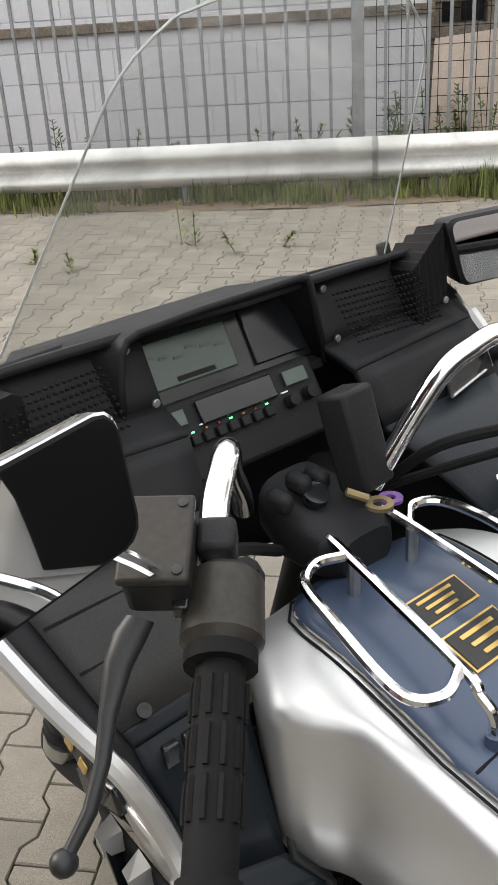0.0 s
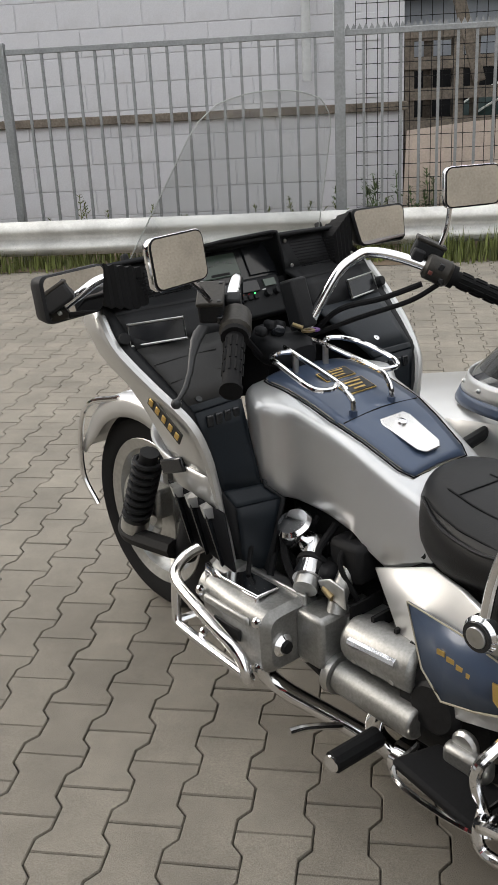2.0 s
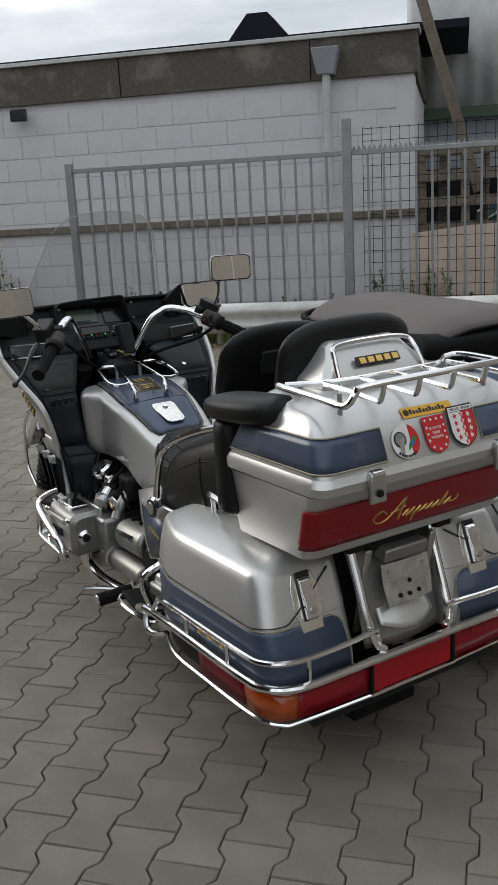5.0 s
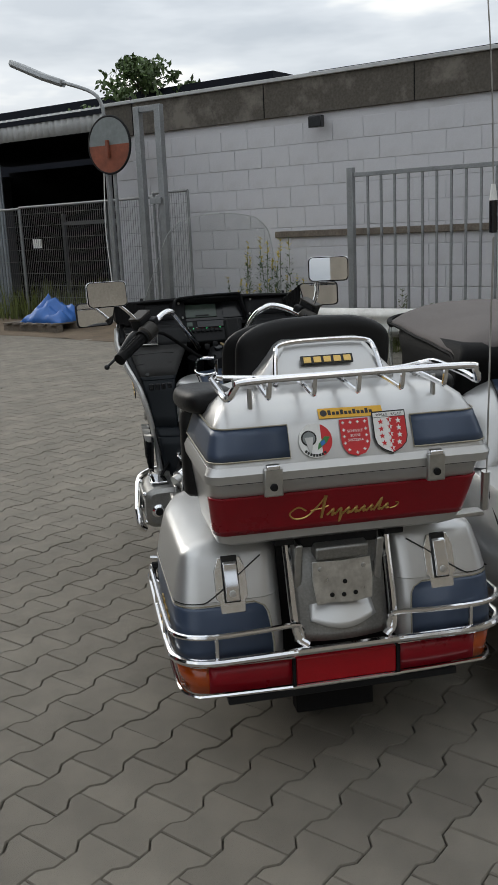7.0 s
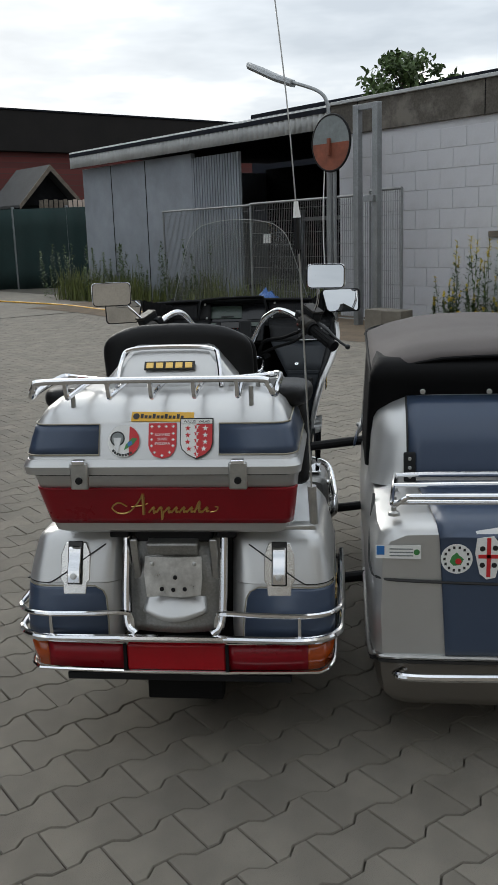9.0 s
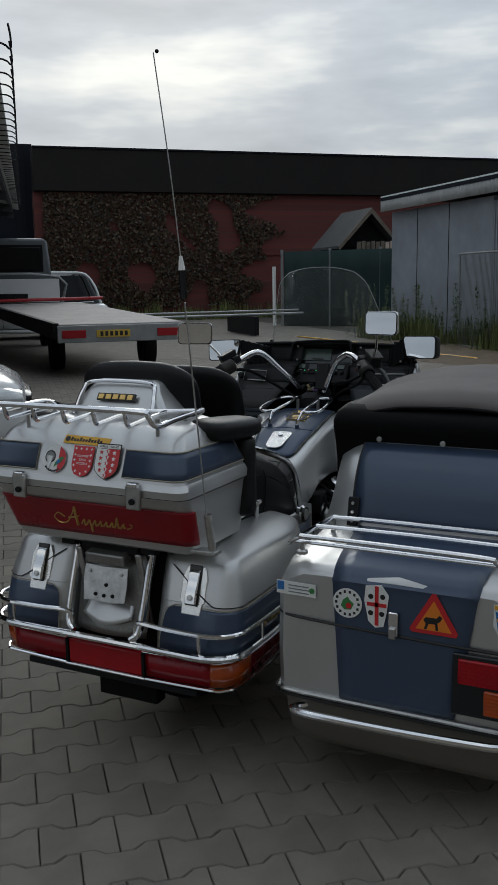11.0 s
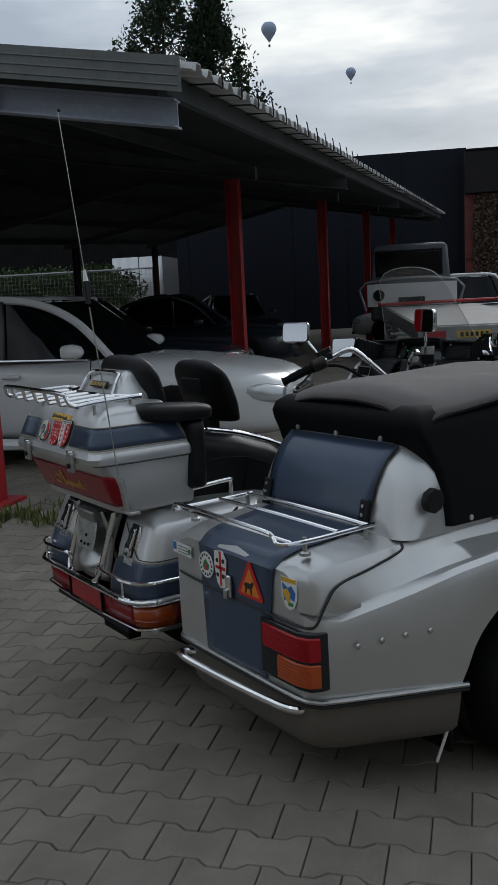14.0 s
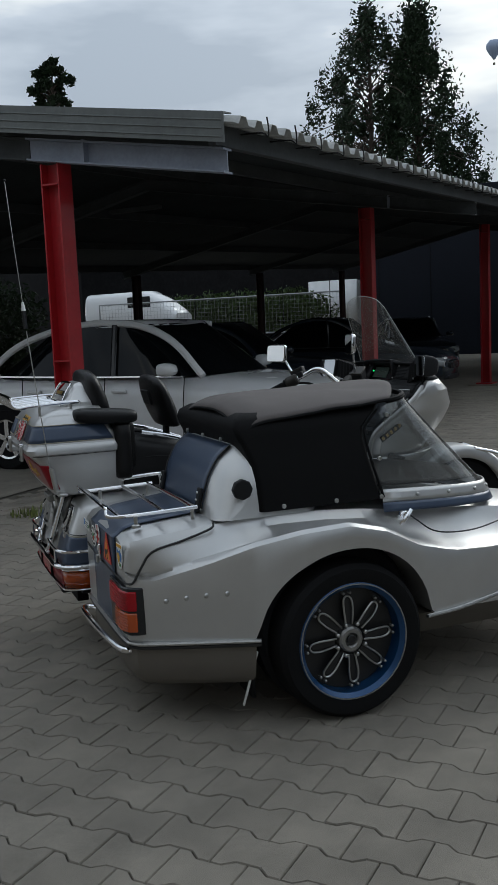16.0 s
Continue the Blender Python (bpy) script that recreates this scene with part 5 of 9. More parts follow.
def bike_wheels():
    for name, y, w in (("front_wheel", 1.21, 0.13), ("rear_wheel", -0.39, 0.15)):
        r = 0.318
        wh = part(name, lathe([(0.222, -w * 0.42), (0.24, -w / 2), (0.285, -w / 2), (r - 0.012, -w * 0.36), (r, -w * 0.15), (r, w * 0.15), (r - 0.012, w * 0.36), (0.285, w / 2), (0.24, w / 2), (0.222, w * 0.42)], "x", 48, (0, y, r), None, True), RUBBER, bike, "black road tyre")
        bm = bmesh.new()
        lathe([(0.195, -0.05), (0.225, -0.06), (0.232, -0.052), (0.232, 0.052), (0.225, 0.06), (0.195, 0.05)], "x", 48, (0, y, r), bm, True)
        part("rim", bm, STEEL, wh, "cast alloy rim")
        for i in range(10):
            a = 2 * math.pi * i / 10
            part("spoke", boxed((0, 0, 0.125), (0.02, 0.03, 0.17), pose(0, y, r) @ Matrix.Rotation(a, 4, "X")), STEEL, wh, bevel=0.004)
        for s in (-1, 1):
            part("brake_disc", lathe([(0.07, s * 0.072), (0.135, s * 0.072), (0.135, s * 0.078), (0.07, s * 0.078)], "x", 32, (0, y, r), None, True), STEEL, wh)
        part("hub", disc((0, y, r), 0.06, 0.15), ALLOY, wh)
    def guard(k, q):
        a = radians(20 + 135 * k)
        u = 2 * q - 1
        x = 0.092 * math.copysign(min(1.0, abs(u) * 1.35) ** 0.8, u)
        r_ = 0.366 - 0.012 * abs(u) ** 2 - 0.055 * max(0.0, (abs(u) - 0.66) / 0.34) * min(1.0, 0.35 + 1.6 * math.sin(math.pi * k))
        return Vector((x, 1.21 + r_ * math.cos(a), 0.318 + r_ * math.sin(a)))
    part("front_fender", grid(guard, 24, 16), SILVER, bike, "silver front mudguard", solid=0.005, angle=60)
    for s in (-1, 1):
        part("fender_rail", tube([(s * 0.085, 1.30, 0.66), (s * 0.10, 1.45, 0.615), (s * 0.10, 1.525, 0.52), (s * 0.10, 1.545, 0.36), (s * 0.085, 1.50, 0.26)], 0.009), CHROME, bike)
    part("fender_rail_front", tube([(-0.085, 1.30, 0.66), (0, 1.285, 0.675), (0.085, 1.30, 0.66)], 0.009), CHROME, bike)
    part("rear_fender", arc_sheet((0, -0.39, 0.318), 0.37, 0.22, 20, 200, 0.03), DARK, bike, solid=0.01)
    for s in (-1, 1):
        fk = part("shock", tube([(s * 0.165, 1.15, 0.33), (s * 0.16, 1.045, 0.58)], 0.026, smooth=0, n=14), BLACK, bike, "black front shock absorber")
        bm = bmesh.new()
        a, b = Vector((s * 0.165, 1.135, 0.37)), Vector((s * 0.16, 1.05, 0.565))
        pts, d = [], (b - a)
        e1 = d.orthogonal().normalized()
        e2 = d.normalized().cross(e1)
        for i in range(8 * 10 + 1):
            k = i / 80
            pts.append(a + d * k + (e1 * math.cos(k * 8 * 6.283) + e2 * math.sin(k * 8 * 6.283)) * 0.037)
        tube(pts, 0.0075, bm=bm, n=6, smooth=0)
        part("spring", bm, BLACK, fk)
        part("collar", tube([(s * 0.165, 1.153, 0.325), (s * 0.165, 1.138, 0.362)], 0.04, smooth=0, n=16), STEEL, fk)
        part("swing_arm", tube([(s * 0.13, 1.235, 0.315), (s * 0.17, 1.17, 0.30), (s * 0.15, 0.98, 0.31)], 0.028), DARK, bike)
        part("fork_leg", tube([(s * 0.115, 0.98, 0.28), (s * 0.105, 0.86, 0.60), (s * 0.1, 0.76, 0.90)], 0.034, n=12), BLACK, bike)
        part("brake_caliper", boxed((s * 0.10, 1.13, 0.40), (0.06, 0.11, 0.09), None), ALLOY, bike, bevel=0.012)
    part("fork_brace", tube([(-0.13, 0.98, 0.31), (0, 0.96, 0.30), (0.13, 0.98, 0.31)], 0.025), DARK, bike)


bike_wheels()

FAIR = [(0.455, 0.290, 0.53, 0.62), (0.50, 0.296, 0.53, 0.66), (0.60, 0.302, 0.545, 0.78), (0.70, 0.320, 0.545, 0.98), (0.78, 0.340, 0.545, 1.06), (0.85, 0.364, 0.575, 1.12), (0.92, 0.402, 0.668, 1.14), (1.00, 0.422, 0.765, 1.085), (1.06, 0.400, 0.81, 0.995), (1.12, 0.345, 0.85, 0.885)]


def fair_point(z, a, inset=0.0):
    hw, yr, yf = bands(FAIR, z)
    x = -(hw - inset) * math.copysign(abs(math.cos(a)) ** 1.15, math.cos(a))
    return Vector((x, yr + (yf - inset - yr) * math.sin(a) ** 0.85, z))


def fairing():
    f = part("fairing_shell", grid(lambda s, t: fair_point(0.70 + 0.355 * t, math.pi * s), 48, 14), SILVER, bike, "silver fairing shell", solid=0.008)
    part("fairing_inner", grid(lambda s, t: fair_point(0.70 + 0.355 * t, math.pi * s, 0.012), 48, 10), BLACK, bike, solid=0.004)
    part("dash_rim", grid(lambda s, t: fair_point(1.055 + 0.065 * t, math.pi * s, -0.002 * (1 - t)), 48, 4), BLACK, bike, "black plastic rim round the dashboard", solid=0.006)
    for s in (-1, 1):
        def low(k, t, i=0.0):
            z = 0.455 + 0.245 * t
            hw, yr, yf = bands(FAIR, z)
            return Vector((s * (hw - i - 0.15 * k ** 3), yr + (0.86 + 0.12 * t - yr) * k * (0.55 + 0.45 * t), z))
        part("lower_fairing", grid(low, 12, 10), SILVER, bike, "silver lower fairing leg", solid=0.008)
        part("edge_trim", tube([(s * (bands(FAIR, z)[0] + 0.001), bands(FAIR, z)[1], z) for z in (0.455, 0.52, 0.6, 0.68, 0.76, 0.83, 0.90, 0.97, 1.03)], 0.011, n=8), SILVER, bike, "silver edge moulding")
        vent = part("vent", loft([[(s * 0.318, 0.72, 0.645), (s * 0.318, 0.52, 0.625)], [(s * 0.322, 0.64, 0.525), (s * 0.330, 0.475, 0.505)]], cap=False, closed=False), BLACK_AND_SHADE, bike, "black louvred side vent", solid=0.006)
        for i in range(3):
            y0, z0 = 0.675 - 0.055 * i, 0.645 - 0.008 * i
            m_ = loft([[(s * 0.322, y0 + 0.012, z0), (s * 0.345, y0 - 0.004, z0 + 0.004), (s * 0.345, y0 - 0.012, z0), (s * 0.322, y0 + 0.002, z0 - 0.006)], [(s * 0.326, y0 - 0.042, z0 - 0.115), (s * 0.345, y0 - 0.058, z0 - 0.112), (s * 0.345, y0 - 0.064, z0 - 0.116), (s * 0.326, y0 - 0.050, z0 - 0.12)]])
            part("louvre", m_, GLOSS_BLACK, vent, "black louvre blade")
            part("louvre_cap", loft([[(s * 0.318, y0 + 0.016, z0 + 0.004), (s * 0.350, y0 - 0.002, z0 + 0.012), (s * 0.350, y0 - 0.014, z0 + 0.006), (s * 0.320, y0 - 0.010, z0)], [(s * 0.318, y0 + 0.008, z0 - 0.022), (s * 0.347, y0 - 0.010, z0 - 0.012), (s * 0.347, y0 - 0.016, z0 - 0.016), (s * 0.320, y0 - 0.016, z0 - 0.024)]]), SILVER, vent, "silver louvre cap")
        part("side_marker", boxed((0, 0, 0), (0.014, 0.09, 0.035), frame_at((s * 0.323, 0.690, 0.690), (1, 0, 0), (0, 1, -0.35))), GLOSS_BLACK, bike, "dark side marker lens", bevel=0.005)
        part("emblem_plate", boxed((0, 0, 0), (0.004, 0.130, 0.030), frame_at((s * 0.368, 0.640, 0.824), (1, 0, 0), (0, 1, 0.617))), DECAL_BLACK, bike, "black emblem strip", bevel=0.002)
        for i in range(5):
            part("emblem_bar", boxed((0, 0, 0), (0.003, 0.014, 0.016), frame_at((s * 0.3712, 0.684 - 0.0220 * i, 0.851 - 0.0136 * i), (1, 0, 0), (0, 1, 0.55))), GOLD, bike, "gold emblem", bevel=0.002)
        # cockpit inner panels
        rows = [(1.125, 0.335, 0.85, 0.125, 0.835), (1.050, 0.372, 0.812, 0.125, 0.80), (1.030, 0.385, 0.770, 0.13, 0.745), (0.962, 0.375, 0.715, 0.14, 0.705), (0.858, 0.345, 0.582, 0.205, 0.588), (0.845, 0.340, 0.572, 0.212, 0.576), (0.665, 0.302, 0.540, 0.218, 0.512), (0.635, 0.296, 0.505, 0.195, 0.478), (0.47, 0.270, 0.52, 0.235, 0.48)]
        rim_rows = [(r_[0], bands(FAIR, r_[0])[0] - 0.004, bands(FAIR, r_[0])[1], r_[1], r_[2]) for r_ in rows]
        part("inner_rim", loft([[(s * a_, b_, z_), (s * c_, d_, z_)] for z_, a_, b_, c_, d_ in rim_rows], cap=False, closed=False), BLACK, bike, solid=0.004)

        def panel(r0, r1, name, m_, label, nx=8, ny=4, bulge=0.0):
            def fn(a, b):
                z = rows[r0][0] + (rows[r1][0] - rows[r0][0]) * b
                xo, yo = rows[r0][1] + (rows[r1][1] - rows[r0][1]) * b, rows[r0][2] + (rows[r1][2] - rows[r0][2]) * b
                xi, yi = rows[r0][3] + (rows[r1][3] - rows[r0][3]) * b, rows[r0][4] + (rows[r1][4] - rows[r0][4]) * b
                q = math.sin(math.pi * a) * math.sin(math.pi * b) * bulge
                return Vector((s * (xo + (xi - xo) * a), yo + (yi - yo) * a - q, z + q))
            return part(name, grid(fn, nx, ny), m_, bike, label, solid=0.010)
        sp = panel(0, 1, "speaker_panel", BLACK, "perforated black speaker panel")
        bm = bmesh.new()
        first = 0.195 if s < 0 else 0.150
        for i in range(17 if s < 0 else 20):
            for j in range(9):
                box(bm, Vector((s * (first + 0.0075 * i), 0.805 - 0.0006 * i - 0.0055 * (8 - j) - 0.0042, 1.062 + 0.0065 * j)), (0.0034, 0.004, 0.0026))
        part("speaker_grille", bm, BLACK_AND_SHADE, sp)
        for i, c in enumerate(((0.14, 0.793, 1.062), (0.345, 0.787, 1.065), (0.15, 0.828, 1.118), (0.33, 0.838, 1.116))):
            part("screw", disc((s * c[0], c[1] - 0.008, c[2]), 0.005, 0.004, "y", 10), STEEL, sp)
        panel(1, 2, "vent_shelf", BLACK, "")
        panel(2, 3, "vent_face", BLACK, "")
        lid = panel(3, 4, "pocket_lid", VINYL if s < 0 else SLATE_VINYL, "black vinyl fairing pocket lid" if s < 0 else "dark blue fairing pocket lid", bulge=0.006)
        panel(4, 5, "pocket_edge", NAVY, "")
        panel(5, 6, "leg_panel", NAVY, "dark blue leg shield panel")
        panel(6, 7, "leg_step", NAVY, "")
        panel(7, 8, "leg_foot", NAVY, "dark blue lower leg panel", bulge=0.01)
        part("inner_cheek", loft([[(s * 0.216, 0.497, 0.665), (s * 0.19, 0.468, 0.635), (s * 0.25, 0.46, 0.47)], [(s * 0.15, 0.62, 0.72), (s * 0.14, 0.62, 0.60), (s * 0.2, 0.62, 0.50)]], cap=False, closed=False), BLACK, bike, solid=0.008)
        if s < 0:
            for q in (0.30, 0.62):
                part("lid_seam", tube([(-0.372 + 0.03 * q, 0.714 - 0.130 * q - 0.004, 0.966 - 0.104 * q), (-0.29, 0.711 - 0.125 * q - 0.006, 0.970 - 0.104 * q), (-0.19 - 0.04 * q, 0.707 - 0.118 * q - 0.006, 0.970 - 0.104 * q)], 0.0020, n=5), LEATHER, lid)
        for q in range(4):
            part("switch", boxed((s * (0.235 + 0.024 * q), 0.566 - 0.001 * q, 0.822), (0.018, 0.012, 0.026)), GLOSS_BLACK, bike, bevel=0.003)
        vm = frame_at((s * 0.318, 0.718, 0.992), (1, -s * -0.25, 0), (0, 0.35, 1))
        vf = part("air_vent", boxed((0, 0, -0.002), (0.128, 0.046, 0.006), vm), GLOSS_BLACK, bike, "rectangular air vent with a bright frame", bevel=0.002)
        part("vent_frame", tube([vm @ Vector(q) for q in ((-0.064, -0.023, 0.003), (0.064, -0.023, 0.003), (0.064, 0.023, 0.003), (-0.064, 0.023, 0.003))], 0.0028, closed=True, n=6, smooth=1), STEEL, vf, "bright vent frame")
        part("vent_knob", lathe([(0, 0), (0.014, 0), (0.012, 0.016), (0, 0.018)], "z", 16), BLACK, bike, at=vm @ pose(s * 0.078, -0.006, 0.002))
        part("lid_button", lathe([(0, 0), (0.0075, 0), (0.0075, 0.003), (0.003, 0.003), (0, 0.001)], "z", 16), LEVER if s < 0 else CHROME, bike, at=frame_at((s * 0.318, 0.582, 0.868), (1, 0, 0), (0, 1, 0.8)) if s < 0 else frame_at((0.25, 0.605, 0.884), (1, 0, 0), (0, 1, 0.8)))
        # bellows mirrors on the fairing
        mc_ = Vector((0.430, 0.765, 1.127)) if s > 0 else Vector((-0.487, 0.745, 1.100))
        mm = frame_at(mc_, (1, -0.26 if s > 0 else 0.12, 0.03), (0, 0.085, 1))
        rr = [(x + s * 0.024 * max(0.0, -s * x / 0.082) * (0.048 - y) / 0.096, y, 0) for x, y, _ in rrect(-0.082, 0.082, -0.048, 0.048, 0, 0.016, 5)]
        mh = part("fairing_mirror", loft([[mm @ Vector((x * k, y * k, z)) for x, y, _ in rr] for k, z in ((0.93, 0.004), (1.0, 0.0), (1.0, -0.012), (0.93, -0.04), (0.72, -0.065), (0.4, -0.078))]), BLACK, bike, "black fairing mirror housing", angle=28)
        part("mirror_glass", prism([(x * 0.93, y * 0.92) for x, y, _ in rr], 0.002, mm @ pose(0, 0, 0.0035)), MIRROR, mh, "mirror glass")
        base = [Vector((s * 0.29, 0.825 + a, 1.088 + b)) for a, b in ((-0.05, -0.06), (-0.035, 0.030), (0.045, 0.022), (0.045, -0.05))]
        tip = [mm @ Vector((-s * 0.075, b, a)) for a, b in ((-0.008, -0.046), (-0.008, 0.046), (-0.062, 0.036), (-0.062, -0.036))]
        rings = []
        for i in range(11):
            k = i / 10
            ring = [p.lerp(q, k) for p, q in zip(base, tip)]
            mid = sum(ring, Vector()) / 4
            rings.append([mid + (p - mid) * (1.06 if i % 2 else 0.94) for p in ring])
        part("mirror_bellows", loft(rings), RUBBER, bike, "ribbed black rubber mirror mount", angle=20)
    part("dash_top", grid(lambda a, b: Vector(((2 * a - 1) * (0.37 - 0.05 * b), 0.80 + (0.215 - 0.13 * abs(2 * a - 1) ** 2.5) * b + 0.03 * abs(2 * a - 1), 1.128 + 0.010 * (1 - (2 * a - 1) ** 2) - 0.085 * b * (1 - 0.5 * abs(2 * a - 1)))), 24, 6), BLACK, bike, "black dashboard top", solid=0.01)
    # instrument pod
    pod = part("instrument_pod", loft([[(x * (1 + 0.55 * k * (x < -0.1)), y, 1.03 + (z - 1.03) * (1 - 0.34 * k) - 0.02 * k * (x < -0.155)) for x, z in ((-0.178, 1.03), (-0.174, 1.09), (-0.168, 1.124), (-0.160, 1.136), (-0.145, 1.141), (-0.06, 1.146), (0.090, 1.149), (0.102, 1.147), (0.107, 1.138), (0.130, 1.03))] for y, k in ((0.795, 0.0), (0.80, 0.0), (0.84, 0.25), (0.89, 0.65), (0.945, 1.0))], cap=False, closed=False), BLACK, bike, "black instrument hood", solid=0.008, angle=40)
    part("pod_floor", boxed((-0.022, 0.865, 1.03), (0.30, 0.13, 0.012)), BLACK, pod)
    part("pod_back", boxed((-0.022, 0.915, 1.062), (0.29, 0.012, 0.07)), BLACK, pod)
    tiltm = frame_at((0, 0.838, 1.083), (1, 0, 0), (0, 0.55, 1))
    part("lcd_surround", boxed((-0.012, -0.002, -0.006), (0.29, 0.098, 0.008), tiltm), GLOSS_BLACK, pod, bevel=0.003)
    lcd = part("lcd_display", boxed((-0.062, -0.003, 0.0), (0.138, 0.058, 0.006), tiltm), LCD, pod, "grey-green liquid crystal display", bevel=0.002)
    for i in range(6):
        part("lcd_bar", boxed((-0.112 + 0.020 * i, 0.008 - 0.004 * (i % 3), 0.0035), (0.012, 0.0035, 0.001), tiltm), LCD_MARK, lcd)
    part("lcd_slot", boxed((-0.055, -0.025, 0.0035), (0.055, 0.006, 0.001), tiltm), DARK, lcd)
    part("indicator", boxed((-0.146, 0.004, 0.0), (0.007, 0.005, 0.006), tiltm), LED_GREEN, pod, "green indicator lamp")
    part("info_panel", boxed((0.075, 0.0, 0.0), (0.085, 0.08, 0.006), tiltm), GLOSS_BLACK, pod, bevel=0.002)
    # radio and switch panel
    low = frame_at((0, 0.765, 0.995), (1, 0, 0), (0, 0.62, 1))
    dash = part("dash_panel", boxed((-0.045, 0.015, -0.02), (0.30, 0.10, 0.03), low), BLACK, bike, "black radio and switch panel", bevel=0.006)
    part("clock_display", boxed((-0.127, 0.044, -0.002), (0.052, 0.018, 0.004), low), LCD, dash)
    part("radio_display", boxed((0.068, 0.044, -0.002), (0.036, 0.018, 0.004), low), LCD, dash)
    part("cassette_slot", boxed((-0.025, 0.042, -0.002), (0.115, 0.03, 0.006), low), GLOSS_BLACK, dash, bevel=0.002)
    for i in range(7):
        part("button", boxed((-0.100 + 0.0185 * i, 0.014, 0.0), (0.013, 0.013, 0.008), low), BLACK, dash, bevel=0.002)
        part("button_light", boxed((-0.100 + 0.0185 * i, 0.0235, 0.0), (0.0025, 0.002, 0.004), low), (LED_GREEN, AMBER, RED_LENS)[i % 3], dash)
    for x, y in ((-0.155, 0.012), (-0.130, 0.014), (0.078, 0.018), (0.048, 0.016)):
        part("knob", lathe([(0, 0), (0.009, 0), (0.008, 0.014), (0, 0.015)], "z", 14), BLACK, dash, at=low @ pose(x, y, -0.004))
    for i in range(6):
        part("caption_bar", boxed((-0.165 + 0.042 * i, 0.029, -0.0035), (0.010, 0.0018, 0.003), low), WHITE, dash)
    # steering head, ignition, keys
    part("steering_head", body([(0.60, 0, 0.89, 0.04, 0.025), (0.62, 0, 0.895, 0.06, 0.035), (0.68, 0, 0.90, 0.065, 0.04), (0.73, 0, 0.91, 0.05, 0.04)], 3, 18), BLACK, bike, "black steering head cover")
    part("ignition_box", boxed((0, 0, 0), (0.052, 0.045, 0.118), pose(0.038, 0.655, 1.000, -18, 0, 6)), BLACK, bike, bevel=0.006)
    for q in range(3):
        part("head_clamp", boxed((-0.062 + 0.034 * q, 0.675 + 0.006 * q, 0.950 + 0.008 * (q % 2)), (0.020, 0.034, 0.024), pose(0, 0, 0, 0, 0, 0)), BLACK, bike, bevel=0.008)
    part("ignition_lock", lathe([(0, 0), (0.016, 0), (0.016, 0.012), (0, 0.014)], "z", 18), GLOSS_BLACK, bike, at=frame_at((-0.02, 0.665, 0.940), (1, 0, 0), (0, 1, 0.5)))
    ky = part("key", tube([(-0.018, 0.615, 0.968), (0.000, 0.600, 0.958)], 0.005, smooth=0), BRASS, bike, "brass key in the ignition")
    part("key_bow", lathe([(0.008, -0.002), (0.016, -0.002), (0.016, 0.002), (0.008, 0.002)], "z", 18, (0.008, 0.590, 0.952), None, True), BRASS, ky)
    part("key_tag", lathe([(0.006, -0.002), (0.014, -0.002), (0.014, 0.002), (0.006, 0.002)], "z", 18, (0.028, 0.592, 0.950), None, True), mat("violet_plastic", (0.12, 0.05, 0.20), 0.4), ky, "violet key tag")
    part("control_cable", tube([(0.09, 0.66, 0.92), (0.12, 0.60, 0.98), (0.2, 0.54, 1.0), (0.27, 0.48, 1.03)], 0.007), RUBBER, bike)
    part("control_cable", tube([(0.08, 0.67, 0.91), (0.16, 0.58, 0.955), (0.25, 0.50, 0.99), (0.30, 0.45, 1.03)], 0.006), RUBBER, bike)
    part("control_cable", tube([(-0.08, 0.66, 0.90), (-0.17, 0.60, 0.97), (-0.25, 0.53, 1.03), (-0.30, 0.47, 1.04)], 0.007), RUBBER, bike)

    def screen(a, t):
        k = 2 * a - 1
        q = t * (1 - 0.062 * abs(k) ** 2.4)
        k *= 1 - 0.20 * max(0.0, (t - 0.78) / 0.22) ** 2.6
        y = (0.947 - 0.088 * k * k) * (1 - q) + (0.684 - 0.005 * k * k) * q + 0.020 * math.sin(math.pi * q) * (1 - k * k)
        return Vector(((0.3005 - 0.1196 * q) * k + 0.0146 * q, y, 1.102 + 0.365 * q))
    ws = part("windscreen", grid(screen, 28, 20), CLEAR, bike, "tall clear curved windscreen")
    ws.visible_shadow = False
    rim_ = [screen(0, i / 12) for i in range(13)] + [screen(i / 24, 1) for i in range(1, 24)] + [screen(1, 1 - i / 12) for i in range(13)]
    part("screen_rim", tube(rim_, 0.0014, n=5, smooth=2), CLEAR_EDGE, ws)
    for s in (-1, 1):
        part("screen_clip", boxed((0, 0, 0), (0.014, 0.018, 0.045), pose(s * 0.298, 0.848, 1.122, -20, 0, 0)), BLACK, bike, bevel=0.004)


fairing()


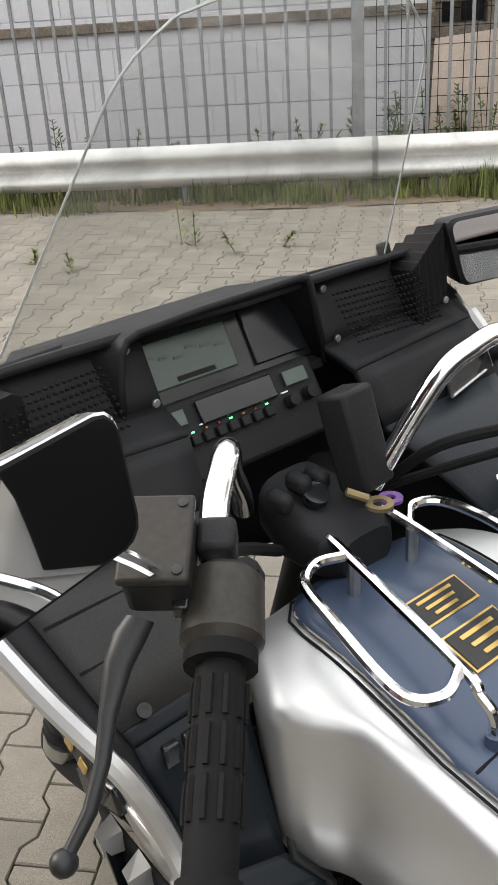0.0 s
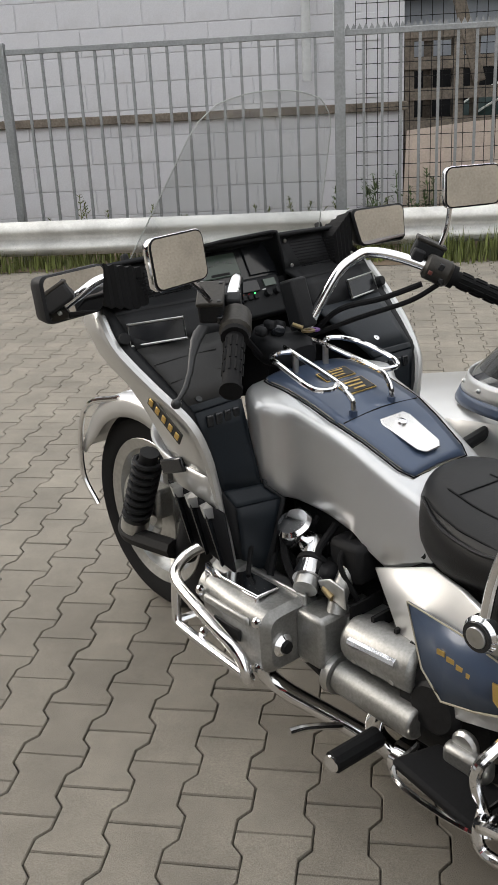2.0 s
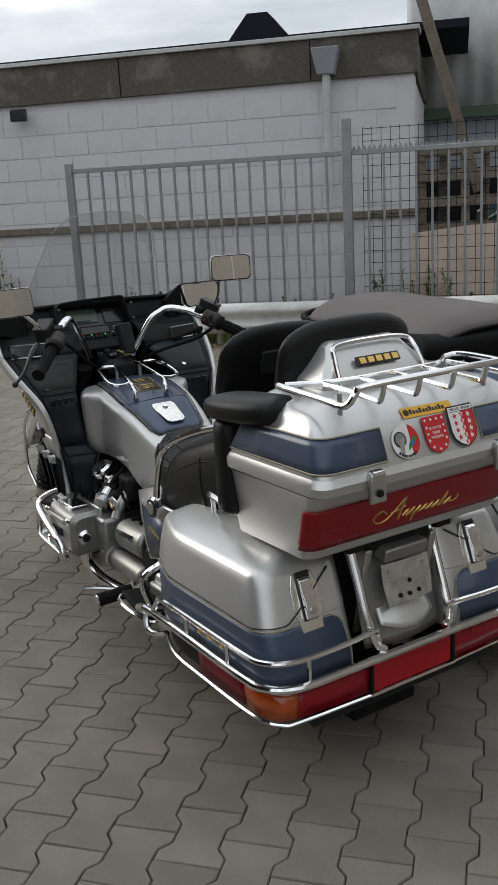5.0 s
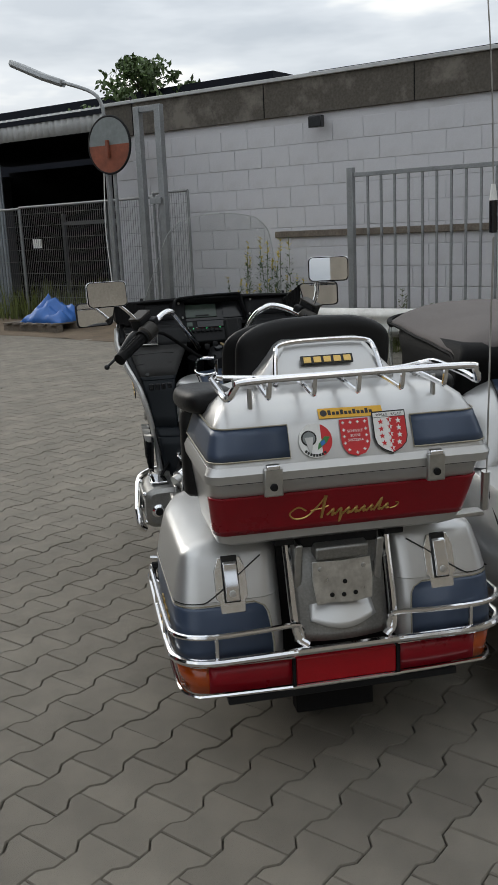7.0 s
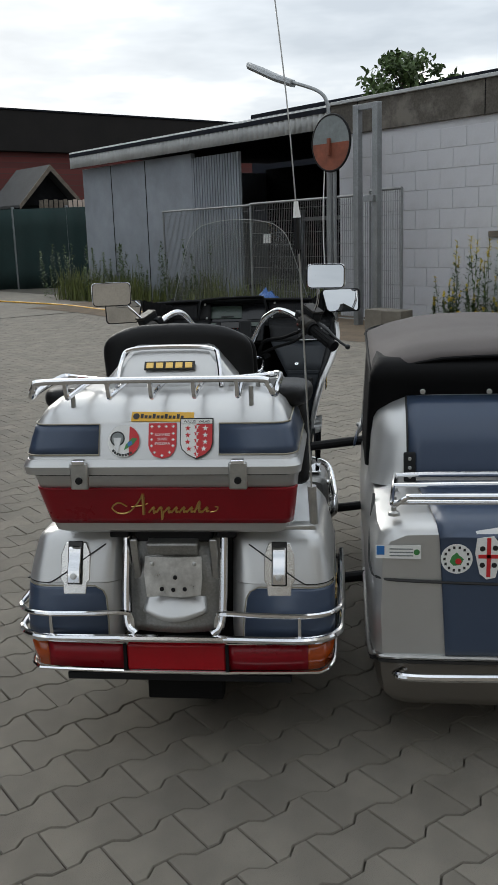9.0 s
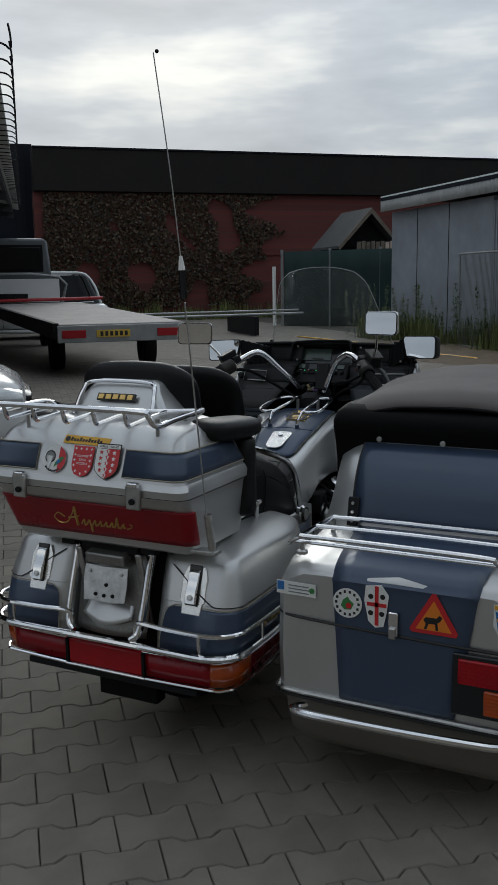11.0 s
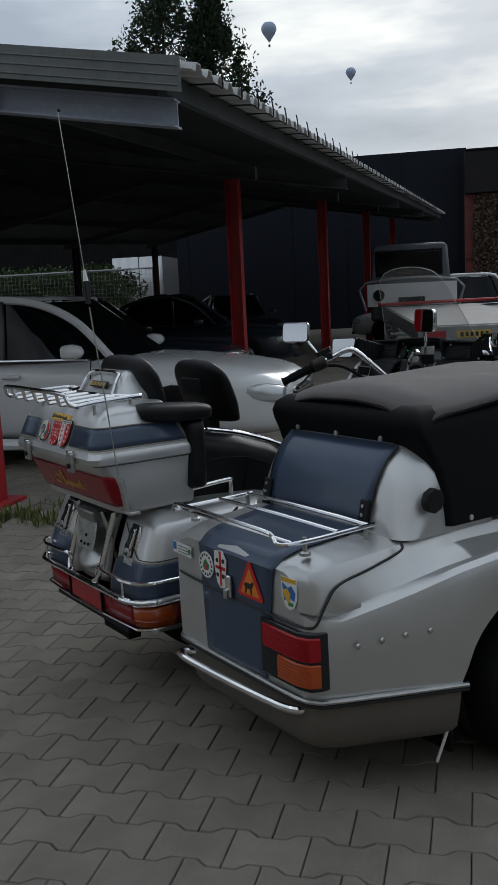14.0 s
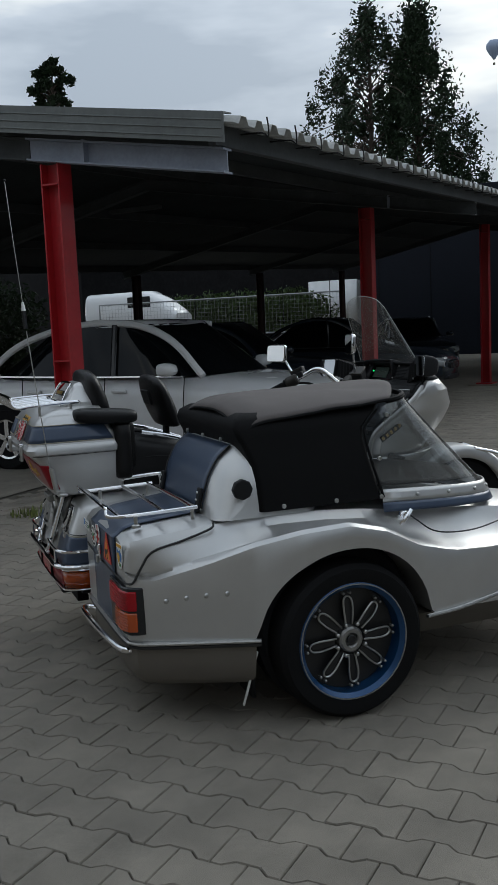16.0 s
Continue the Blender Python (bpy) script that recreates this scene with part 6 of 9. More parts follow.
def handlebars():
    hb = part("handlebar", tube([(-0.095, 0.70, 0.945), (-0.119, 0.672, 0.985), (-0.165, 0.624, 1.045), (-0.200, 0.580, 1.093), (-0.219, 0.556, 1.108), (-0.243, 0.534, 1.104), (-0.275, 0.505, 1.083), (-0.33, 0.43, 1.04)], 0.0125, n=12), CHROME, bike, "chrome handlebar")
    part("handlebar", tube([(0.05, 0.64, 0.94), (0.115, 0.605, 1.06), (0.155, 0.585, 1.095), (0.19, 0.568, 1.106), (0.245, 0.52, 1.09), (0.315, 0.44, 1.048)], 0.0125, n=12), CHROME, bike, "chrome handlebar")
    for s, a, b in ((-1, Vector((-0.335, 0.425, 1.036)), Vector((-0.43, 0.324, 0.972))), (1, Vector((0.318, 0.437, 1.046)), Vector((0.402, 0.346, 0.988)))):
        d = (b - a).normalized()
        g = part("grip", tube([a, b], 0.0180, smooth=0, n=16), RUBBER, bike, "black rubber handlebar grip")
        side = d.orthogonal().normalized()
        up = d.cross(side)
        for k in range(10):
            r = (side * math.cos(k * 0.628) + up * math.sin(k * 0.628)) * 0.0178
            for q in range(3):
                part("grip_pad", tube([a + r + d * (0.024 + 0.034 * q), a + r * 1.03 + d * (0.038 + 0.034 * q), a + r + d * (0.052 + 0.034 * q)], 0.0028, smooth=2, n=5), RUBBER, g)
        part("grip_end", tube([b, b + d * 0.008], 0.0215, smooth=0, n=16), RUBBER, g)
        part("grip_flange", tube([a, a + d * 0.012], 0.027, smooth=0, n=16), RUBBER, g)
        m_ = frame_at(a - d * 0.03, d, Vector((0, 0, 1)))
        sw = part("switch_block", loft([[m_ @ Vector((x, 0.030 * k * math.cos(q), 0.030 * k * math.sin(q))) for q in [6.283 * i / 16 for i in range(16)]] for x, k in ((-0.035, 0.75), (-0.028, 1.0), (0.022, 1.05), (0.03, 0.85))]), WORN_CASE, bike, "worn black handlebar switch block")
        part("switch", boxed((0.0, 0.014, 0.029), (0.012, 0.016, 0.012), m_), GLOSS_BLACK, sw, bevel=0.002)
        part("switch", boxed((-0.018, -0.008, 0.026), (0.010, 0.010, 0.012), m_), STEEL if s < 0 else RED_SWITCH, sw, bevel=0.002)
        part("switch", boxed((0.012, -0.016, 0.024), (0.012, 0.012, 0.012), m_), GLOSS_BLACK, sw, bevel=0.002)
        fwd = Vector((-d.y * s, d.x * s, 0)).normalized()
        if fwd.y < 0:
            fwd = -fwd
        rm = frame_at(a - d * 0.056 + fwd * 0.046 + Vector((0, 0, 0.026)), d, Vector((0, 0, 1)))
        mc = part("master_cylinder", boxed((0, 0, 0), (0.072, 0.046, 0.050), rm), BLACK, bike, "black brake fluid reservoir", bevel=0.007)
        part("reservoir_lid", boxed((0, 0.023, 0), (0.075, 0.009, 0.053), rm), WORN_CASE, mc, "worn grey reservoir lid", bevel=0.003)
        for q in (-0.034, 0.034):
            part("lid_screw", lathe([(0, 0.034), (0.004, 0.033), (0.004, 0.03), (0, 0.03)], "y", 10, (q * 0.85, -0.004, 0.018 * s)), LEVER, mc, at=rm)
        part("clamp", boxed((-0.02, -0.012, 0.04 * s), (0.03, 0.03, 0.03), rm), BLACK, mc, bevel=0.005)
        piv = a - d * 0.03 + fwd * 0.062 + Vector((0, 0, -0.002))
        tip = Vector((-0.476, 0.433, 0.930)) if s < 0 else b + fwd * 0.075 + Vector((0.0, 0, -0.012))
        along = (tip - piv).normalized()
        flat = along.cross(fwd).normalized()
        wide = flat.cross(along)
        rings = []
        for k, w_, t_, o_ in ((0, 0.011, 0.006, 0), (0.08, 0.013, 0.006, 0.004), (0.2, 0.011, 0.0055, 0.006), (0.4, 0.0075, 0.005, 0.002), (0.6, 0.0062, 0.005, -0.005), (0.8, 0.0058, 0.005, -0.007), (1, 0.005, 0.005, 0)):
            m0 = piv.lerp(tip, k) + fwd * o_
            rings.append([m0 + wide * w_ * math.cos(q * math.pi / 5) + flat * t_ * math.sin(q * math.pi / 5) for q in range(10)])
        lv = part("lever", loft(rings), LEVER, bike, "dark grey hand lever", angle=50)
        bm = bmesh.new()
        bmesh.ops.create_icosphere(bm, subdivisions=2, radius=0.0105, matrix=Matrix.Translation(tip))
        part("lever_ball", bm, LEVER, lv)
        c = Vector((-0.458, 0.424, 1.194)) if s < 0 else Vector((0.378, 0.432, 1.243))
        st = part("mirror_stem", tube([a - d * 0.04 + fwd * 0.03 + Vector((0, 0, 0.015)), (a - d * 0.04 + fwd * 0.04).lerp(c, 0.35) + Vector((0, 0, 0.02)), c + Vector((-s * 0.03, 0.03, -0.03)), c + Vector((0, 0.022, 0))], 0.0055, n=8), CHROME, bike, "chrome mirror stem")
        mm = frame_at(c, (1, 0.29 if s < 0 else -0.30, 0), (0, 0.13 if s < 0 else 0.05, 1))
        rr = [(x, y) for x, y, _ in rrect(-0.076, 0.076, -0.046, 0.046, 0, 0.016, 4)]
        part("mirror_case", loft([[mm @ Vector((x * k, y * k, z)) for x, y in rr] for k, z in ((0.5, -0.020), (0.85, -0.016), (0.97, -0.008), (1.0, 0.0), (1.0, 0.006), (0.95, 0.008))]), CHROME, st, "chrome mirror case")
        part("mirror_rim", tube([mm @ Vector((x * 0.95, y * 0.93, 0.007)) for x, y in rr], 0.0025, closed=True, n=6, smooth=1), RUBBER, st)
        part("mirror_glass", prism([(x * 0.94, y * 0.92) for x, y in rr], 0.002, mm @ pose(0, 0, 0.0072)), MIRROR, st, "mirror glass")


handlebars()
TANK = [(0.06, 0.55, 0.672, 0.110), (0.12, 0.555, 0.700, 0.135), (0.20, 0.562, 0.738, 0.156), (0.30, 0.585, 0.790, 0.178), (0.36, 0.598, 0.815, 0.190), (0.44, 0.618, 0.840, 0.203), (0.48, 0.632, 0.850, 0.215), (0.505, 0.638, 0.855, 0.224), (0.54, 0.66, 0.860, 0.222), (0.60, 0.72, 0.864, 0.20), (0.645, 0.76, 0.855, 0.165)]


def tank_top(y):
    return bands(TANK, y)[1]


# half-width at the shoulder and at the foot, height of the foot, radius of the shoulder
COVER = [(0.085, 0.095, 0.120, 0.592, 0.024), (0.10, 0.108, 0.138, 0.590, 0.024), (0.16, 0.124, 0.150, 0.568, 0.024), (0.21, 0.134, 0.158, 0.550, 0.024), (0.25, 0.140, 0.163, 0.572, 0.024), (0.29, 0.146, 0.165, 0.602, 0.024), (0.36, 0.156, 0.168, 0.622, 0.024), (0.42, 0.163, 0.170, 0.628, 0.024), (0.455, 0.168, 0.174, 0.630, 0.024), (0.478, 0.178, 0.184, 0.632, 0.024), (0.497, 0.200, 0.200, 0.634, 0.024), (0.520, 0.216, 0.210, 0.636, 0.024), (0.535, 0.214, 0.208, 0.68, 0.026), (0.58, 0.195, 0.188, 0.74, 0.03), (0.63, 0.155, 0.15, 0.80, 0.03)]


def tank():
    def half(y):
        """One half of the cover's cross-section: the foot, the knee side, the rounded shoulder and the flat top."""
        ws, wb, lo, r = bands(COVER, y)
        hi = tank_top(y) - 0.002
        side = [(0.0, lo + 0.02), (wb - 0.03, lo + 0.004), (wb - 0.008, lo), (wb, lo + 0.010)]
        for k in (0.33, 0.66, 0.94):
            side.append((wb + (ws - wb) * k, lo + 0.010 + (hi - r - lo - 0.010) * k))
        for k in range(5):
            a = math.pi / 2 * (k + 0.5) / 5
            side.append((ws - r + r * math.cos(a), hi - 0.008 - r + r * math.sin(a)))
        return side + [((ws - r) * 0.6, hi - 0.002), (0.0, hi)]
    ys = [0.085, 0.092] + [0.105 + 0.0175 * q for q in range(31)]
    rings = []
    for y in ys:
        h = half(y)
        rings.append([(x, y, z) for x, z in h] + [(-x, y, z) for x, z in h[-2:0:-1]])
    part("tank", loft(rings), SILVER, bike, "silver tank cover with flared front flanks", angle=50)

    def top(k, q):
        y = 0.195 + 0.43 * q
        w = 0.088 + 0.034 * min(1, q * 2.4) - 0.010 * max(0, q - 0.6)
        w *= math.sqrt(max(0.05, 1 - max(0, (q - 0.9) / 0.1) ** 2 * 0.45)) * math.sqrt(max(0.05, 1 - max(0, (0.06 - q) / 0.06) ** 2 * 0.25))
        x = (2 * k - 1) * w
        return Vector((x, y, tank_top(y) + 0.0045 - 0.008 * (2 * k - 1) ** 2))
    pn = part("tank_panel", grid(top, 10, 24), BLUE, bike, "blue tank top panel", solid=0.006)
    edge = [top(0, i / 16) for i in range(17)] + [top(1, 1 - i / 16) for i in range(17)]
    part("pinstripe", tube([p + Vector((0, 0, 0.002)) for p in edge], 0.0013, closed=True, n=5, smooth=1), PINSTRIPE, pn, "thin cream pinstripe")
    part("panel_seal", tube([p + Vector((0.008 if p.x > 0 else -0.008, 0, -0.001)) for p in edge], 0.0018, closed=True, n=5, smooth=1), RUBBER, pn)
    fm = frame_at((0, 0.285, tank_top(0.285) + 0.006), (1, 0, 0), (0, 1, 0.40))
    fc = part("filler_cover", prism([(-0.036, 0.05), (0.036, 0.05), (0.044, 0.035), (0.035, -0.06), (0.02, -0.075), (-0.02, -0.075), (-0.035, -0.06), (-0.044, 0.035)], 0.005, fm), POLISHED, bike, "brushed metal fuel filler cover", bevel=0.002)
    part("filler_lock", lathe([(0, 0), (0.011, 0), (0.010, 0.006), (0, 0.007)], "z", 16), CHROME, fc, at=fm @ pose(0, 0.02, 0.005))
    part("panel_joint", tube([top(0.02, 0.38) + Vector((0, 0, 0.003)), top(0.5, 0.38) + Vector((0, 0, 0.003)), top(0.98, 0.38) + Vector((0, 0, 0.003))], 0.0018, n=5), BLACK_AND_SHADE, pn)
    for y, w, h in ((0.505, 0.09, 0.038), (0.445, 0.085, 0.05)):
        bmx = frame_at((0.01, y, tank_top(y) + 0.009), (1, 0, 0), (0, 1, 0.3))
        b = part("badge_plate", boxed((0, 0, 0), (w, h, 0.003), bmx), GOLD, bike, "small gold and black badge plate")
        part("badge_field", boxed((0, 0, 0.0015), (w - 0.006, h - 0.006, 0.003), bmx), DECAL_BLACK, b)
        for i in range(3):
            part("badge_bar", boxed((0, h * (0.25 - 0.25 * i), 0.003), (w * (0.6 - 0.1 * i), h * 0.1, 0.002), bmx), GOLD, b)

    def rk(x, y, dz=0.052):
        return (x, y, tank_top(min(y, 0.6)) + dz)
    r = part("tank_rack", tube([rk(-0.078, 0.366, 0.0), rk(-0.078, 0.368, 0.034), rk(-0.080, 0.385, 0.047), rk(-0.075, 0.41), rk(-0.045, 0.60), rk(-0.035, 0.635), rk(0.0, 0.655), rk(0.035, 0.64), rk(0.048, 0.60), rk(0.050, 0.42), rk(0.048, 0.385, 0.045), rk(0.043, 0.370, 0.03), rk(0.042, 0.368, 0.0)], 0.0062, n=8), CHROME, bike, "chrome tank rack")
    part("rack_loop", tube([rk(-0.052, 0.585), rk(-0.085, 0.595), rk(-0.118, 0.575), rk(-0.135, 0.52), rk(-0.148, 0.44), rk(-0.140, 0.41), rk(-0.110, 0.398), rk(-0.076, 0.41)], 0.0062, n=8), CHROME, r)
    part("rack_loop", tube([rk(0.050, 0.585), rk(0.080, 0.605), rk(0.112, 0.585), rk(0.122, 0.52), rk(0.122, 0.44), rk(0.110, 0.412), rk(0.085, 0.405), rk(0.051, 0.412)], 0.0062, n=8), CHROME, r)
    for x, y in ((-0.046, 0.577), (0.048, 0.577)):
        part("rack_foot", tube([rk(x, y, 0.002), rk(x, y, 0.048)], 0.0075, smooth=0, n=10), STEEL, r)
    for x, y in ((-0.078, 0.366), (0.042, 0.368)):
        part("rack_foot", tube([rk(x, y, 0.002), rk(x, y, 0.016)], 0.009, smooth=0, n=10), BLUE, r)


tank()


def seat():
    sections = [(0.190, 0, 0.69, 0.05, 0.05), (0.165, 0, 0.672, 0.115, 0.085), (0.11, 0, 0.655, 0.158, 0.098), (0.02, 0, 0.650, 0.192, 0.092), (-0.10, 0, 0.650, 0.205, 0.078), (-0.24, 0, 0.675, 0.205, 0.085), (-0.31, 0, 0.70, 0.20, 0.10), (-0.36, 0, 0.72, 0.18, 0.10)]
    rs = part("rider_seat", body(sections, 2.6, 22), LEATHER, bike, "black padded rider seat with stitched panels", subsurf=1)

    def on_seat(y, u):
        """A point on the padding: u runs from one flank (-1) over the ridge to the other (1)."""
        _, z, hw, hh = bands(sections[::-1], y)
        return Vector((u * hw * 0.985, y, z + (hh - 0.001) * (1 - abs(u) ** 2.6) ** (1 / 2.6)))
    for path in ([(0.10 - 0.032 * q, 0.60) for q in range(9)], [(0.10 - 0.032 * q, -0.60) for q in range(9)], [(0.075 - 0.028 * q, 0.0) for q in range(9)],
                 [(0.10 - 0.05 * math.cos(u * 1.6), u) for u in (-0.60, -0.45, -0.3, -0.15, 0.0, 0.15, 0.3, 0.45, 0.60)], [(-0.02 - 0.03 * math.cos(u * 2), u) for u in (-0.60, -0.4, -0.2, 0.0, 0.2, 0.4, 0.60)],
                 [(0.135 - 0.04 * q, 0.88) for q in range(7)], [(0.135 - 0.04 * q, -0.88) for q in range(7)]):
        part("seat_seam", tube([on_seat(y, u) for y, u in path], 0.0022, n=5), RUBBER, rs)
    part("passenger_seat", body([(-0.26, 0, 0.70, 0.16, 0.07), (-0.32, 0, 0.73, 0.19, 0.10), (-0.44, 0, 0.75, 0.195, 0.115), (-0.58, 0, 0.76, 0.195, 0.115), (-0.66, 0, 0.77, 0.18, 0.12)], 3.2, 22), LEATHER, bike, "black padded passenger seat", subsurf=1)
    part("seat_skirt", body([(0.10, 0, 0.60, 0.13, 0.05), (-0.12, 0, 0.60, 0.205, 0.075), (-0.40, 0, 0.62, 0.225, 0.09), (-0.60, 0, 0.64, 0.225, 0.10)], 4, 22), LEATHER, bike, "", subsurf=1)
    for s in (-1, 1):
        def bolster(k, q):
            """The tall side of the passenger seat, from the rail down to the bag."""
            y = -0.118 - 0.50 * k
            top = bands([(-0.62, 0.905), (-0.50, 0.880), (-0.38, 0.858), (-0.22, 0.800), (-0.16, 0.755), (-0.118, 0.66)], y)[0]
            bot = 0.600 + 0.02 * k
            bulge = 0.022 * math.sin(math.pi * min(1, q * 1.05)) * math.sin(math.pi * min(1, 0.12 + k))
            roll = 0.05 * max(0, (q - 0.82) / 0.18) ** 2
            return Vector((s * (0.236 - 0.006 * k + bulge - roll - 0.02 * q), y, bot + (top - bot) * q))
        bl = part("seat_side", grid(bolster, 22, 16), LEATHER, bike, "black vinyl side of the passenger seat", solid=0.03, angle=60)
        part("stitch_line", tube([bolster(0.46 + 0.10 * q, 0.95 - 0.75 * q) + Vector((s * 0.017, 0, 0)) for q in (0, 0.25, 0.5, 0.75, 1)], 0.0016, n=5), LEATHER, bl)
        part("stitch_line", tube([bolster(0.12 + 0.8 * q, 0.60 + 0.12 * math.sin(3 * q)) + Vector((s * 0.0165, 0, 0)) for q in (0, 0.25, 0.5, 0.75, 1)], 0.0016, n=5), LEATHER, bl)
        part("seat_piping", tube([(s * 0.115, 0.145, 0.715), (s * 0.172, 0.06, 0.700), (s * 0.198, -0.04, 0.695), (s * 0.20, -0.10, 0.70)], 0.004, n=6), LEATHER, bike)
        part("bag_hoop", tube([(s * 0.262, -0.455, 0.655), (s * 0.268, -0.46, 0.71), (s * 0.285, -0.475, 0.725), (s * 0.30, -0.60, 0.722), (s * 0.295, -0.66, 0.715)], 0.009, n=10), CHROME, bike, "chrome hoop over the saddlebag")

    def pad(name, label, yc, z0, z1, w, th, tilt):
        def ring(q):
            z = z0 + (z1 - z0) * q
            k = math.sqrt(max(0.02, 1 - max(0, (q - 0.72) / 0.28) ** 2 * 0.75)) * (0.86 + 0.14 * min(1, q * 3))
            t_ = th * (0.65 + 0.35 * math.sin(math.pi * min(1, q + 0.1)))
            if q > 0.97:
                t_ *= 0.55
            return [(w * k * math.copysign(abs(math.cos(a)) ** 0.7, math.cos(a)), yc - tilt * q + t_ * math.sin(a), z) for a in [2 * math.pi * i / 20 for i in range(20)]]
        return part(name, loft([ring(i / 10) for i in range(11)]), LEATHER, bike, label, subsurf=1)
    pad("rider_backrest", "black padded rider backrest", -0.335, 0.90, 1.145, 0.185, 0.048, 0.085)
    part("backrest_bracket", boxed((0, -0.345, 0.88), (0.05, 0.02, 0.12)), BLACK, bike, bevel=0.004)
    part("backrest_recess", boxed((0, 0, 0), (0.13, 0.012, 0.07), pose(-0.01, -0.428, 1.04, 15, 0, 0)), BLACK, bike, bevel=0.005)
    pad("passenger_backrest", "black padded passenger backrest", -0.66, 0.94, 1.185, 0.205, 0.055, 0.06)
    part("lumbar_pad", body([(-0.60, 0, 0.90, 0.215, 0.10), (-0.65, 0, 0.93, 0.235, 0.10), (-0.69, 0, 0.94, 0.225, 0.09)], 3.5, 20), LEATHER, bike, "", subsurf=1)
    for s in (-1, 1):
        part("armrest_skirt", body([(-0.56, s * 0.262, 0.86, 0.02, 0.09), (-0.58, s * 0.266, 0.86, 0.034, 0.12), (-0.66, s * 0.268, 0.85, 0.038, 0.125), (-0.74, s * 0.268, 0.85, 0.034, 0.12), (-0.76, s * 0.262, 0.85, 0.02, 0.09)], 3.5, 18), LEATHER, bike, "black vinyl side bolster", subsurf=1)
        part("armrest", body([(-0.555, s * 0.285, 0.985, 0.045, 0.018), (-0.575, s * 0.285, 0.985, 0.072, 0.032), (-0.68, s * 0.285, 0.99, 0.078, 0.034), (-0.80, s * 0.275, 1.0, 0.075, 0.034), (-0.83, s * 0.27, 1.0, 0.05, 0.02)], 3, 18), LEATHER, bike, "black padded armrest", subsurf=1)
        part("side_pouch", loft([rrect(s * 0.285 - 0.06, s * 0.285 + 0.06, -0.665, -0.59, z, 0.03) for z in (0.72, 0.74, 0.94, 0.965)]), LEATHER, bike, "black vinyl side pouch", subsurf=1)
        sr = part("seat_rail", tube([(s * 0.270, -0.118, 0.615), (s * 0.262, -0.128, 0.70), (s * 0.254, -0.150, 0.765), (s * 0.244, -0.21, 0.812), (s * 0.232, -0.38, 0.874), (s * 0.222, -0.52, 0.905)], 0.010, n=10), CHROME, bike, "chrome seat grab rail")
        part("rail_knob", disc((s * 0.272, -0.118, 0.598), 0.034, 0.03, "x", 28, 0.3), CHROME, sr, "round chrome knob")
        part("knob_ring", disc((s * 0.287, -0.118, 0.598), 0.028, 0.006, "x", 28), GLOSS_BLACK, sr, "black ring on the knob")
        part("rail_bracket", boxed((s * 0.262, -0.17, 0.585), (0.012, 0.10, 0.05)), STEEL, bike, bevel=0.008)
        part("knob_face", disc((s * 0.289, -0.118, 0.598), 0.0195, 0.008, "x", 24), STEEL, sr)
        def fan(pts, mid, lift_=0.0):
            bm = bmesh.new()
            c_ = bm.verts.new((s * (mid[0] + lift_), mid[1], mid[2]))
            vs = [bm.verts.new((s * (x + lift_), y, z)) for x, y, z in pts]
            for a_, b_ in zip(vs, vs[1:] + vs[:1]):
                bm.faces.new((c_, a_, b_))
            return bm
        edge_ = [(0.160, 0.225, 0.548), (0.150, 0.16, 0.568), (0.142, 0.094, 0.592), (0.195, -0.02, 0.610), (0.232, -0.11, 0.605), (0.255, -0.21, 0.570), (0.262, -0.222, 0.50), (0.250, -0.15, 0.405), (0.245, -0.07, 0.380), (0.240, -0.018, 0.371), (0.226, 0.045, 0.395), (0.214, 0.096, 0.438), (0.190, 0.155, 0.492)]
        sc_ = part("side_cover", fan(edge_, (0.226, -0.01, 0.495)), SILVER, bike, "silver side cover", solid=0.014, bevel=0.004)
        inn = [(0.206, 0.092, 0.548), (0.240, -0.06, 0.560), (0.262, -0.216, 0.545), (0.260, -0.184, 0.462), (0.250, -0.10, 0.425), (0.246, -0.025, 0.405), (0.230, 0.035, 0.440)]
        part("blue_panel", fan(inn, (0.2355, -0.03, 0.492), 0.0095), BLUE, sc_, "dark blue inset panel", solid=0.004)
        part("pinstripe", tube([(s * (x + 0.0125), y, z) for x, y, z in inn], 0.0022, closed=True, n=5, smooth=1), PINSTRIPE, sc_)
        for i in range(4):
            part("emblem_bar", boxed((s * (0.2455 + 0.0028 * i), -0.012 - 0.024 * i, 0.497 - 0.004 * i), (0.003, 0.018, 0.010)), GOLD, sc_, "gold emblem")
        part("crest", prism([(-0.178, 0.51), (-0.140, 0.51), (-0.143, 0.475), (-0.159, 0.462), (-0.175, 0.475)], 0.003, frame_at((s * 0.2695, 0, 0), (0, 1, 0), (0, 0, 1))), GOLD, sc_)


seat()


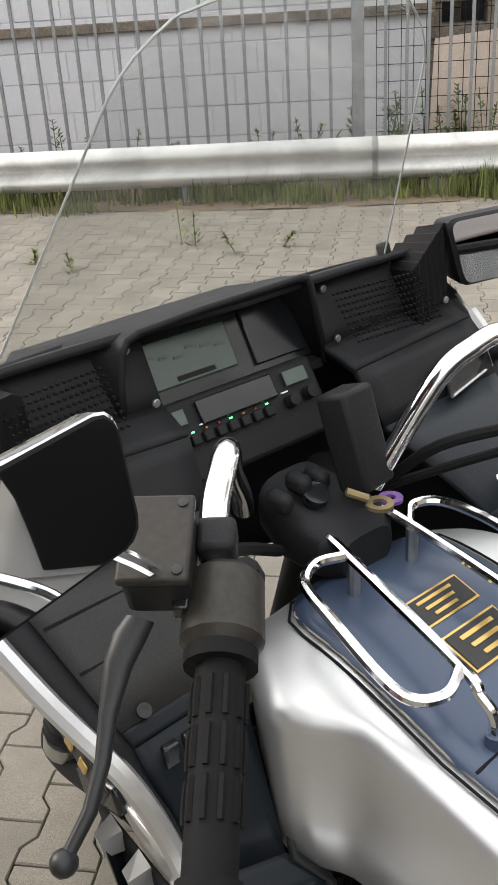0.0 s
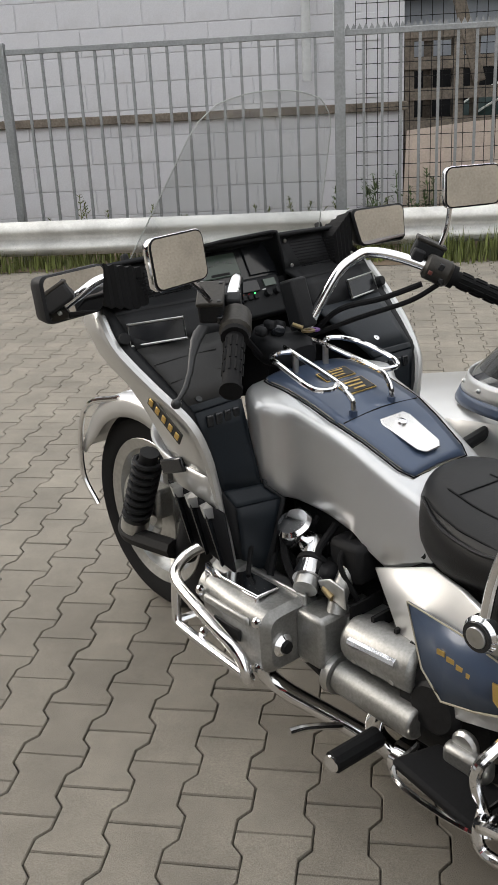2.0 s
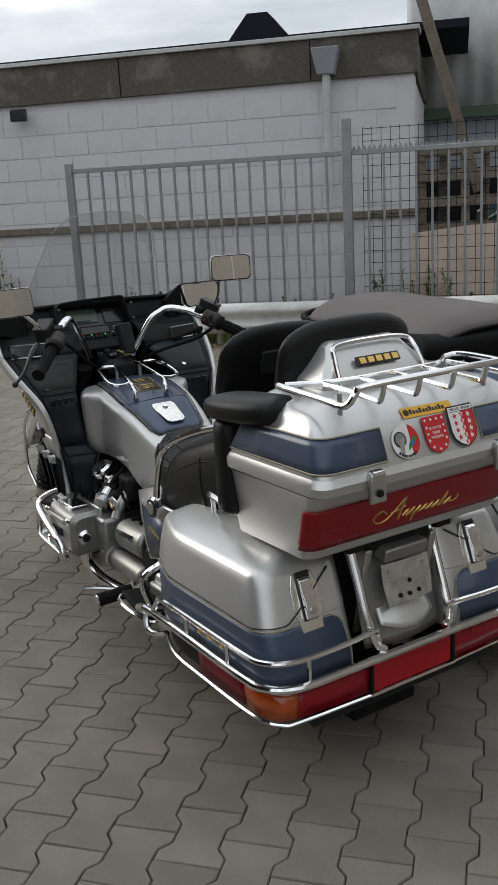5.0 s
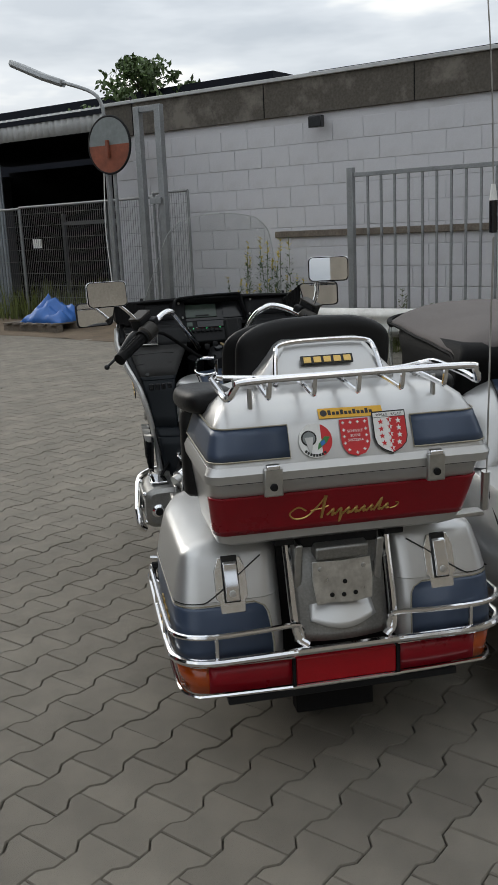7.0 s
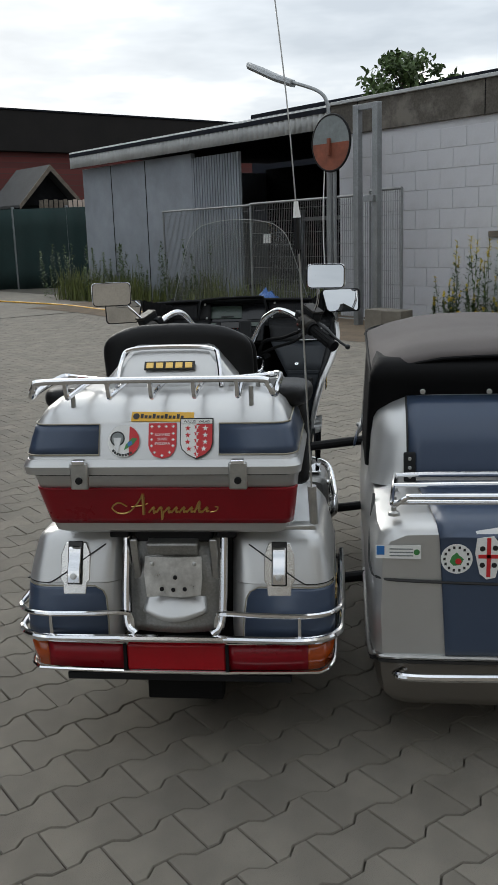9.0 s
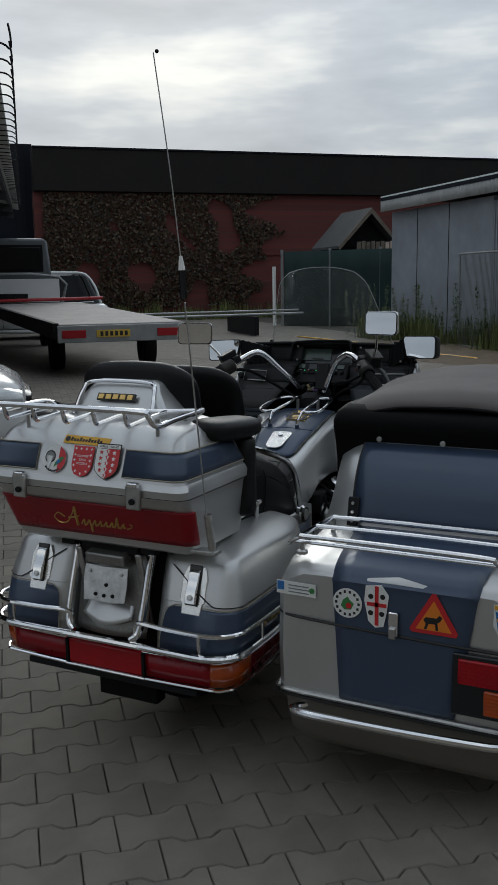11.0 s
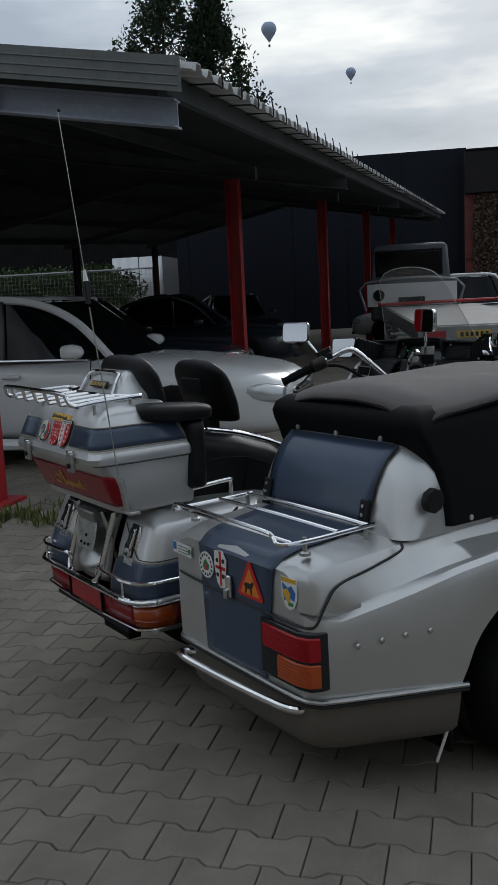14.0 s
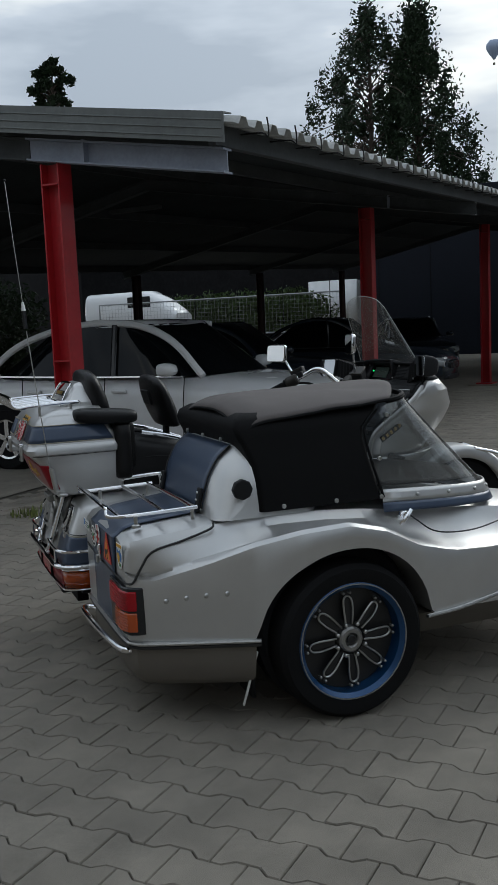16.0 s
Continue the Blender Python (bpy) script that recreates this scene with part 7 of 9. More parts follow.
def saddlebag(s):
    def rr(x0, x1, y0, y1, z, r):
        a, b = sorted((s * x0, s * x1))
        pts = rrect(a, b, y0, y1, z, r, 6)
        out = []
        for p, q in zip(pts, pts[1:] + pts[:1]):
            out.append(p)
            if abs(p[1] - q[1]) > 0.2:
                cuts = [-0.48, -0.44, -0.40, -0.37]
                out += [(p[0], y, z) for y in (cuts if p[1] < q[1] else cuts[::-1])]
        return [(taper(x, y), y, z_) for x, y, z_ in out]

    def taper(x, y):
        """The bag narrows towards its front."""
        return x * (1 - 0.20 * max(0.0, (y + 0.46) / 0.23) ** 1.4)
    case = [(0.372, 0.428, -0.915, -0.245), (0.42, 0.430, -0.913, -0.235), (0.518, 0.428, -0.882, -0.23)]
    base = part("saddlebag", loft([rr(0.15, xo, yr, yf, z, 0.060) for z, xo, yr, yf in case]), SILVER, bike, "silver and blue hard saddlebag")
    hood = [(0.520, 0.430, -0.884, -0.228, 0.060), (0.56, 0.422, -0.868, -0.236, 0.056), (0.60, 0.411, -0.850, -0.252, 0.050), (0.622, 0.404, -0.840, -0.264, 0.046), (0.632, 0.396, -0.833, -0.273, 0.043), (0.639, 0.382, -0.823, -0.285, 0.040), (0.650, 0.345, -0.808, -0.305, 0.036), (0.664, 0.29, -0.788, -0.335, 0.030), (0.676, 0.235, -0.765, -0.37, 0.02)]
    part("lid", loft([rr(0.15, xo, yr, yf, z, r_) for z, xo, yr, yf, r_ in hood]), SILVER, base, "silver saddlebag lid", angle=45)

    def around(z, out, x_in):
        """The case's outer side and its back at a height, from the front to x_in."""
        xo, yr, yf = bands(case, z)
        pts = rr(0.0, xo + out, yr - out, yf, z, 0.060 + out)
        half_ = sorted((p for p in pts if s * p[0] > 0.25 and p[1] < yf - 0.1), key=lambda p: (-p[1], s * p[0] * 0.001))
        return [(taper(s * xo, yf - 0.062) + s * out, yf - 0.062, z)] + half_ + [(s * x_in, yr - out, z)]
    zs = ((0.384, 0.190), (0.41, 0.190), (0.45, 0.193), (0.485, 0.198), (0.500, 0.207), (0.508, 0.224))
    bp = part("blue_panel", loft([around(z, 0.002, xi) for z, xi in zs], cap=False, closed=False), BLUE, base, "dark blue wrap-around panel", solid=0.003)
    part("pinstripe", tube(around(0.512, 0.003, 0.228) + [around(z, 0.003, xi - 0.004)[-1] for z, xi in zs[::-1]], 0.0017, n=5, smooth=1), PINSTRIPE, bp, "thin cream pinstripe")
    part("lid_seam", tube(around(0.519, 0.0015, 0.36)[:-1] + [(s * 0.35, -0.886, 0.522), (s * 0.31, -0.878, 0.545), (s * 0.25, -0.862, 0.585), (s * 0.20, -0.846, 0.615)], 0.0020, n=5, smooth=2), DECAL_BLACK, base)
    part("lower_shell", loft([rr(0.20, 0.40, -0.90, -0.28, 0.285, 0.06), rr(0.195, 0.418, -0.91, -0.25, 0.31, 0.07), rr(0.19, 0.424, -0.912, -0.248, 0.371, 0.075)]), BLACK, base, "black saddlebag base")
    red_path = [(s * 0.426, -0.58), (s * 0.428, -0.70), (s * 0.427, -0.80)]
    part("side_reflector", strip(red_path, 0.298, 0.366, (0.012, 0), (-0.004, 0)), RED_DEEP, base, "deep red side reflector", solid=0.008)
    part("corner_lens", strip([(s * 0.427, -0.80), (s * 0.425, -0.86), (s * 0.40, -0.905), (s * 0.36, -0.919)], 0.298, 0.366, (0.012, 0.004), (-0.004, 0)), AMBER, base, "amber corner lens", solid=0.008)
    part("rear_lens", strip([(s * 0.36, -0.919), (s * 0.25, -0.926), (s * 0.14, -0.928)], 0.298, 0.366, (0, 0.004), (0, 0)), RED_DARK, base, "dark red rear lens", solid=0.008)
    for z in (0.292, 0.374):
        part("chrome_strip", tube([(s * 0.382, -0.31, z), (s * 0.408, -0.38, z), (s * 0.428, -0.46, z), (s * 0.432, -0.60, z), (s * 0.43, -0.84, z), (s * 0.40, -0.912, z), (s * 0.35, -0.925, z), (s * 0.14, -0.934, z)], 0.005, n=6), CHROME, base)
    lm = frame_at((s * 0.284, -0.866, 0.560), (1, 0, 0), (0, 0.36, 1))
    lt = part("latch_plate", prism([(-0.030, -0.075), (0.030, -0.075), (0.033, -0.045), (0.040, -0.038), (0.040, 0.030), (0.028, 0.062), (-0.028, 0.062), (-0.040, 0.030), (-0.040, -0.038), (-0.033, -0.045)], 0.005, lm), POLISHED, base, "polished saddlebag latch", bevel=0.002)
    part("latch_channel", boxed((0, 0.008, 0.006), (0.040, 0.115, 0.006), lm), GLOSS_BLACK, lt, bevel=0.002)
    part("latch_lever", loft([[(-0.017, y, z0), (0.017, y, z0), (0.017, y, z1), (-0.017, y, z1)] for y, z0, z1 in ((-0.046, 0.006, 0.020), (-0.01, 0.008, 0.022), (0.012, 0.008, 0.017), (0.045, 0.006, 0.016), (0.052, 0.004, 0.008))]), CHROME, lt, bevel=0.003, at=lm)
    part("latch_lock", lathe([(0, 0), (0.009, 0), (0.008, 0.006), (0, 0.007)], "z", 14), STEEL, lt, at=lm @ pose(0, -0.028, 0.019))
    sc = [(s * 0.4325, -0.60 - 0.022 * i) for i in range(7)]
    for i, (x, y) in enumerate(sc):
        part("emblem_bar", boxed((x + s * 0.002, y, 0.428 + 0.004 * math.sin(i * 2.1)), (0.003, 0.017, 0.012 if i else 0.024)), GOLD, base, "gold emblem")
    # rails
    g = part("bag_rail", tube([(s * 0.20, -0.20, 0.30), (s * 0.34, -0.195, 0.31), (s * 0.41, -0.215, 0.335), (s * 0.44, -0.27, 0.375), (s * 0.448, -0.40, 0.392), (s * 0.450, -0.80, 0.392), (s * 0.435, -0.90, 0.392), (s * 0.37, -0.945, 0.392), (s * 0.25, -0.95, 0.392), (s * 0.135, -0.952, 0.394)], 0.0105, n=10), CHROME, bike, "chrome saddlebag guard rail")
    part("upper_rail", tube([(s * 0.447, -0.36, 0.39), (s * 0.448, -0.40, 0.435), (s * 0.450, -0.45, 0.452), (s * 0.450, -0.80, 0.455), (s * 0.437, -0.895, 0.455), (s * 0.37, -0.938, 0.455), (s * 0.24, -0.943, 0.457), (s * 0.14, -0.94, 0.46), (s * 0.118, -0.935, 0.445), (s * 0.115, -0.94, 0.40)], 0.007, n=8), CHROME, g)
    for x, y in ((0.449, -0.56), (0.45, -0.76), (0.34, -0.944)):
        part("rail_strut", tube([(s * x, y, 0.392), (s * x, y, 0.453)], 0.0055, smooth=0, n=8), CHROME, g)
    part("front_hoop", tube([(s * 0.36, -0.20, 0.30), (s * 0.385, -0.185, 0.40), (s * 0.35, -0.20, 0.445), (s * 0.28, -0.21, 0.46)], 0.0105, n=10), CHROME, g)
    part("front_hoop_low", tube([(s * 0.375, -0.195, 0.33), (s * 0.388, -0.197, 0.290), (s * 0.390, -0.215, 0.266), (s * 0.389, -0.26, 0.270), (s * 0.384, -0.315, 0.290)], 0.0105, n=10), CHROME, g)


saddlebag(-0.957)
saddlebag(0.957)


def tail():
    part("centre_reflector", boxed((0, -0.925, 0.332), (0.262, 0.02, 0.072)), RED_LENS, bike, "bright red centre reflector", bevel=0.005)
    part("rear_bar", tube([(-0.14, -0.952, 0.394), (0.14, -0.952, 0.394)], 0.0105, smooth=0), CHROME, bike, "chrome rear bar")
    part("rear_bar_low", tube([(-0.14, -0.936, 0.292), (0.14, -0.936, 0.292)], 0.005, smooth=0), CHROME, bike)
    for s in (-1, 1):
        part("joint_gap", boxed((s * 0.135, -0.934, 0.332), (0.008, 0.01, 0.076)), BLACK_AND_SHADE, bike)
        part("tail_tube", tube([(s * 0.125, -0.76, 0.69), (s * 0.128, -0.845, 0.665), (s * 0.128, -0.875, 0.60), (s * 0.125, -0.93, 0.44), (s * 0.10, -0.945, 0.405)], 0.0105, n=10), CHROME, bike, "chrome trunk support tube")
        part("tail_panel", boxed((0, 0, 0), (0.020, 0.010, 0.24), pose(s * 0.104, -0.868, 0.53, 14, 0, 0)), STEEL, bike, bevel=0.004)
        part("exhaust_muffler", tube([(s * 0.20, 0.12, 0.165), (s * 0.205, -0.10, 0.175), (s * 0.235, -0.45, 0.235), (s * 0.26, -0.80, 0.262)], 0.042, n=16), CHROME, bike, "chrome exhaust muffler")
        part("exhaust_tip", tube([(s * 0.26, -0.80, 0.262), (s * 0.261, -0.83, 0.264)], 0.03, smooth=0, n=16), DARK, bike)
    part("tail_well", grid(lambda k, q: Vector(((2 * q - 1) * 0.122, -0.895 + 0.055 * k - 0.02 * math.sin(math.pi * q) + 0.05 * max(0, k - 0.6), 0.395 + 0.25 * k)), 12, 12), ALLOY, bike, "grey inner mudguard", solid=0.006)
    part("well_step", grid(lambda k, q: Vector(((2 * q - 1) * (0.085 - 0.01 * k), -0.912 + 0.045 * k - 0.022 * math.sin(math.pi * q), 0.452 + 0.055 * k - 0.020 * math.sin(math.pi * q) * (1 - k))), 6, 14), SILVER, bike, "silver curved plate under the plate holder", solid=0.006)
    pm = frame_at((0, -0.915, 0.548), (1, 0, 0), (0, 0.22, 1))
    p = part("plate_holder", prism([(-0.07, -0.052), (-0.03, -0.048), (0.02, -0.052), (0.072, -0.046), (0.076, 0.0), (0.074, 0.055), (0.0, 0.052), (-0.074, 0.055), (-0.077, 0.01)], 0.003, pm), PLATE_STEEL, bike, "bare dented metal plate holder", bevel=0.001)
    for x, y in ((-0.055, 0.035), (0.055, 0.035), (-0.03, -0.03), (0.0, -0.032), (0.03, -0.03), (0.005, 0.0)):
        part("bolt", lathe([(0, 0), (0.006, 0), (0.005, 0.004), (0, 0.005)], "z", 10), STEEL if abs(x) > 0.04 else DARK, p, at=pm @ pose(x, y, 0.003))
    part("plate_lamp", boxed((0, 0, 0), (0.135, 0.045, 0.034), pose(0, -0.895, 0.628, 12, 0, 0)), ALLOY, bike, "grey plate lamp cover", bevel=0.006)
    part("lamp_housing", boxed((0, -0.86, 0.655), (0.20, 0.06, 0.04)), DARK, bike, bevel=0.006)
    part("wheel_well", boxed((0, -0.74, 0.50), (0.29, 0.16, 0.32)), DARK, bike)
    part("mud_flap", boxed((0, -0.80, 0.225), (0.21, 0.05, 0.14)), RUBBER, bike, "black rubber mud flap", bevel=0.004)
    part("under_tray", boxed((0, -0.86, 0.268), (0.60, 0.12, 0.02)), BLACK, bike, bevel=0.004)


tail()


def trunk():
    def R(w, y0, y1, z, r=0.036):
        return rrect(-w, w, y0, y1, z, r, 7)
    low = [(0.668, 0.285, -0.905), (0.678, 0.304, -0.922), (0.72, 0.311, -0.938), (0.80, 0.3215, -0.972), (0.838, 0.3265, -0.992), (0.846, 0.330, -1.0)]
    upper = [(0.888, 0.331, -1.020), (0.93, 0.3215, -1.0050), (0.97, 0.310, -0.988), (1.0, 0.295, -0.962), (1.02, 0.270, -0.925)]
    t = part("trunk", loft([R(w, y, -0.625, z, 0.03) for z, w, y in low]), SILVER, bike, "silver hard luggage trunk", angle=28)
    part("lip", loft([R(0.330, -1.003, -0.635, 0.846), R(0.339, -1.025, -0.636, 0.852), R(0.341, -1.03, -0.636, 0.872), R(0.333, -1.022, -0.638, 0.888)]), SILVER, t, "silver trunk lip")
    part("seam", loft([R(0.3305, -1.004, -0.634, 0.8445), R(0.3305, -1.004, -0.634, 0.8475)], cap=False), DECAL_BLACK, t)
    part("lid", loft([R(w, y, -0.64 - 0.4 * (z - 0.888), z) for z, w, y in upper] + [R(0.21, -0.88, -0.69, 1.032), R(0.10, -0.82, -0.72, 1.036)]), SILVER, t, "silver trunk lid", angle=45)

    def wrap(levels, z, out, r=0.036):
        """The back half of the case's outline at a height, pushed out a little."""
        w, y = bands(levels, z)
        return rrect(-w - out, w + out, y - out, -0.6, z, r + out, 9)[18:]
    part("red_band", loft([wrap(low, z, 0.0035, 0.03) for z in (0.703, 0.72, 0.76, 0.80, 0.806)], cap=False, closed=False), RED_DARK, t, "dark red reflector band", solid=0.005)
    # gold script drawn as plain strokes
    def ink(x, z):
        return (x, bands(low, z)[1] - 0.0075, z)
    pen = [ink(-0.118 + 0.02 * math.cos(q) - 0.012 * k, 0.748 + 0.016 * math.sin(q)) for k, q in ((0, 0.3), (0, 1.6), (0, 3.1), (0, 4.4), (-0.6, 5.4))]
    part("script_stroke", tube(pen + [ink(-0.075, 0.758), ink(-0.054, 0.788)], 0.0022, n=5), GOLD, t, "gold script lettering shape")
    part("script_stroke", tube([ink(-0.054, 0.790), ink(-0.057, 0.76), ink(-0.060, 0.730)], 0.0042, n=5), GOLD, t)
    part("script_stroke", tube([ink(-0.088, 0.752), ink(-0.06, 0.756), ink(-0.045, 0.762)], 0.0018, n=5), GOLD, t)
    for i, (h, w) in enumerate(((0.018, 1), (0.019, 1), (0.019, 1), (0.018, 1), (0.018, 1), (0.019, 1), (0.040, 1), (0.018, 1))):
        x, k = -0.040 + 0.0192 * i, 0.35
        low_z = 0.733 + 0.0008 * i - (0.02 if i == 1 else 0)
        pts = [ink(x - 0.006, 0.735), ink(x + 0.004 + h * k * 0.5, 0.733 + h * 0.9), ink(x + 0.006, low_z), ink(x + 0.013, 0.736 + 0.004)]
        part("script_stroke", tube(pts, 0.0026, n=5), GOLD, t)
        part("script_stroke", tube([ink(x + 0.002, 0.745), ink(x + 0.008, 0.752), ink(x + 0.011, 0.746)], 0.0015, n=4), GOLD, t)
    part("script_stroke", tube([ink(0.110, 0.736), ink(0.124, 0.740), ink(0.130, 0.750), ink(0.122, 0.752)], 0.0016, n=5), GOLD, t)
    for s in (-1, 1):
        def blue(z, out):
            ring = wrap(upper, z, out)[9:] if s > 0 else wrap(upper, z, out)[:9][::-1]
            y = ring[0][1]
            return [(s * 0.146, y, z)] + [(x, yy, z) for x, yy, _ in ring] + [(ring[-1][0], -0.80, z), (ring[-1][0], -0.668 - 0.55 * (z - 0.90), z)]
        zs = (0.901, 0.918, 0.935, 0.952, 0.969)
        bp = part("blue_panel", loft([blue(z, 0.0025) for z in zs], cap=False, closed=False), BLUE, t, "blue wrap-around lid panel", solid=0.003)
        part("pinstripe", tube(blue(0.900, 0.004) + blue(0.970, 0.004)[::-1], 0.0022, closed=True, n=5, smooth=1), PINSTRIPE, bp, "thin cream pinstripe")
        part("latch", boxed((0, 0, 0), (0.044, 0.014, 0.066), pose(s * 0.192, -1.036, 0.852)), STEEL, t, "steel trunk latch", bevel=0.004)
        part("latch_lock", lathe([(0, 0), (0.009, 0), (0.008, -0.005), (0, -0.006)], "y", 14, (s * 0.192, -1.044, 0.842)), DARK, t)
        part("latch_hook", boxed((s * 0.192, -1.035, 0.886), (0.032, 0.02, 0.012)), CHROME, t, bevel=0.003)
        part("trunk_bracket", boxed((s * 0.14, -0.84, 0.66), (0.05, 0.12, 0.02)), DARK, t, bevel=0.004)
    # backrest cover
    bc = part("backrest_cover", loft([[(x * k, y, z) for x, k in ((-0.17, 1), (-0.15, 1), (0.15, 1), (0.17, 1))] + [(0.165, -0.69, z), (-0.165, -0.69, z)] for y, z, q in ((-0.845, 1.02, 1), (-0.835, 1.05, 1))] + [[(-0.125, -0.80, 1.10), (-0.10, -0.80, 1.10), (0.10, -0.80, 1.10), (0.125, -0.80, 1.10), (0.13, -0.70, 1.10), (-0.13, -0.70, 1.10)], [(-0.105, -0.772, 1.13), (-0.09, -0.772, 1.132), (0.09, -0.772, 1.132), (0.105, -0.772, 1.13), (0.11, -0.71, 1.132), (-0.11, -0.71, 1.132)]]), SILVER, bike, "silver backrest cover", bevel=0.018)
    part("cover_rim", tube([(-0.135, -0.85, 1.035), (-0.125, -0.815, 1.10), (-0.105, -0.795, 1.125), (0, -0.79, 1.130), (0.105, -0.795, 1.125), (0.125, -0.815, 1.10), (0.135, -0.85, 1.035)], 0.006, n=8), CHROME, bc)
    eb = part("emblem_plate", boxed((0, 0, 0), (0.13, 0.006, 0.022), pose(0, -0.822, 1.086, -35, 0, 0)), DECAL_BLACK, bc, "black and gold emblem")
    for i in range(5):
        part("emblem_bar", boxed((0, 0, 0), (0.018, 0.008, 0.015), pose(-0.05 + 0.025 * i, -0.824, 1.086, -35, 0, 0)), GOLD, eb)
    # luggage rack
    r = part("luggage_rack", tube([(-0.255, -0.79, 1.054), (-0.285, -0.82, 1.060), (-0.292, -0.98, 1.054), (-0.290, -1.040, 1.048), (-0.284, -1.062, 1.056), (-0.272, -1.070, 1.076), (-0.245, -1.072, 1.087), (0, -1.074, 1.089), (0.245, -1.072, 1.087), (0.270, -1.070, 1.076), (0.280, -1.062, 1.056), (0.285, -1.040, 1.048), (0.285, -0.98, 1.054), (0.282, -0.82, 1.060), (0.25, -0.79, 1.054)], 0.0078, n=10), CHROME, bike, "chrome luggage rack on the trunk lid")
    for x in (-0.20, -0.10, 0.0, 0.10, 0.20):
        part("rack_bar", tube([(x, -1.073, 1.087), (x, -1.066, 1.060), (x, -1.058, 1.047), (x, -1.040, 1.047), (x * 0.98, -0.96, 1.053), (x * 0.95, -0.86, 1.057)], 0.0062, n=8), CHROME, r)
    part("rack_rail", tube([(-0.255, -0.79, 1.054), (-0.15, -0.86, 1.057), (0, -0.866, 1.057), (0.15, -0.86, 1.057), (0.25, -0.79, 1.054)], 0.0065, n=8), CHROME, r)
    for x, y in ((-0.22, -0.95), (0.22, -0.95), (-0.23, -0.82), (0.225, -0.82)):
        part("rack_foot", tube([(x, y, 1.0), (x, y, 1.052)], 0.006, smooth=0, n=10), STEEL, r)
    # decals on the sloping back of the lid
    def dec(x, z, out=0.0035):
        return frame_at((x, bands(upper, z)[1] - out, z), (1, 0, 0), (0, 0.40, 1))

    def disc_pts(r, n=28):
        return [(r * math.cos(6.2832 * i / n), r * math.sin(6.2832 * i / n)) for i in range(n)]
    strip_m = frame_at((0.007, bands(upper, 0.984)[1] - 0.003, 0.984), (1, 0, -0.02), (0, 0.85, 1))
    yl = part("decal", boxed((0, 0, 0), (0.152, 0.026, 0.0015), strip_m), YELLOW, t, "yellow sticker strip with dark marks")
    part("decal_dot", prism(disc_pts(0.008), 0.001, strip_m @ pose(-0.064, 0, 0.0008)), DECAL_BLACK, yl)
    for i in range(11):
        part("decal_bar", boxed((-0.05 + 0.0098 * i, -0.001 if i % 3 else 0.001, 0.001), (0.007, 0.008 if i % 3 else 0.012, 0.0012), strip_m), DECAL_BLACK, yl)
    d1 = part("decal", prism(disc_pts(0.039), 0.0015, dec(-0.085, 0.931)), WHITE, t, "round white sticker with a red edge and an emblem")
    m1 = dec(-0.085, 0.931) @ pose(0, 0, 0.0015)
    part("decal_field", prism([(0.014, 0.036)] + [(0.039 * math.cos(q), 0.039 * math.sin(q)) for q in [1.1 - 0.26 * i for i in range(10)]] + [(0.014, -0.036)], 0.0008, m1), RED, d1)
    part("decal_field", prism(disc_pts(0.018, 20), 0.0008, m1 @ pose(-0.015, 0.006, 0)), DECAL_BLACK, d1)
    part("decal_field", prism(disc_pts(0.0145, 20), 0.0008, m1 @ pose(-0.015, 0.006, 0.0008)), SIGN_TOP, d1)
    part("decal_field", prism([(-0.025, 0.008), (-0.005, 0.008), (-0.012, -0.028), (-0.017, -0.028)], 0.0008, m1 @ pose(0, 0, 0.0016)), STEEL, d1)
    part("decal_field", prism([(0.002, -0.022), (0.024, -0.008), (0.034, 0.006), (0.022, 0.008), (0.006, -0.008)], 0.0008, m1 @ pose(0, 0, 0.0009)), GREEN_LEAF, d1)
    part("decal_field", prism([(0.012, -0.014), (0.022, -0.008), (0.020, 0.0), (0.010, -0.004)], 0.0008, m1 @ pose(0, 0, 0.0018)), DECAL_BLUE, d1)
    for i in range(8):
        q = 3.9 + 0.2 * i
        part("decal_bar", boxed((0, 0, 0), (0.005, 0.006, 0.001), m1 @ pose(0.034 * math.cos(q), 0.034 * math.sin(q), 0.0006, 0, 0, math.degrees(q) + 90)), DECAL_BLACK, d1)
    shield = [(-0.034, 0.043), (0.034, 0.043), (0.034, -0.010), (0.030, -0.024), (0.020, -0.037), (0.0, -0.043), (-0.020, -0.037), (-0.030, -0.024), (-0.034, -0.010)]
    d2 = part("decal", prism(shield, 0.0015, dec(0.0095, 0.931)), RED, t, "red shield sticker with white crosses and writing")
    m2 = dec(0.0095, 0.931) @ pose(0, 0, 0.0015)
    for cx, cy in [(-0.026 + 0.0173 * i, 0.035) for i in range(4)] + [(sx * 0.026, 0.018 - 0.015 * i) for i in range(3) for sx in (-1, 1)] + [(-0.018, -0.028), (0.018, -0.028), (0, -0.035)]:
        bmc = bmesh.new()
        box(bmc, (0, 0, 0), (0.007, 0.0023, 0.001), m2 @ pose(cx, cy, 0.0003))
        box(bmc, (0, 0, 0), (0.0023, 0.007, 0.0012), m2 @ pose(cx, cy, 0.0003))
        part("decal_cross", bmc, WHITE, d2)
    for i, word in enumerate(("SCHWEIZ", "SUISSE", "SVIZZERA")):
        lettering(word, 0.0085, m2 @ pose(0, 0.012 - 0.0105 * i, 0.0004), WHITE, d2)
    big = [(x * 1.18, y * 1.14) for x, y in shield[:4]] + [(0.022, -0.040), (0.0, -0.0505), (-0.022, -0.040)] + [(x * 1.18, y * 1.14) for x, y in shield[7:]]
    dm = dec(0.0925, 0.937, 0.0065)
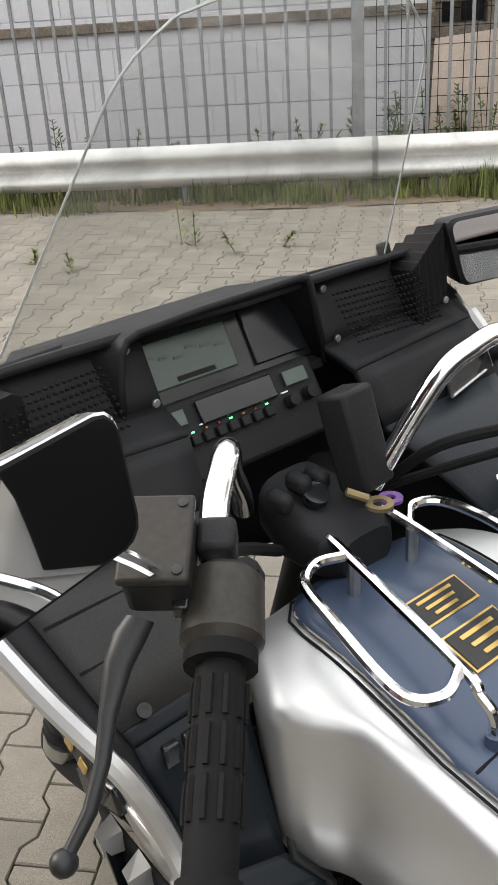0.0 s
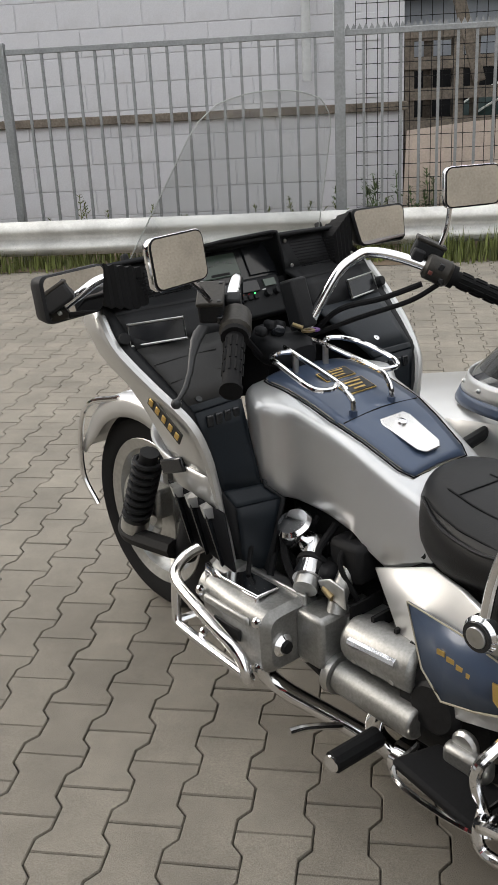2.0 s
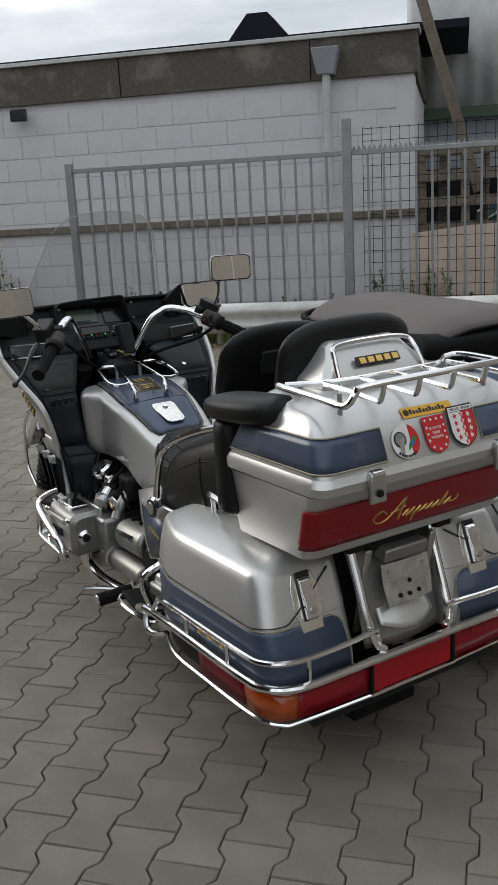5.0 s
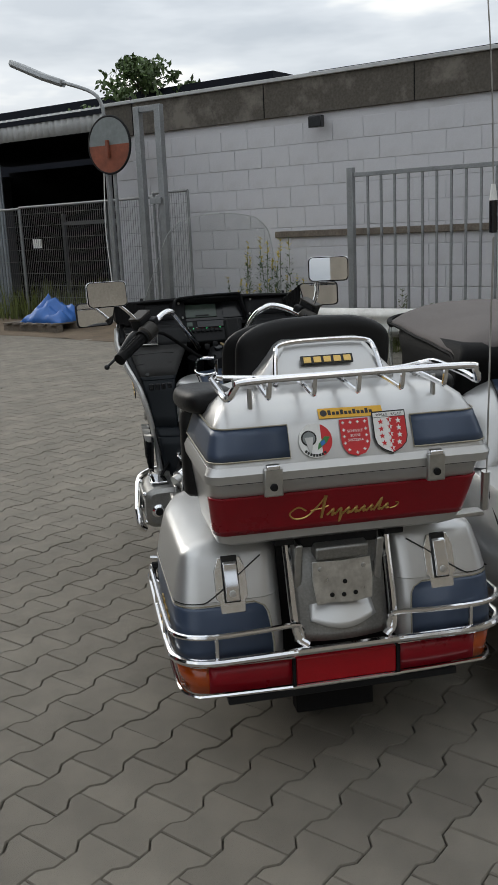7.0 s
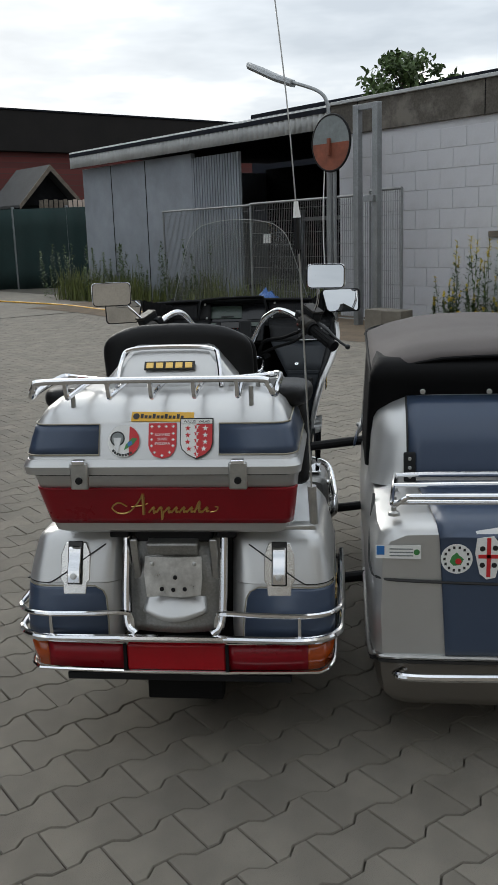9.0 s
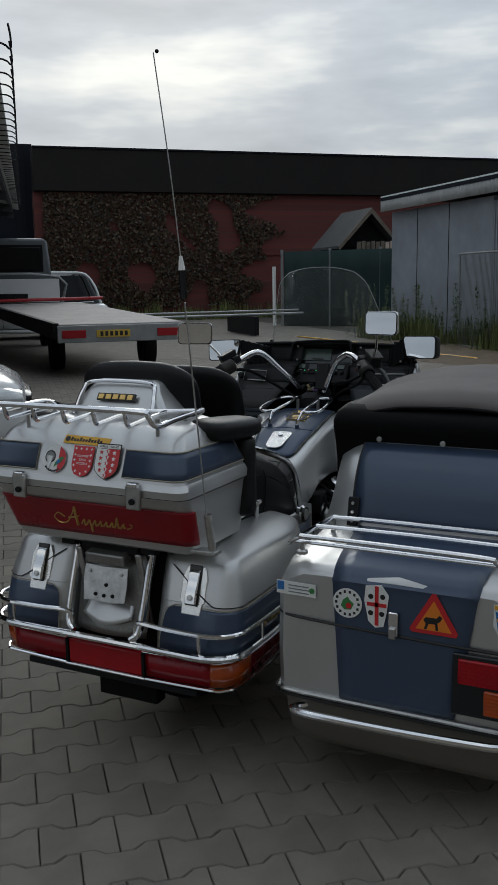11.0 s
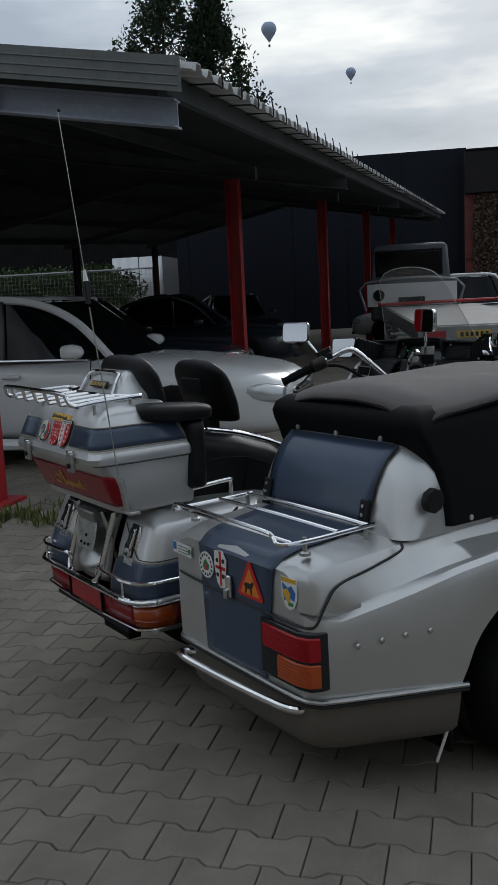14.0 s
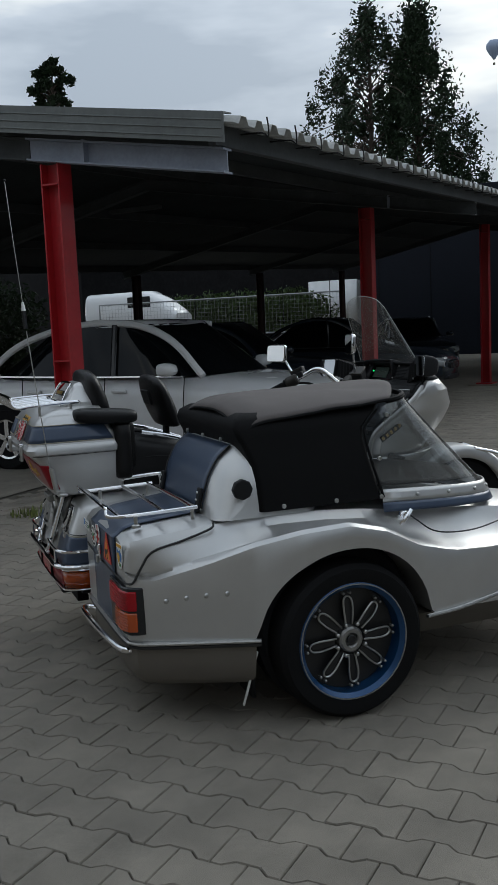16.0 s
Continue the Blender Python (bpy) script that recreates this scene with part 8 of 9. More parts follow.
    d3 = part("decal", prism(big, 0.0015, dm), DECAL_BLACK, t, "red and white shield sticker with stars")
    inner = [(x * 0.94, y * 0.95) for x, y in big]
    m3 = dm @ pose(0, 0, 0.0015)
    part("decal_field", prism([(-0.0377, 0.034), (0, 0.034)] + [(0, -0.048)] + [q for q in inner if q[0] < -0.001 and q[1] < 0.03], 0.0008, m3), WHITE, d3)
    part("decal_field", prism([(0, 0.034), (0.0377, 0.034)] + [q for q in inner if q[0] > 0.001 and q[1] < 0.03] + [(0, -0.048)], 0.0008, m3), RED, d3)
    part("decal_bar", boxed((0, 0.0405, 0.0005), (0.075, 0.0105, 0.001), m3), WHITE, d3)
    lettering("WALLIS   VALAIS", 0.0085, m3 @ pose(0, 0.0375, 0.0012), DECAL_BLACK, d3)
    for col, cx in enumerate((-0.021, 0.0, 0.021)):
        for k in range(4 if col != 1 else 5):
            cy = 0.024 - 0.0165 * k + (0.004 if col == 1 else 0)
            if col != 1 and k == 3:
                cx *= 0.85
            half = [((0.0072 if q % 2 == 0 else 0.003) * math.sin(q * math.pi / 5), (0.0072 if q % 2 == 0 else 0.003) * math.cos(q * math.pi / 5)) for q in range(10)]
            if col != 1:
                part("decal_star", prism(half, 0.0008, m3 @ pose(cx, cy, 0.0008)), RED if col == 0 else WHITE, d3)
            else:
                for sgn, m_ in ((-1, RED), (1, WHITE)):
                    part("decal_star", prism([(max(0, x * sgn) * sgn, y) for x, y in half], 0.0008, m3 @ pose(0, cy, 0.0008)), m_, d3)


trunk()


def engine():
    for s in (-1, 1):
        hd = part("cylinder_head", body([(0.33, s * 0.29, 0.40, 0.07, 0.06), (0.345, s * 0.295, 0.40, 0.082, 0.075), (0.45, s * 0.295, 0.40, 0.085, 0.08), (0.55, s * 0.285, 0.40, 0.08, 0.078), (0.565, s * 0.28, 0.40, 0.065, 0.065)], 5, 24), ALLOY, bike, "grey cast alloy cylinder head cover")
        part("cylinder_barrel", tube([(s * 0.215, 0.05, 0.415), (s * 0.218, 0.07, 0.415), (s * 0.218, 0.20, 0.412), (s * 0.213, 0.225, 0.41)], 0.052, smooth=0, n=24), ALLOY, bike, "cast alloy engine case", bevel=0.012)
        part("barrel_trim", tube([(s * 0.262, 0.08, 0.435), (s * 0.265, 0.20, 0.432)], 0.010, smooth=0, n=8), CHROME, bike)
        part("starter_motor", tube([(s * 0.25, 0.03, 0.32), (s * 0.25, 0.24, 0.325)], 0.036, smooth=0, n=18), ALLOY, bike, "", bevel=0.006)
        part("alloy_flange", tube([(s * 0.25, 0.24, 0.325), (s * 0.25, 0.26, 0.325)], 0.044, smooth=0, n=18), STEEL, bike)
        part("head_neck", boxed((s * 0.24, 0.295, 0.40), (0.10, 0.08, 0.12)), ALLOY, bike, bevel=0.012)
        part("top_plate", boxed((s * 0.315, 0.45, 0.485), (0.06, 0.13, 0.008), None), CHROME, bike, "chrome plug cover", bevel=0.003)
        part("plug_cover_side", boxed((s * 0.345, 0.41, 0.465), (0.010, 0.05, 0.045), None), CHROME, bike, bevel=0.003)
        part("cable", tube([(s * 0.21, 0.52, 0.60), (s * 0.26, 0.50, 0.54), (s * 0.30, 0.47, 0.49)], 0.006, n=6), RUBBER, bike)
        part("cover_rib", boxed((s * 0.379, 0.45, 0.445), (0.012, 0.15, 0.02)), ALLOY, hd, bevel=0.006)
        part("emblem_bar", boxed((s * 0.380, 0.45, 0.40), (0.006, 0.09, 0.028)), DARK, hd, bevel=0.003)
        for y, z in ((0.355, 0.452), (0.545, 0.452), (0.355, 0.345), (0.545, 0.345)):
            part("cover_bolt", disc((s * 0.376, y, z), 0.012, 0.016, "x", 14, 0.3), CHROME, hd)
        part("head_flange", boxed((s * 0.262, 0.445, 0.40), (0.012, 0.235, 0.165)), STEEL, hd, bevel=0.004)
        part("side_plug", disc((s * 0.330, 0.332, 0.392), 0.026, 0.03, "y", 20, 0.3), CHROME, hd, "chrome inspection plug")
        part("plug_centre", disc((s * 0.330, 0.316, 0.392), 0.014, 0.01, "y", 16, 0.2), DARK, hd)
        part("timing_cover", body([(0.50, s * 0.20, 0.40, 0.15, 0.10), (0.56, s * 0.20, 0.40, 0.155, 0.105), (0.60, s * 0.19, 0.40, 0.135, 0.09)], 4, 22), ALLOY, bike, "grey timing belt cover")
        part("belt_boss", disc((s * 0.30, 0.575, 0.42), 0.05, 0.06, "y", 24, 0.2), ALLOY, bike)
        part("cylinder_block", boxed((s * 0.15, 0.28, 0.38), (0.14, 0.40, 0.13)), ALLOY, bike, bevel=0.02)
        for i in range(6):
            part("block_fin", boxed((s * 0.175, 0.12 + 0.06 * i, 0.45), (0.09, 0.008, 0.05)), DARK, bike)
        part("chrome_cap", lathe([(0, 0.028), (0.034, 0.027), (0.041, 0.018), (0.041, -0.02), (0.034, -0.03), (0, -0.03)], "z", 24), CHROME, bike, "round chrome cap", at=frame_at((s * 0.200, 0.418, 0.582), (1, 0, s * -0.55), (0, 1, 0)))
        part("chrome_elbow", tube([(s * 0.17, 0.39, 0.545), (s * 0.178, 0.38, 0.54), (s * 0.238, 0.345, 0.508), (s * 0.244, 0.341, 0.505)], 0.033, smooth=0, n=22), CHROME, bike, "chrome intake elbow")
        part("elbow_cap", tube([(s * 0.243, 0.3415, 0.5055), (s * 0.262, 0.3305, 0.495)], 0.026, smooth=0, n=20), STEEL, bike, "bright round end cap")
        part("elbow_band", tube([(s * 0.205, 0.364, 0.5255), (s * 0.214, 0.359, 0.5207)], 0.036, smooth=0, n=22), DARK, bike)
        part("plug_shield", loft([[(s * 0.30, 0.585, 0.49), (s * 0.335, 0.575, 0.488), (s * 0.345, 0.565, 0.47)], [(s * 0.29, 0.53, 0.485), (s * 0.335, 0.515, 0.482), (s * 0.348, 0.505, 0.462)], [(s * 0.30, 0.475, 0.43), (s * 0.34, 0.465, 0.425), (s * 0.352, 0.46, 0.405)]], cap=False, closed=False), CHROME, bike, "bent chrome spark plug shield", solid=0.004)
        for k in range(4):
            y_ = 0.275 + 0.055 * k
            part("hose", tube([(s * 0.15, y_ + 0.02, 0.60), (s * (0.20 + 0.01 * (k % 2)), y_ + 0.015, 0.55), (s * (0.19 + 0.012 * (k % 3)), y_ - 0.02, 0.48), (s * 0.16, y_ - 0.01, 0.42)], 0.006 + 0.002 * (k % 2), n=7), RUBBER, bike)
        part("clip", tube([(s * 0.235, 0.30, 0.50), (s * 0.24, 0.27, 0.49)], 0.009, smooth=0, n=10), BRASS, bike)
        part("bracket_plate", prism([(0, 0), (0.07, 0.01), (0.085, 0.03), (0.05, 0.05), (0.01, 0.045)], 0.005, frame_at((s * 0.240, 0.235, 0.475), (0, 1, 0.1), (0, 0, 1))), STEEL, bike, "", bevel=0.002)
        for k in range(3):
            part("case_bolt", disc((s * 0.262, 0.09 + 0.05 * k, 0.39), 0.007, 0.008, "x", 10, 0.3), STEEL, bike)
        part("intake_pipe", tube([(s * 0.17, 0.29, 0.53), (s * 0.21, 0.28, 0.49), (s * 0.235, 0.27, 0.45)], 0.020, n=12), ALLOY, bike)
        part("carburettor", boxed((s * 0.15, 0.29, 0.545), (0.08, 0.09, 0.09)), DARK, bike, bevel=0.014)
        part("carburettor", boxed((s * 0.195, 0.34, 0.50), (0.07, 0.08, 0.07)), DARK, bike, bevel=0.014)
        for k, (a, b, c) in enumerate((((0.2, 0.46, 0.60), (0.235, 0.42, 0.53), (0.25, 0.36, 0.47)), ((0.15, 0.50, 0.58), (0.22, 0.47, 0.52), (0.27, 0.44, 0.46)))):
            part("hose", tube([(s * a[0], *a[1:]), (s * b[0], *b[1:]), (s * c[0], *c[1:])], 0.009, n=8), RUBBER, bike)
        part("rear_case", body([(-0.10, s * 0.13, 0.36, 0.08, 0.09), (-0.04, s * 0.15, 0.36, 0.10, 0.12), (0.08, s * 0.15, 0.36, 0.10, 0.12)], 3.5, 20), DARK, bike, "", subsurf=0)
        part("case_cover", disc((s * 0.235, 0.0, 0.37), 0.06, 0.04, "x", 28, 0.3), DARK, bike)
        part("swivel_cover", disc((s * 0.26, -0.085, 0.345), 0.028, 0.02, "x", 18, 0.3), STEEL, bike)
        cb_ = part("crash_bar", tube([(s * 0.16, 0.66, 0.475), (s * 0.28, 0.685, 0.465), (s * 0.345, 0.67, 0.455), (s * 0.378, 0.63, 0.438), (s * 0.395, 0.50, 0.408), (s * 0.402, 0.41, 0.388), (s * 0.402, 0.375, 0.365), (s * 0.400, 0.362, 0.332), (s * 0.385, 0.38, 0.312)], 0.0135, n=12), CHROME, bike, "chrome engine guard bar")
        part("lower_bar", tube([(s * 0.372, 0.645, 0.44), (s * 0.380, 0.64, 0.345), (s * 0.385, 0.60, 0.330), (s * 0.392, 0.39, 0.322)], 0.0115, n=12), CHROME, cb_)
        part("brace", tube([(s * 0.38, 0.64, 0.335), (s * 0.31, 0.60, 0.355)], 0.01, smooth=0), CHROME, cb_)
        part("header_pipe", tube([(s * 0.27, 0.45, 0.33), (s * 0.275, 0.475, 0.25), (s * 0.245, 0.43, 0.19), (s * 0.215, 0.28, 0.17), (s * 0.20, 0.05, 0.165)], 0.021, n=12), CHROME, bike, "chrome exhaust pipe")
        part("header_pipe", tube([(s * 0.23, 0.14, 0.30), (s * 0.235, 0.16, 0.23), (s * 0.215, 0.12, 0.18), (s * 0.20, 0.0, 0.17)], 0.02, n=12), CHROME, bike, "chrome exhaust pipe")
        pg = part("foot_peg", tube([(s * 0.27, 0.12, 0.25), (s * 0.385, 0.13, 0.245)], 0.022, smooth=0, n=10), RUBBER, bike, "ribbed rubber footpeg")
        part("peg_end", disc((s * 0.386, 0.13, 0.245), 0.018, 0.01), CHROME, pg)
        fb = part("footboard", prism([(-0.06, -0.10), (0.05, -0.10), (0.06, 0.08), (-0.04, 0.11)], 0.022, pose(s * 0.315, -0.10, 0.285, 4, 0, 0)), RUBBER, bike, "black rubber passenger footboard", bevel=0.008)
        part("board_trim", tube([(s * 0.30, -0.20, 0.285), (s * 0.365, -0.20, 0.285), (s * 0.376, -0.02, 0.297), (s * 0.28, 0.008, 0.302)], 0.006, n=6), CHROME, fb)
        part("board_bracket", boxed((s * 0.27, -0.10, 0.322), (0.035, 0.10, 0.045)), ALLOY, bike, bevel=0.012)
        part("frame_tube", tube([(s * 0.13, 0.62, 0.62), (s * 0.15, 0.50, 0.26), (s * 0.16, 0.10, 0.20), (s * 0.15, -0.25, 0.28), (s * 0.13, -0.28, 0.55)], 0.018, n=10), DARK, bike)
    part("gear_lever", tube([(-0.27, 0.22, 0.22), (-0.34, 0.25, 0.235), (-0.38, 0.26, 0.24)], 0.008), CHROME, bike)
    part("crankcase", boxed((0, 0.26, 0.34), (0.26, 0.66, 0.26)), DARK, bike, bevel=0.03)
    part("radiator", boxed((0, 0.655, 0.50), (0.40, 0.05, 0.32)), DARK, bike, "black radiator", bevel=0.01)
    part("air_box", boxed((0, 0.30, 0.56), (0.28, 0.42, 0.14)), DARK, bike, bevel=0.03)
    part("frame_spine", boxed((0, -0.15, 0.56), (0.26, 0.70, 0.14)), DARK, bike, bevel=0.02)
    ant = part("antenna", tube([(0.3390, -1.004, 1.472), (0.3230, -1.02, 1.70), (0.297, -1.034, 1.951)], 0.0016, n=6), STEEL, bike, "long whip antenna with a loading coil")
    part("lower_rod", tube([(0.3620, -0.945, 0.79), (0.3440, -0.998, 1.36)], 0.0022, smooth=0), STEEL, ant)
    part("loading_coil", tube([(0.3420, -1.0, 1.37), (0.3405, -1.002, 1.44)], 0.009, smooth=0, n=10), GLOSS_BLACK, ant)
    part("coil_tip", tube([(0.3405, -1.002, 1.44), (0.3390, -1.004, 1.475)], 0.009, smooth=0, taper=0.5, n=10), WHITE, ant)
    part("spring_base", tube([(0.3660, -0.925, 0.70), (0.3620, -0.94, 0.80)], 0.011, smooth=0, n=10), STEEL, ant)
    part("antenna_bracket", boxed((0.30, -0.90, 0.685), (0.14, 0.04, 0.012)), STEEL, ant, bevel=0.003)
    bm = bmesh.new()
    bmesh.ops.create_icosphere(bm, subdivisions=2, radius=0.005, matrix=Matrix.Translation((0.307, -1.034, 1.953)))
    part("tip_ball", bm, DARK, ant)


engine()


# ---- sidecar ----
sidecar = thing("sidecar", "silver sidecar with blue stripes and a black soft top", "sidecar")
HULL = [(-0.845, 0.529, 1.15, 0.64, 1.175, 0.535), (-0.825, 0.509, 1.185, 0.655, 1.2, 0.52), (-0.76, 0.5, 1.208, 0.672, 1.235, 0.515), (-0.6, 0.498, 1.225, 0.688, 1.31, 0.565), (-0.46, 0.498, 1.24, 0.7, 1.38, 0.62), (-0.3, 0.498, 1.25, 0.706, 1.43, 0.655), (-0.14, 0.498, 1.252, 0.702, 1.448, 0.665), (0.0, 0.499, 1.25, 0.69, 1.445, 0.63), (0.14, 0.5, 1.245, 0.672, 1.42, 0.56), (0.3, 0.495, 1.225, 0.655, 1.385, 0.515), (0.5, 0.499, 1.19, 0.635, 1.32, 0.49), (0.8, 0.517, 1.1, 0.59, 1.19, 0.46), (1.1, 0.55, 0.99, 0.54, 1.03, 0.43), (1.35, 0.61, 0.89, 0.48, 0.91, 0.4), (1.48, 0.68, 0.82, 0.43, 0.83, 0.37)]
HUB = (1.352, -0.135, 0.268)


def hull_ring(y):
    xl, xr, zt, xf, zf = bands(HULL, y)
    r = 0.325
    d = abs(y - HUB[1])
    zb = 0.305 if d >= r else max(0.305, 0.275 + math.sqrt(max(0, r * r - d * d)) * 0.97)
    zb = min(zb, zf - 0.035)
    xin = min(xf - 0.05, 1.185)
    mx, mz = xr + (xf - xr) * 0.42, zt - 0.045 + (zf - zt + 0.045) * 0.55 - 0.018
    return [(xl, y, 0.305), (xl - 0.004, y, 0.42), (xl, y, zt - 0.055), (xl + 0.018, y, zt - 0.018), (xl + 0.06, y, zt), ((xl + xr) / 2, y, zt + 0.006), (xr - 0.06, y, zt), (xr - 0.018, y, zt - 0.014), (xr, y, zt - 0.045), (mx, y, mz), (xf - 0.028, y, zf + 0.012), (xf - 0.008, y, zf + 0.002), (xf, y, zf - 0.022), (xf - 0.002, y, (zf + zb) / 2), (xf - 0.006, y, zb), (xin, y, zb), (xin, y, 0.305)]


def sidecar_body():
    ys = [-0.845, -0.842, -0.835, -0.825, -0.80, -0.76, -0.70, -0.64, -0.58, -0.52] + [-0.47 + 0.0205 * i for i in range(34)] + [0.25, 0.32, 0.40, 0.5, 0.6, 0.7, 0.8, 0.9, 1.0, 1.1, 1.2, 1.3, 1.38, 1.44, 1.48]
    b = part("body", loft([hull_ring(y) for y in ys]), SILVER, sidecar, "silver sidecar body with a flared mudguard", angle=38)
    def RR(x0, x1, y0, y1, z, r=0.09):
        return rrect(x0, x1, y0, y1, z, r, 7)
    plan = [(0.504, -0.44), (0.504, -0.76), (0.521, -0.822), (0.565, -0.842), (0.85, -0.846), (1.125, -0.844), (1.187, -0.826), (1.228, -0.77), (1.300, -0.61), (1.366, -0.462), (1.20, -0.44)]

    def tub(z, k, d):
        return [(0.92 + (x - 0.92) * k, -0.62 + (y + 0.62) * k + d, z) for x, y in plan]
    part("rear_skirt", loft([tub(0.135, 0.78, 0.02), tub(0.15, 0.90, 0.01), tub(0.18, 0.96, 0.004), tub(0.24, 0.985, 0.0), tub(0.300, 0.995, 0.0)]), SILVER_DARK, sidecar, "taupe lower skirt", angle=35)
    part("centre_skirt", loft([RR(0.54, 1.10, -0.60, 0.40, 0.16), RR(0.49, 1.15, -0.60, 0.40, 0.30)]), SILVER_DARK, sidecar)
    part("front_skirt", loft([RR(0.60, 0.98, 0.17, 1.05, 0.15), RR(0.53, 1.25, 0.15, 1.12, 0.19), RR(0.50, 1.36, 0.14, 1.16, 0.30, 0.05)]), SILVER_DARK, sidecar, "taupe lower skirt", angle=30)
    tp = [(0.496, -0.20, 0.304), (0.496, -0.76, 0.304), (0.514, -0.826, 0.304), (0.56, -0.847, 0.304), (0.85, -0.852, 0.304), (1.13, -0.850, 0.304), (1.195, -0.832, 0.304), (1.235, -0.77, 0.304), (1.38, -0.452, 0.308)]
    part("trim_strip", tube(tp, 0.0075, n=8), STEEL, sidecar, "bright trim strip")
    part("trim_groove", tube([(x * 1.001, y - 0.001, z - 0.012) for x, y, z in tp], 0.006, n=6), DECAL_BLACK, sidecar)
    part("trim_strip", tube([(1.415, 0.16, 0.306), (1.38, 0.32, 0.304), (1.30, 0.53, 0.303), (1.17, 0.82, 0.303)], 0.0075, n=8), STEEL, sidecar, "bright trim strip")
    # boot lid seam
    part("boot_seam", tube([(0.514, -0.60, 0.681), (0.501, -0.70, 0.60), (0.500, -0.78, 0.53), (0.524, -0.838, 0.522), (0.62, -0.849, 0.517), (0.85, -0.8515, 0.511), (1.08, -0.8505, 0.507), (1.16, -0.846, 0.507), (1.198, -0.828, 0.512), (1.206, -0.80, 0.56), (1.214, -0.76, 0.612), (1.228, -0.66, 0.64), (1.243, -0.565, 0.672), (1.235, -0.55, 0.69)], 0.0042, n=6), DECAL_BLACK, sidecar)
    # seat hump
    hz = [(0.690, 0.504, 1.240, -0.545, 0.06), (0.74, 0.507, 1.236, -0.538, 0.11), (0.82, 0.513, 1.225, -0.515, 0.13), (0.88, 0.515, 1.21, -0.485, 0.14), (0.925, 0.54, 1.185, -0.44, 0.14), (0.95, 0.58, 1.14, -0.38, 0.12)]
    part("seat_hump", loft([RR(x0, x1, y0, -0.15, z, r) for z, x0, x1, y0, r in hz]), SILVER, sidecar, "silver shoulder behind the seat", angle=50)

    def hump(s, t):
        z = 0.715 + 0.215 * t
        x0, x1, y0, r = bands(hz, z)
        a, c = 0.612 + 0.0 * t, 1.10 + 0.008 * t
        return Vector((a + (c - a) * s, y0 - 0.0035, z))
    part("blue_back_panel", grid(hump, 12, 10), BLUE, sidecar, "blue panel behind the seat", solid=0.004)
    for x in (0.612, 1.104):
        part("panel_seam", tube([hump(0 if x < 1 else 1, i / 6) + Vector((0, -0.003, 0)) for i in range(7)], 0.003, n=5, smooth=1), DECAL_BLACK, sidecar)
    # blue boot stripe: rear face, then deck
    def stripe(s, t):
        if t < 0.5:
            k = t * 2
            z = 0.312 + 0.335 * k
            return Vector((0.692 - 0.02 * k + s * (0.308 + 0.075 * k), -0.849 - 0.001, z))
        k = (t - 0.5) * 2
        y = -0.852 + 0.312 * k
        z = bands(HULL, max(y, -0.845))[2] + 0.0095 - 0.012 * max(0, 1 - k * 8)
        return Vector((0.672 - 0.04 * k + s * (0.383 + 0.06 * k), y, z))
    part("blue_stripe", grid(stripe, 8, 40), BLUE, sidecar, "blue stripe over the boot", solid=0.003)
    # hinges, rack
    for x, y in ((0.617, -0.548), (1.087, -0.552)):
        h = part("hinge", boxed((0, 0, 0), (0.034, 0.012, 0.085), pose(x, y, 0.745, -12, 0, 0)), BLACK, sidecar, "black boot hinge", bevel=0.004)
        for dz in (-0.025, 0.0, 0.025):
            part("rivet", disc((x, y - 0.009 + dz * 0.2, 0.745 + dz), 0.005, 0.006, "y", 10), STEEL, h)
    rk = part("boot_rack", tube([(0.575, -0.60, 0.735), (0.70, -0.60, 0.738), (1.00, -0.60, 0.738), (1.155, -0.60, 0.735)], 0.0065, n=8), CHROME, sidecar, "chrome boot rack")
    for y in (-0.70,):
        part("rack_bar", tube([(0.565, y, 0.733), (0.85, y, 0.736), (1.148, y, 0.733)], 0.0065, n=8), CHROME, rk)
    part("rack_bar", tube([(0.575, -0.58, 0.735), (0.555, -0.80, 0.727), (0.557, -0.865, 0.727), (0.59, -0.875, 0.75), (0.64, -0.88, 0.755), (1.05, -0.885, 0.755), (1.10, -0.882, 0.745), (1.125, -0.878, 0.727), (1.150, -0.80, 0.728), (1.16, -0.58, 0.735)], 0.0065, n=8), CHROME, rk)
    part("rack_bar", tube([(0.557, -0.84, 0.727), (0.85, -0.845, 0.728), (1.135, -0.845, 0.727)], 0.006, n=8), CHROME, rk)
    for x, y in ((0.575, -0.60), (0.56, -0.79), (1.139, -0.592), (1.112, -0.785)):
        part("rack_foot", lathe([(0, 0), (0.016, 0), (0.015, 0.008), (0.007, 0.012), (0.007, 0.05), (0, 0.05)], "z", 14, (x, y, 0.678)), STEEL, rk, "round rack foot")
    # lamp
    tl = part("tail_lamp", loft([[(x, y, z) for x, y in ((0.995, -0.848), (0.995, -0.862), (1.16, -0.861), (1.198, -0.848), (1.212, -0.82), (1.214, -0.795), (1.19, -0.80))] for z in (0.334, 0.340, 0.490, 0.496)]), GLOSS_BLACK, sidecar, "black tail lamp with red and amber lenses", bevel=0.004)
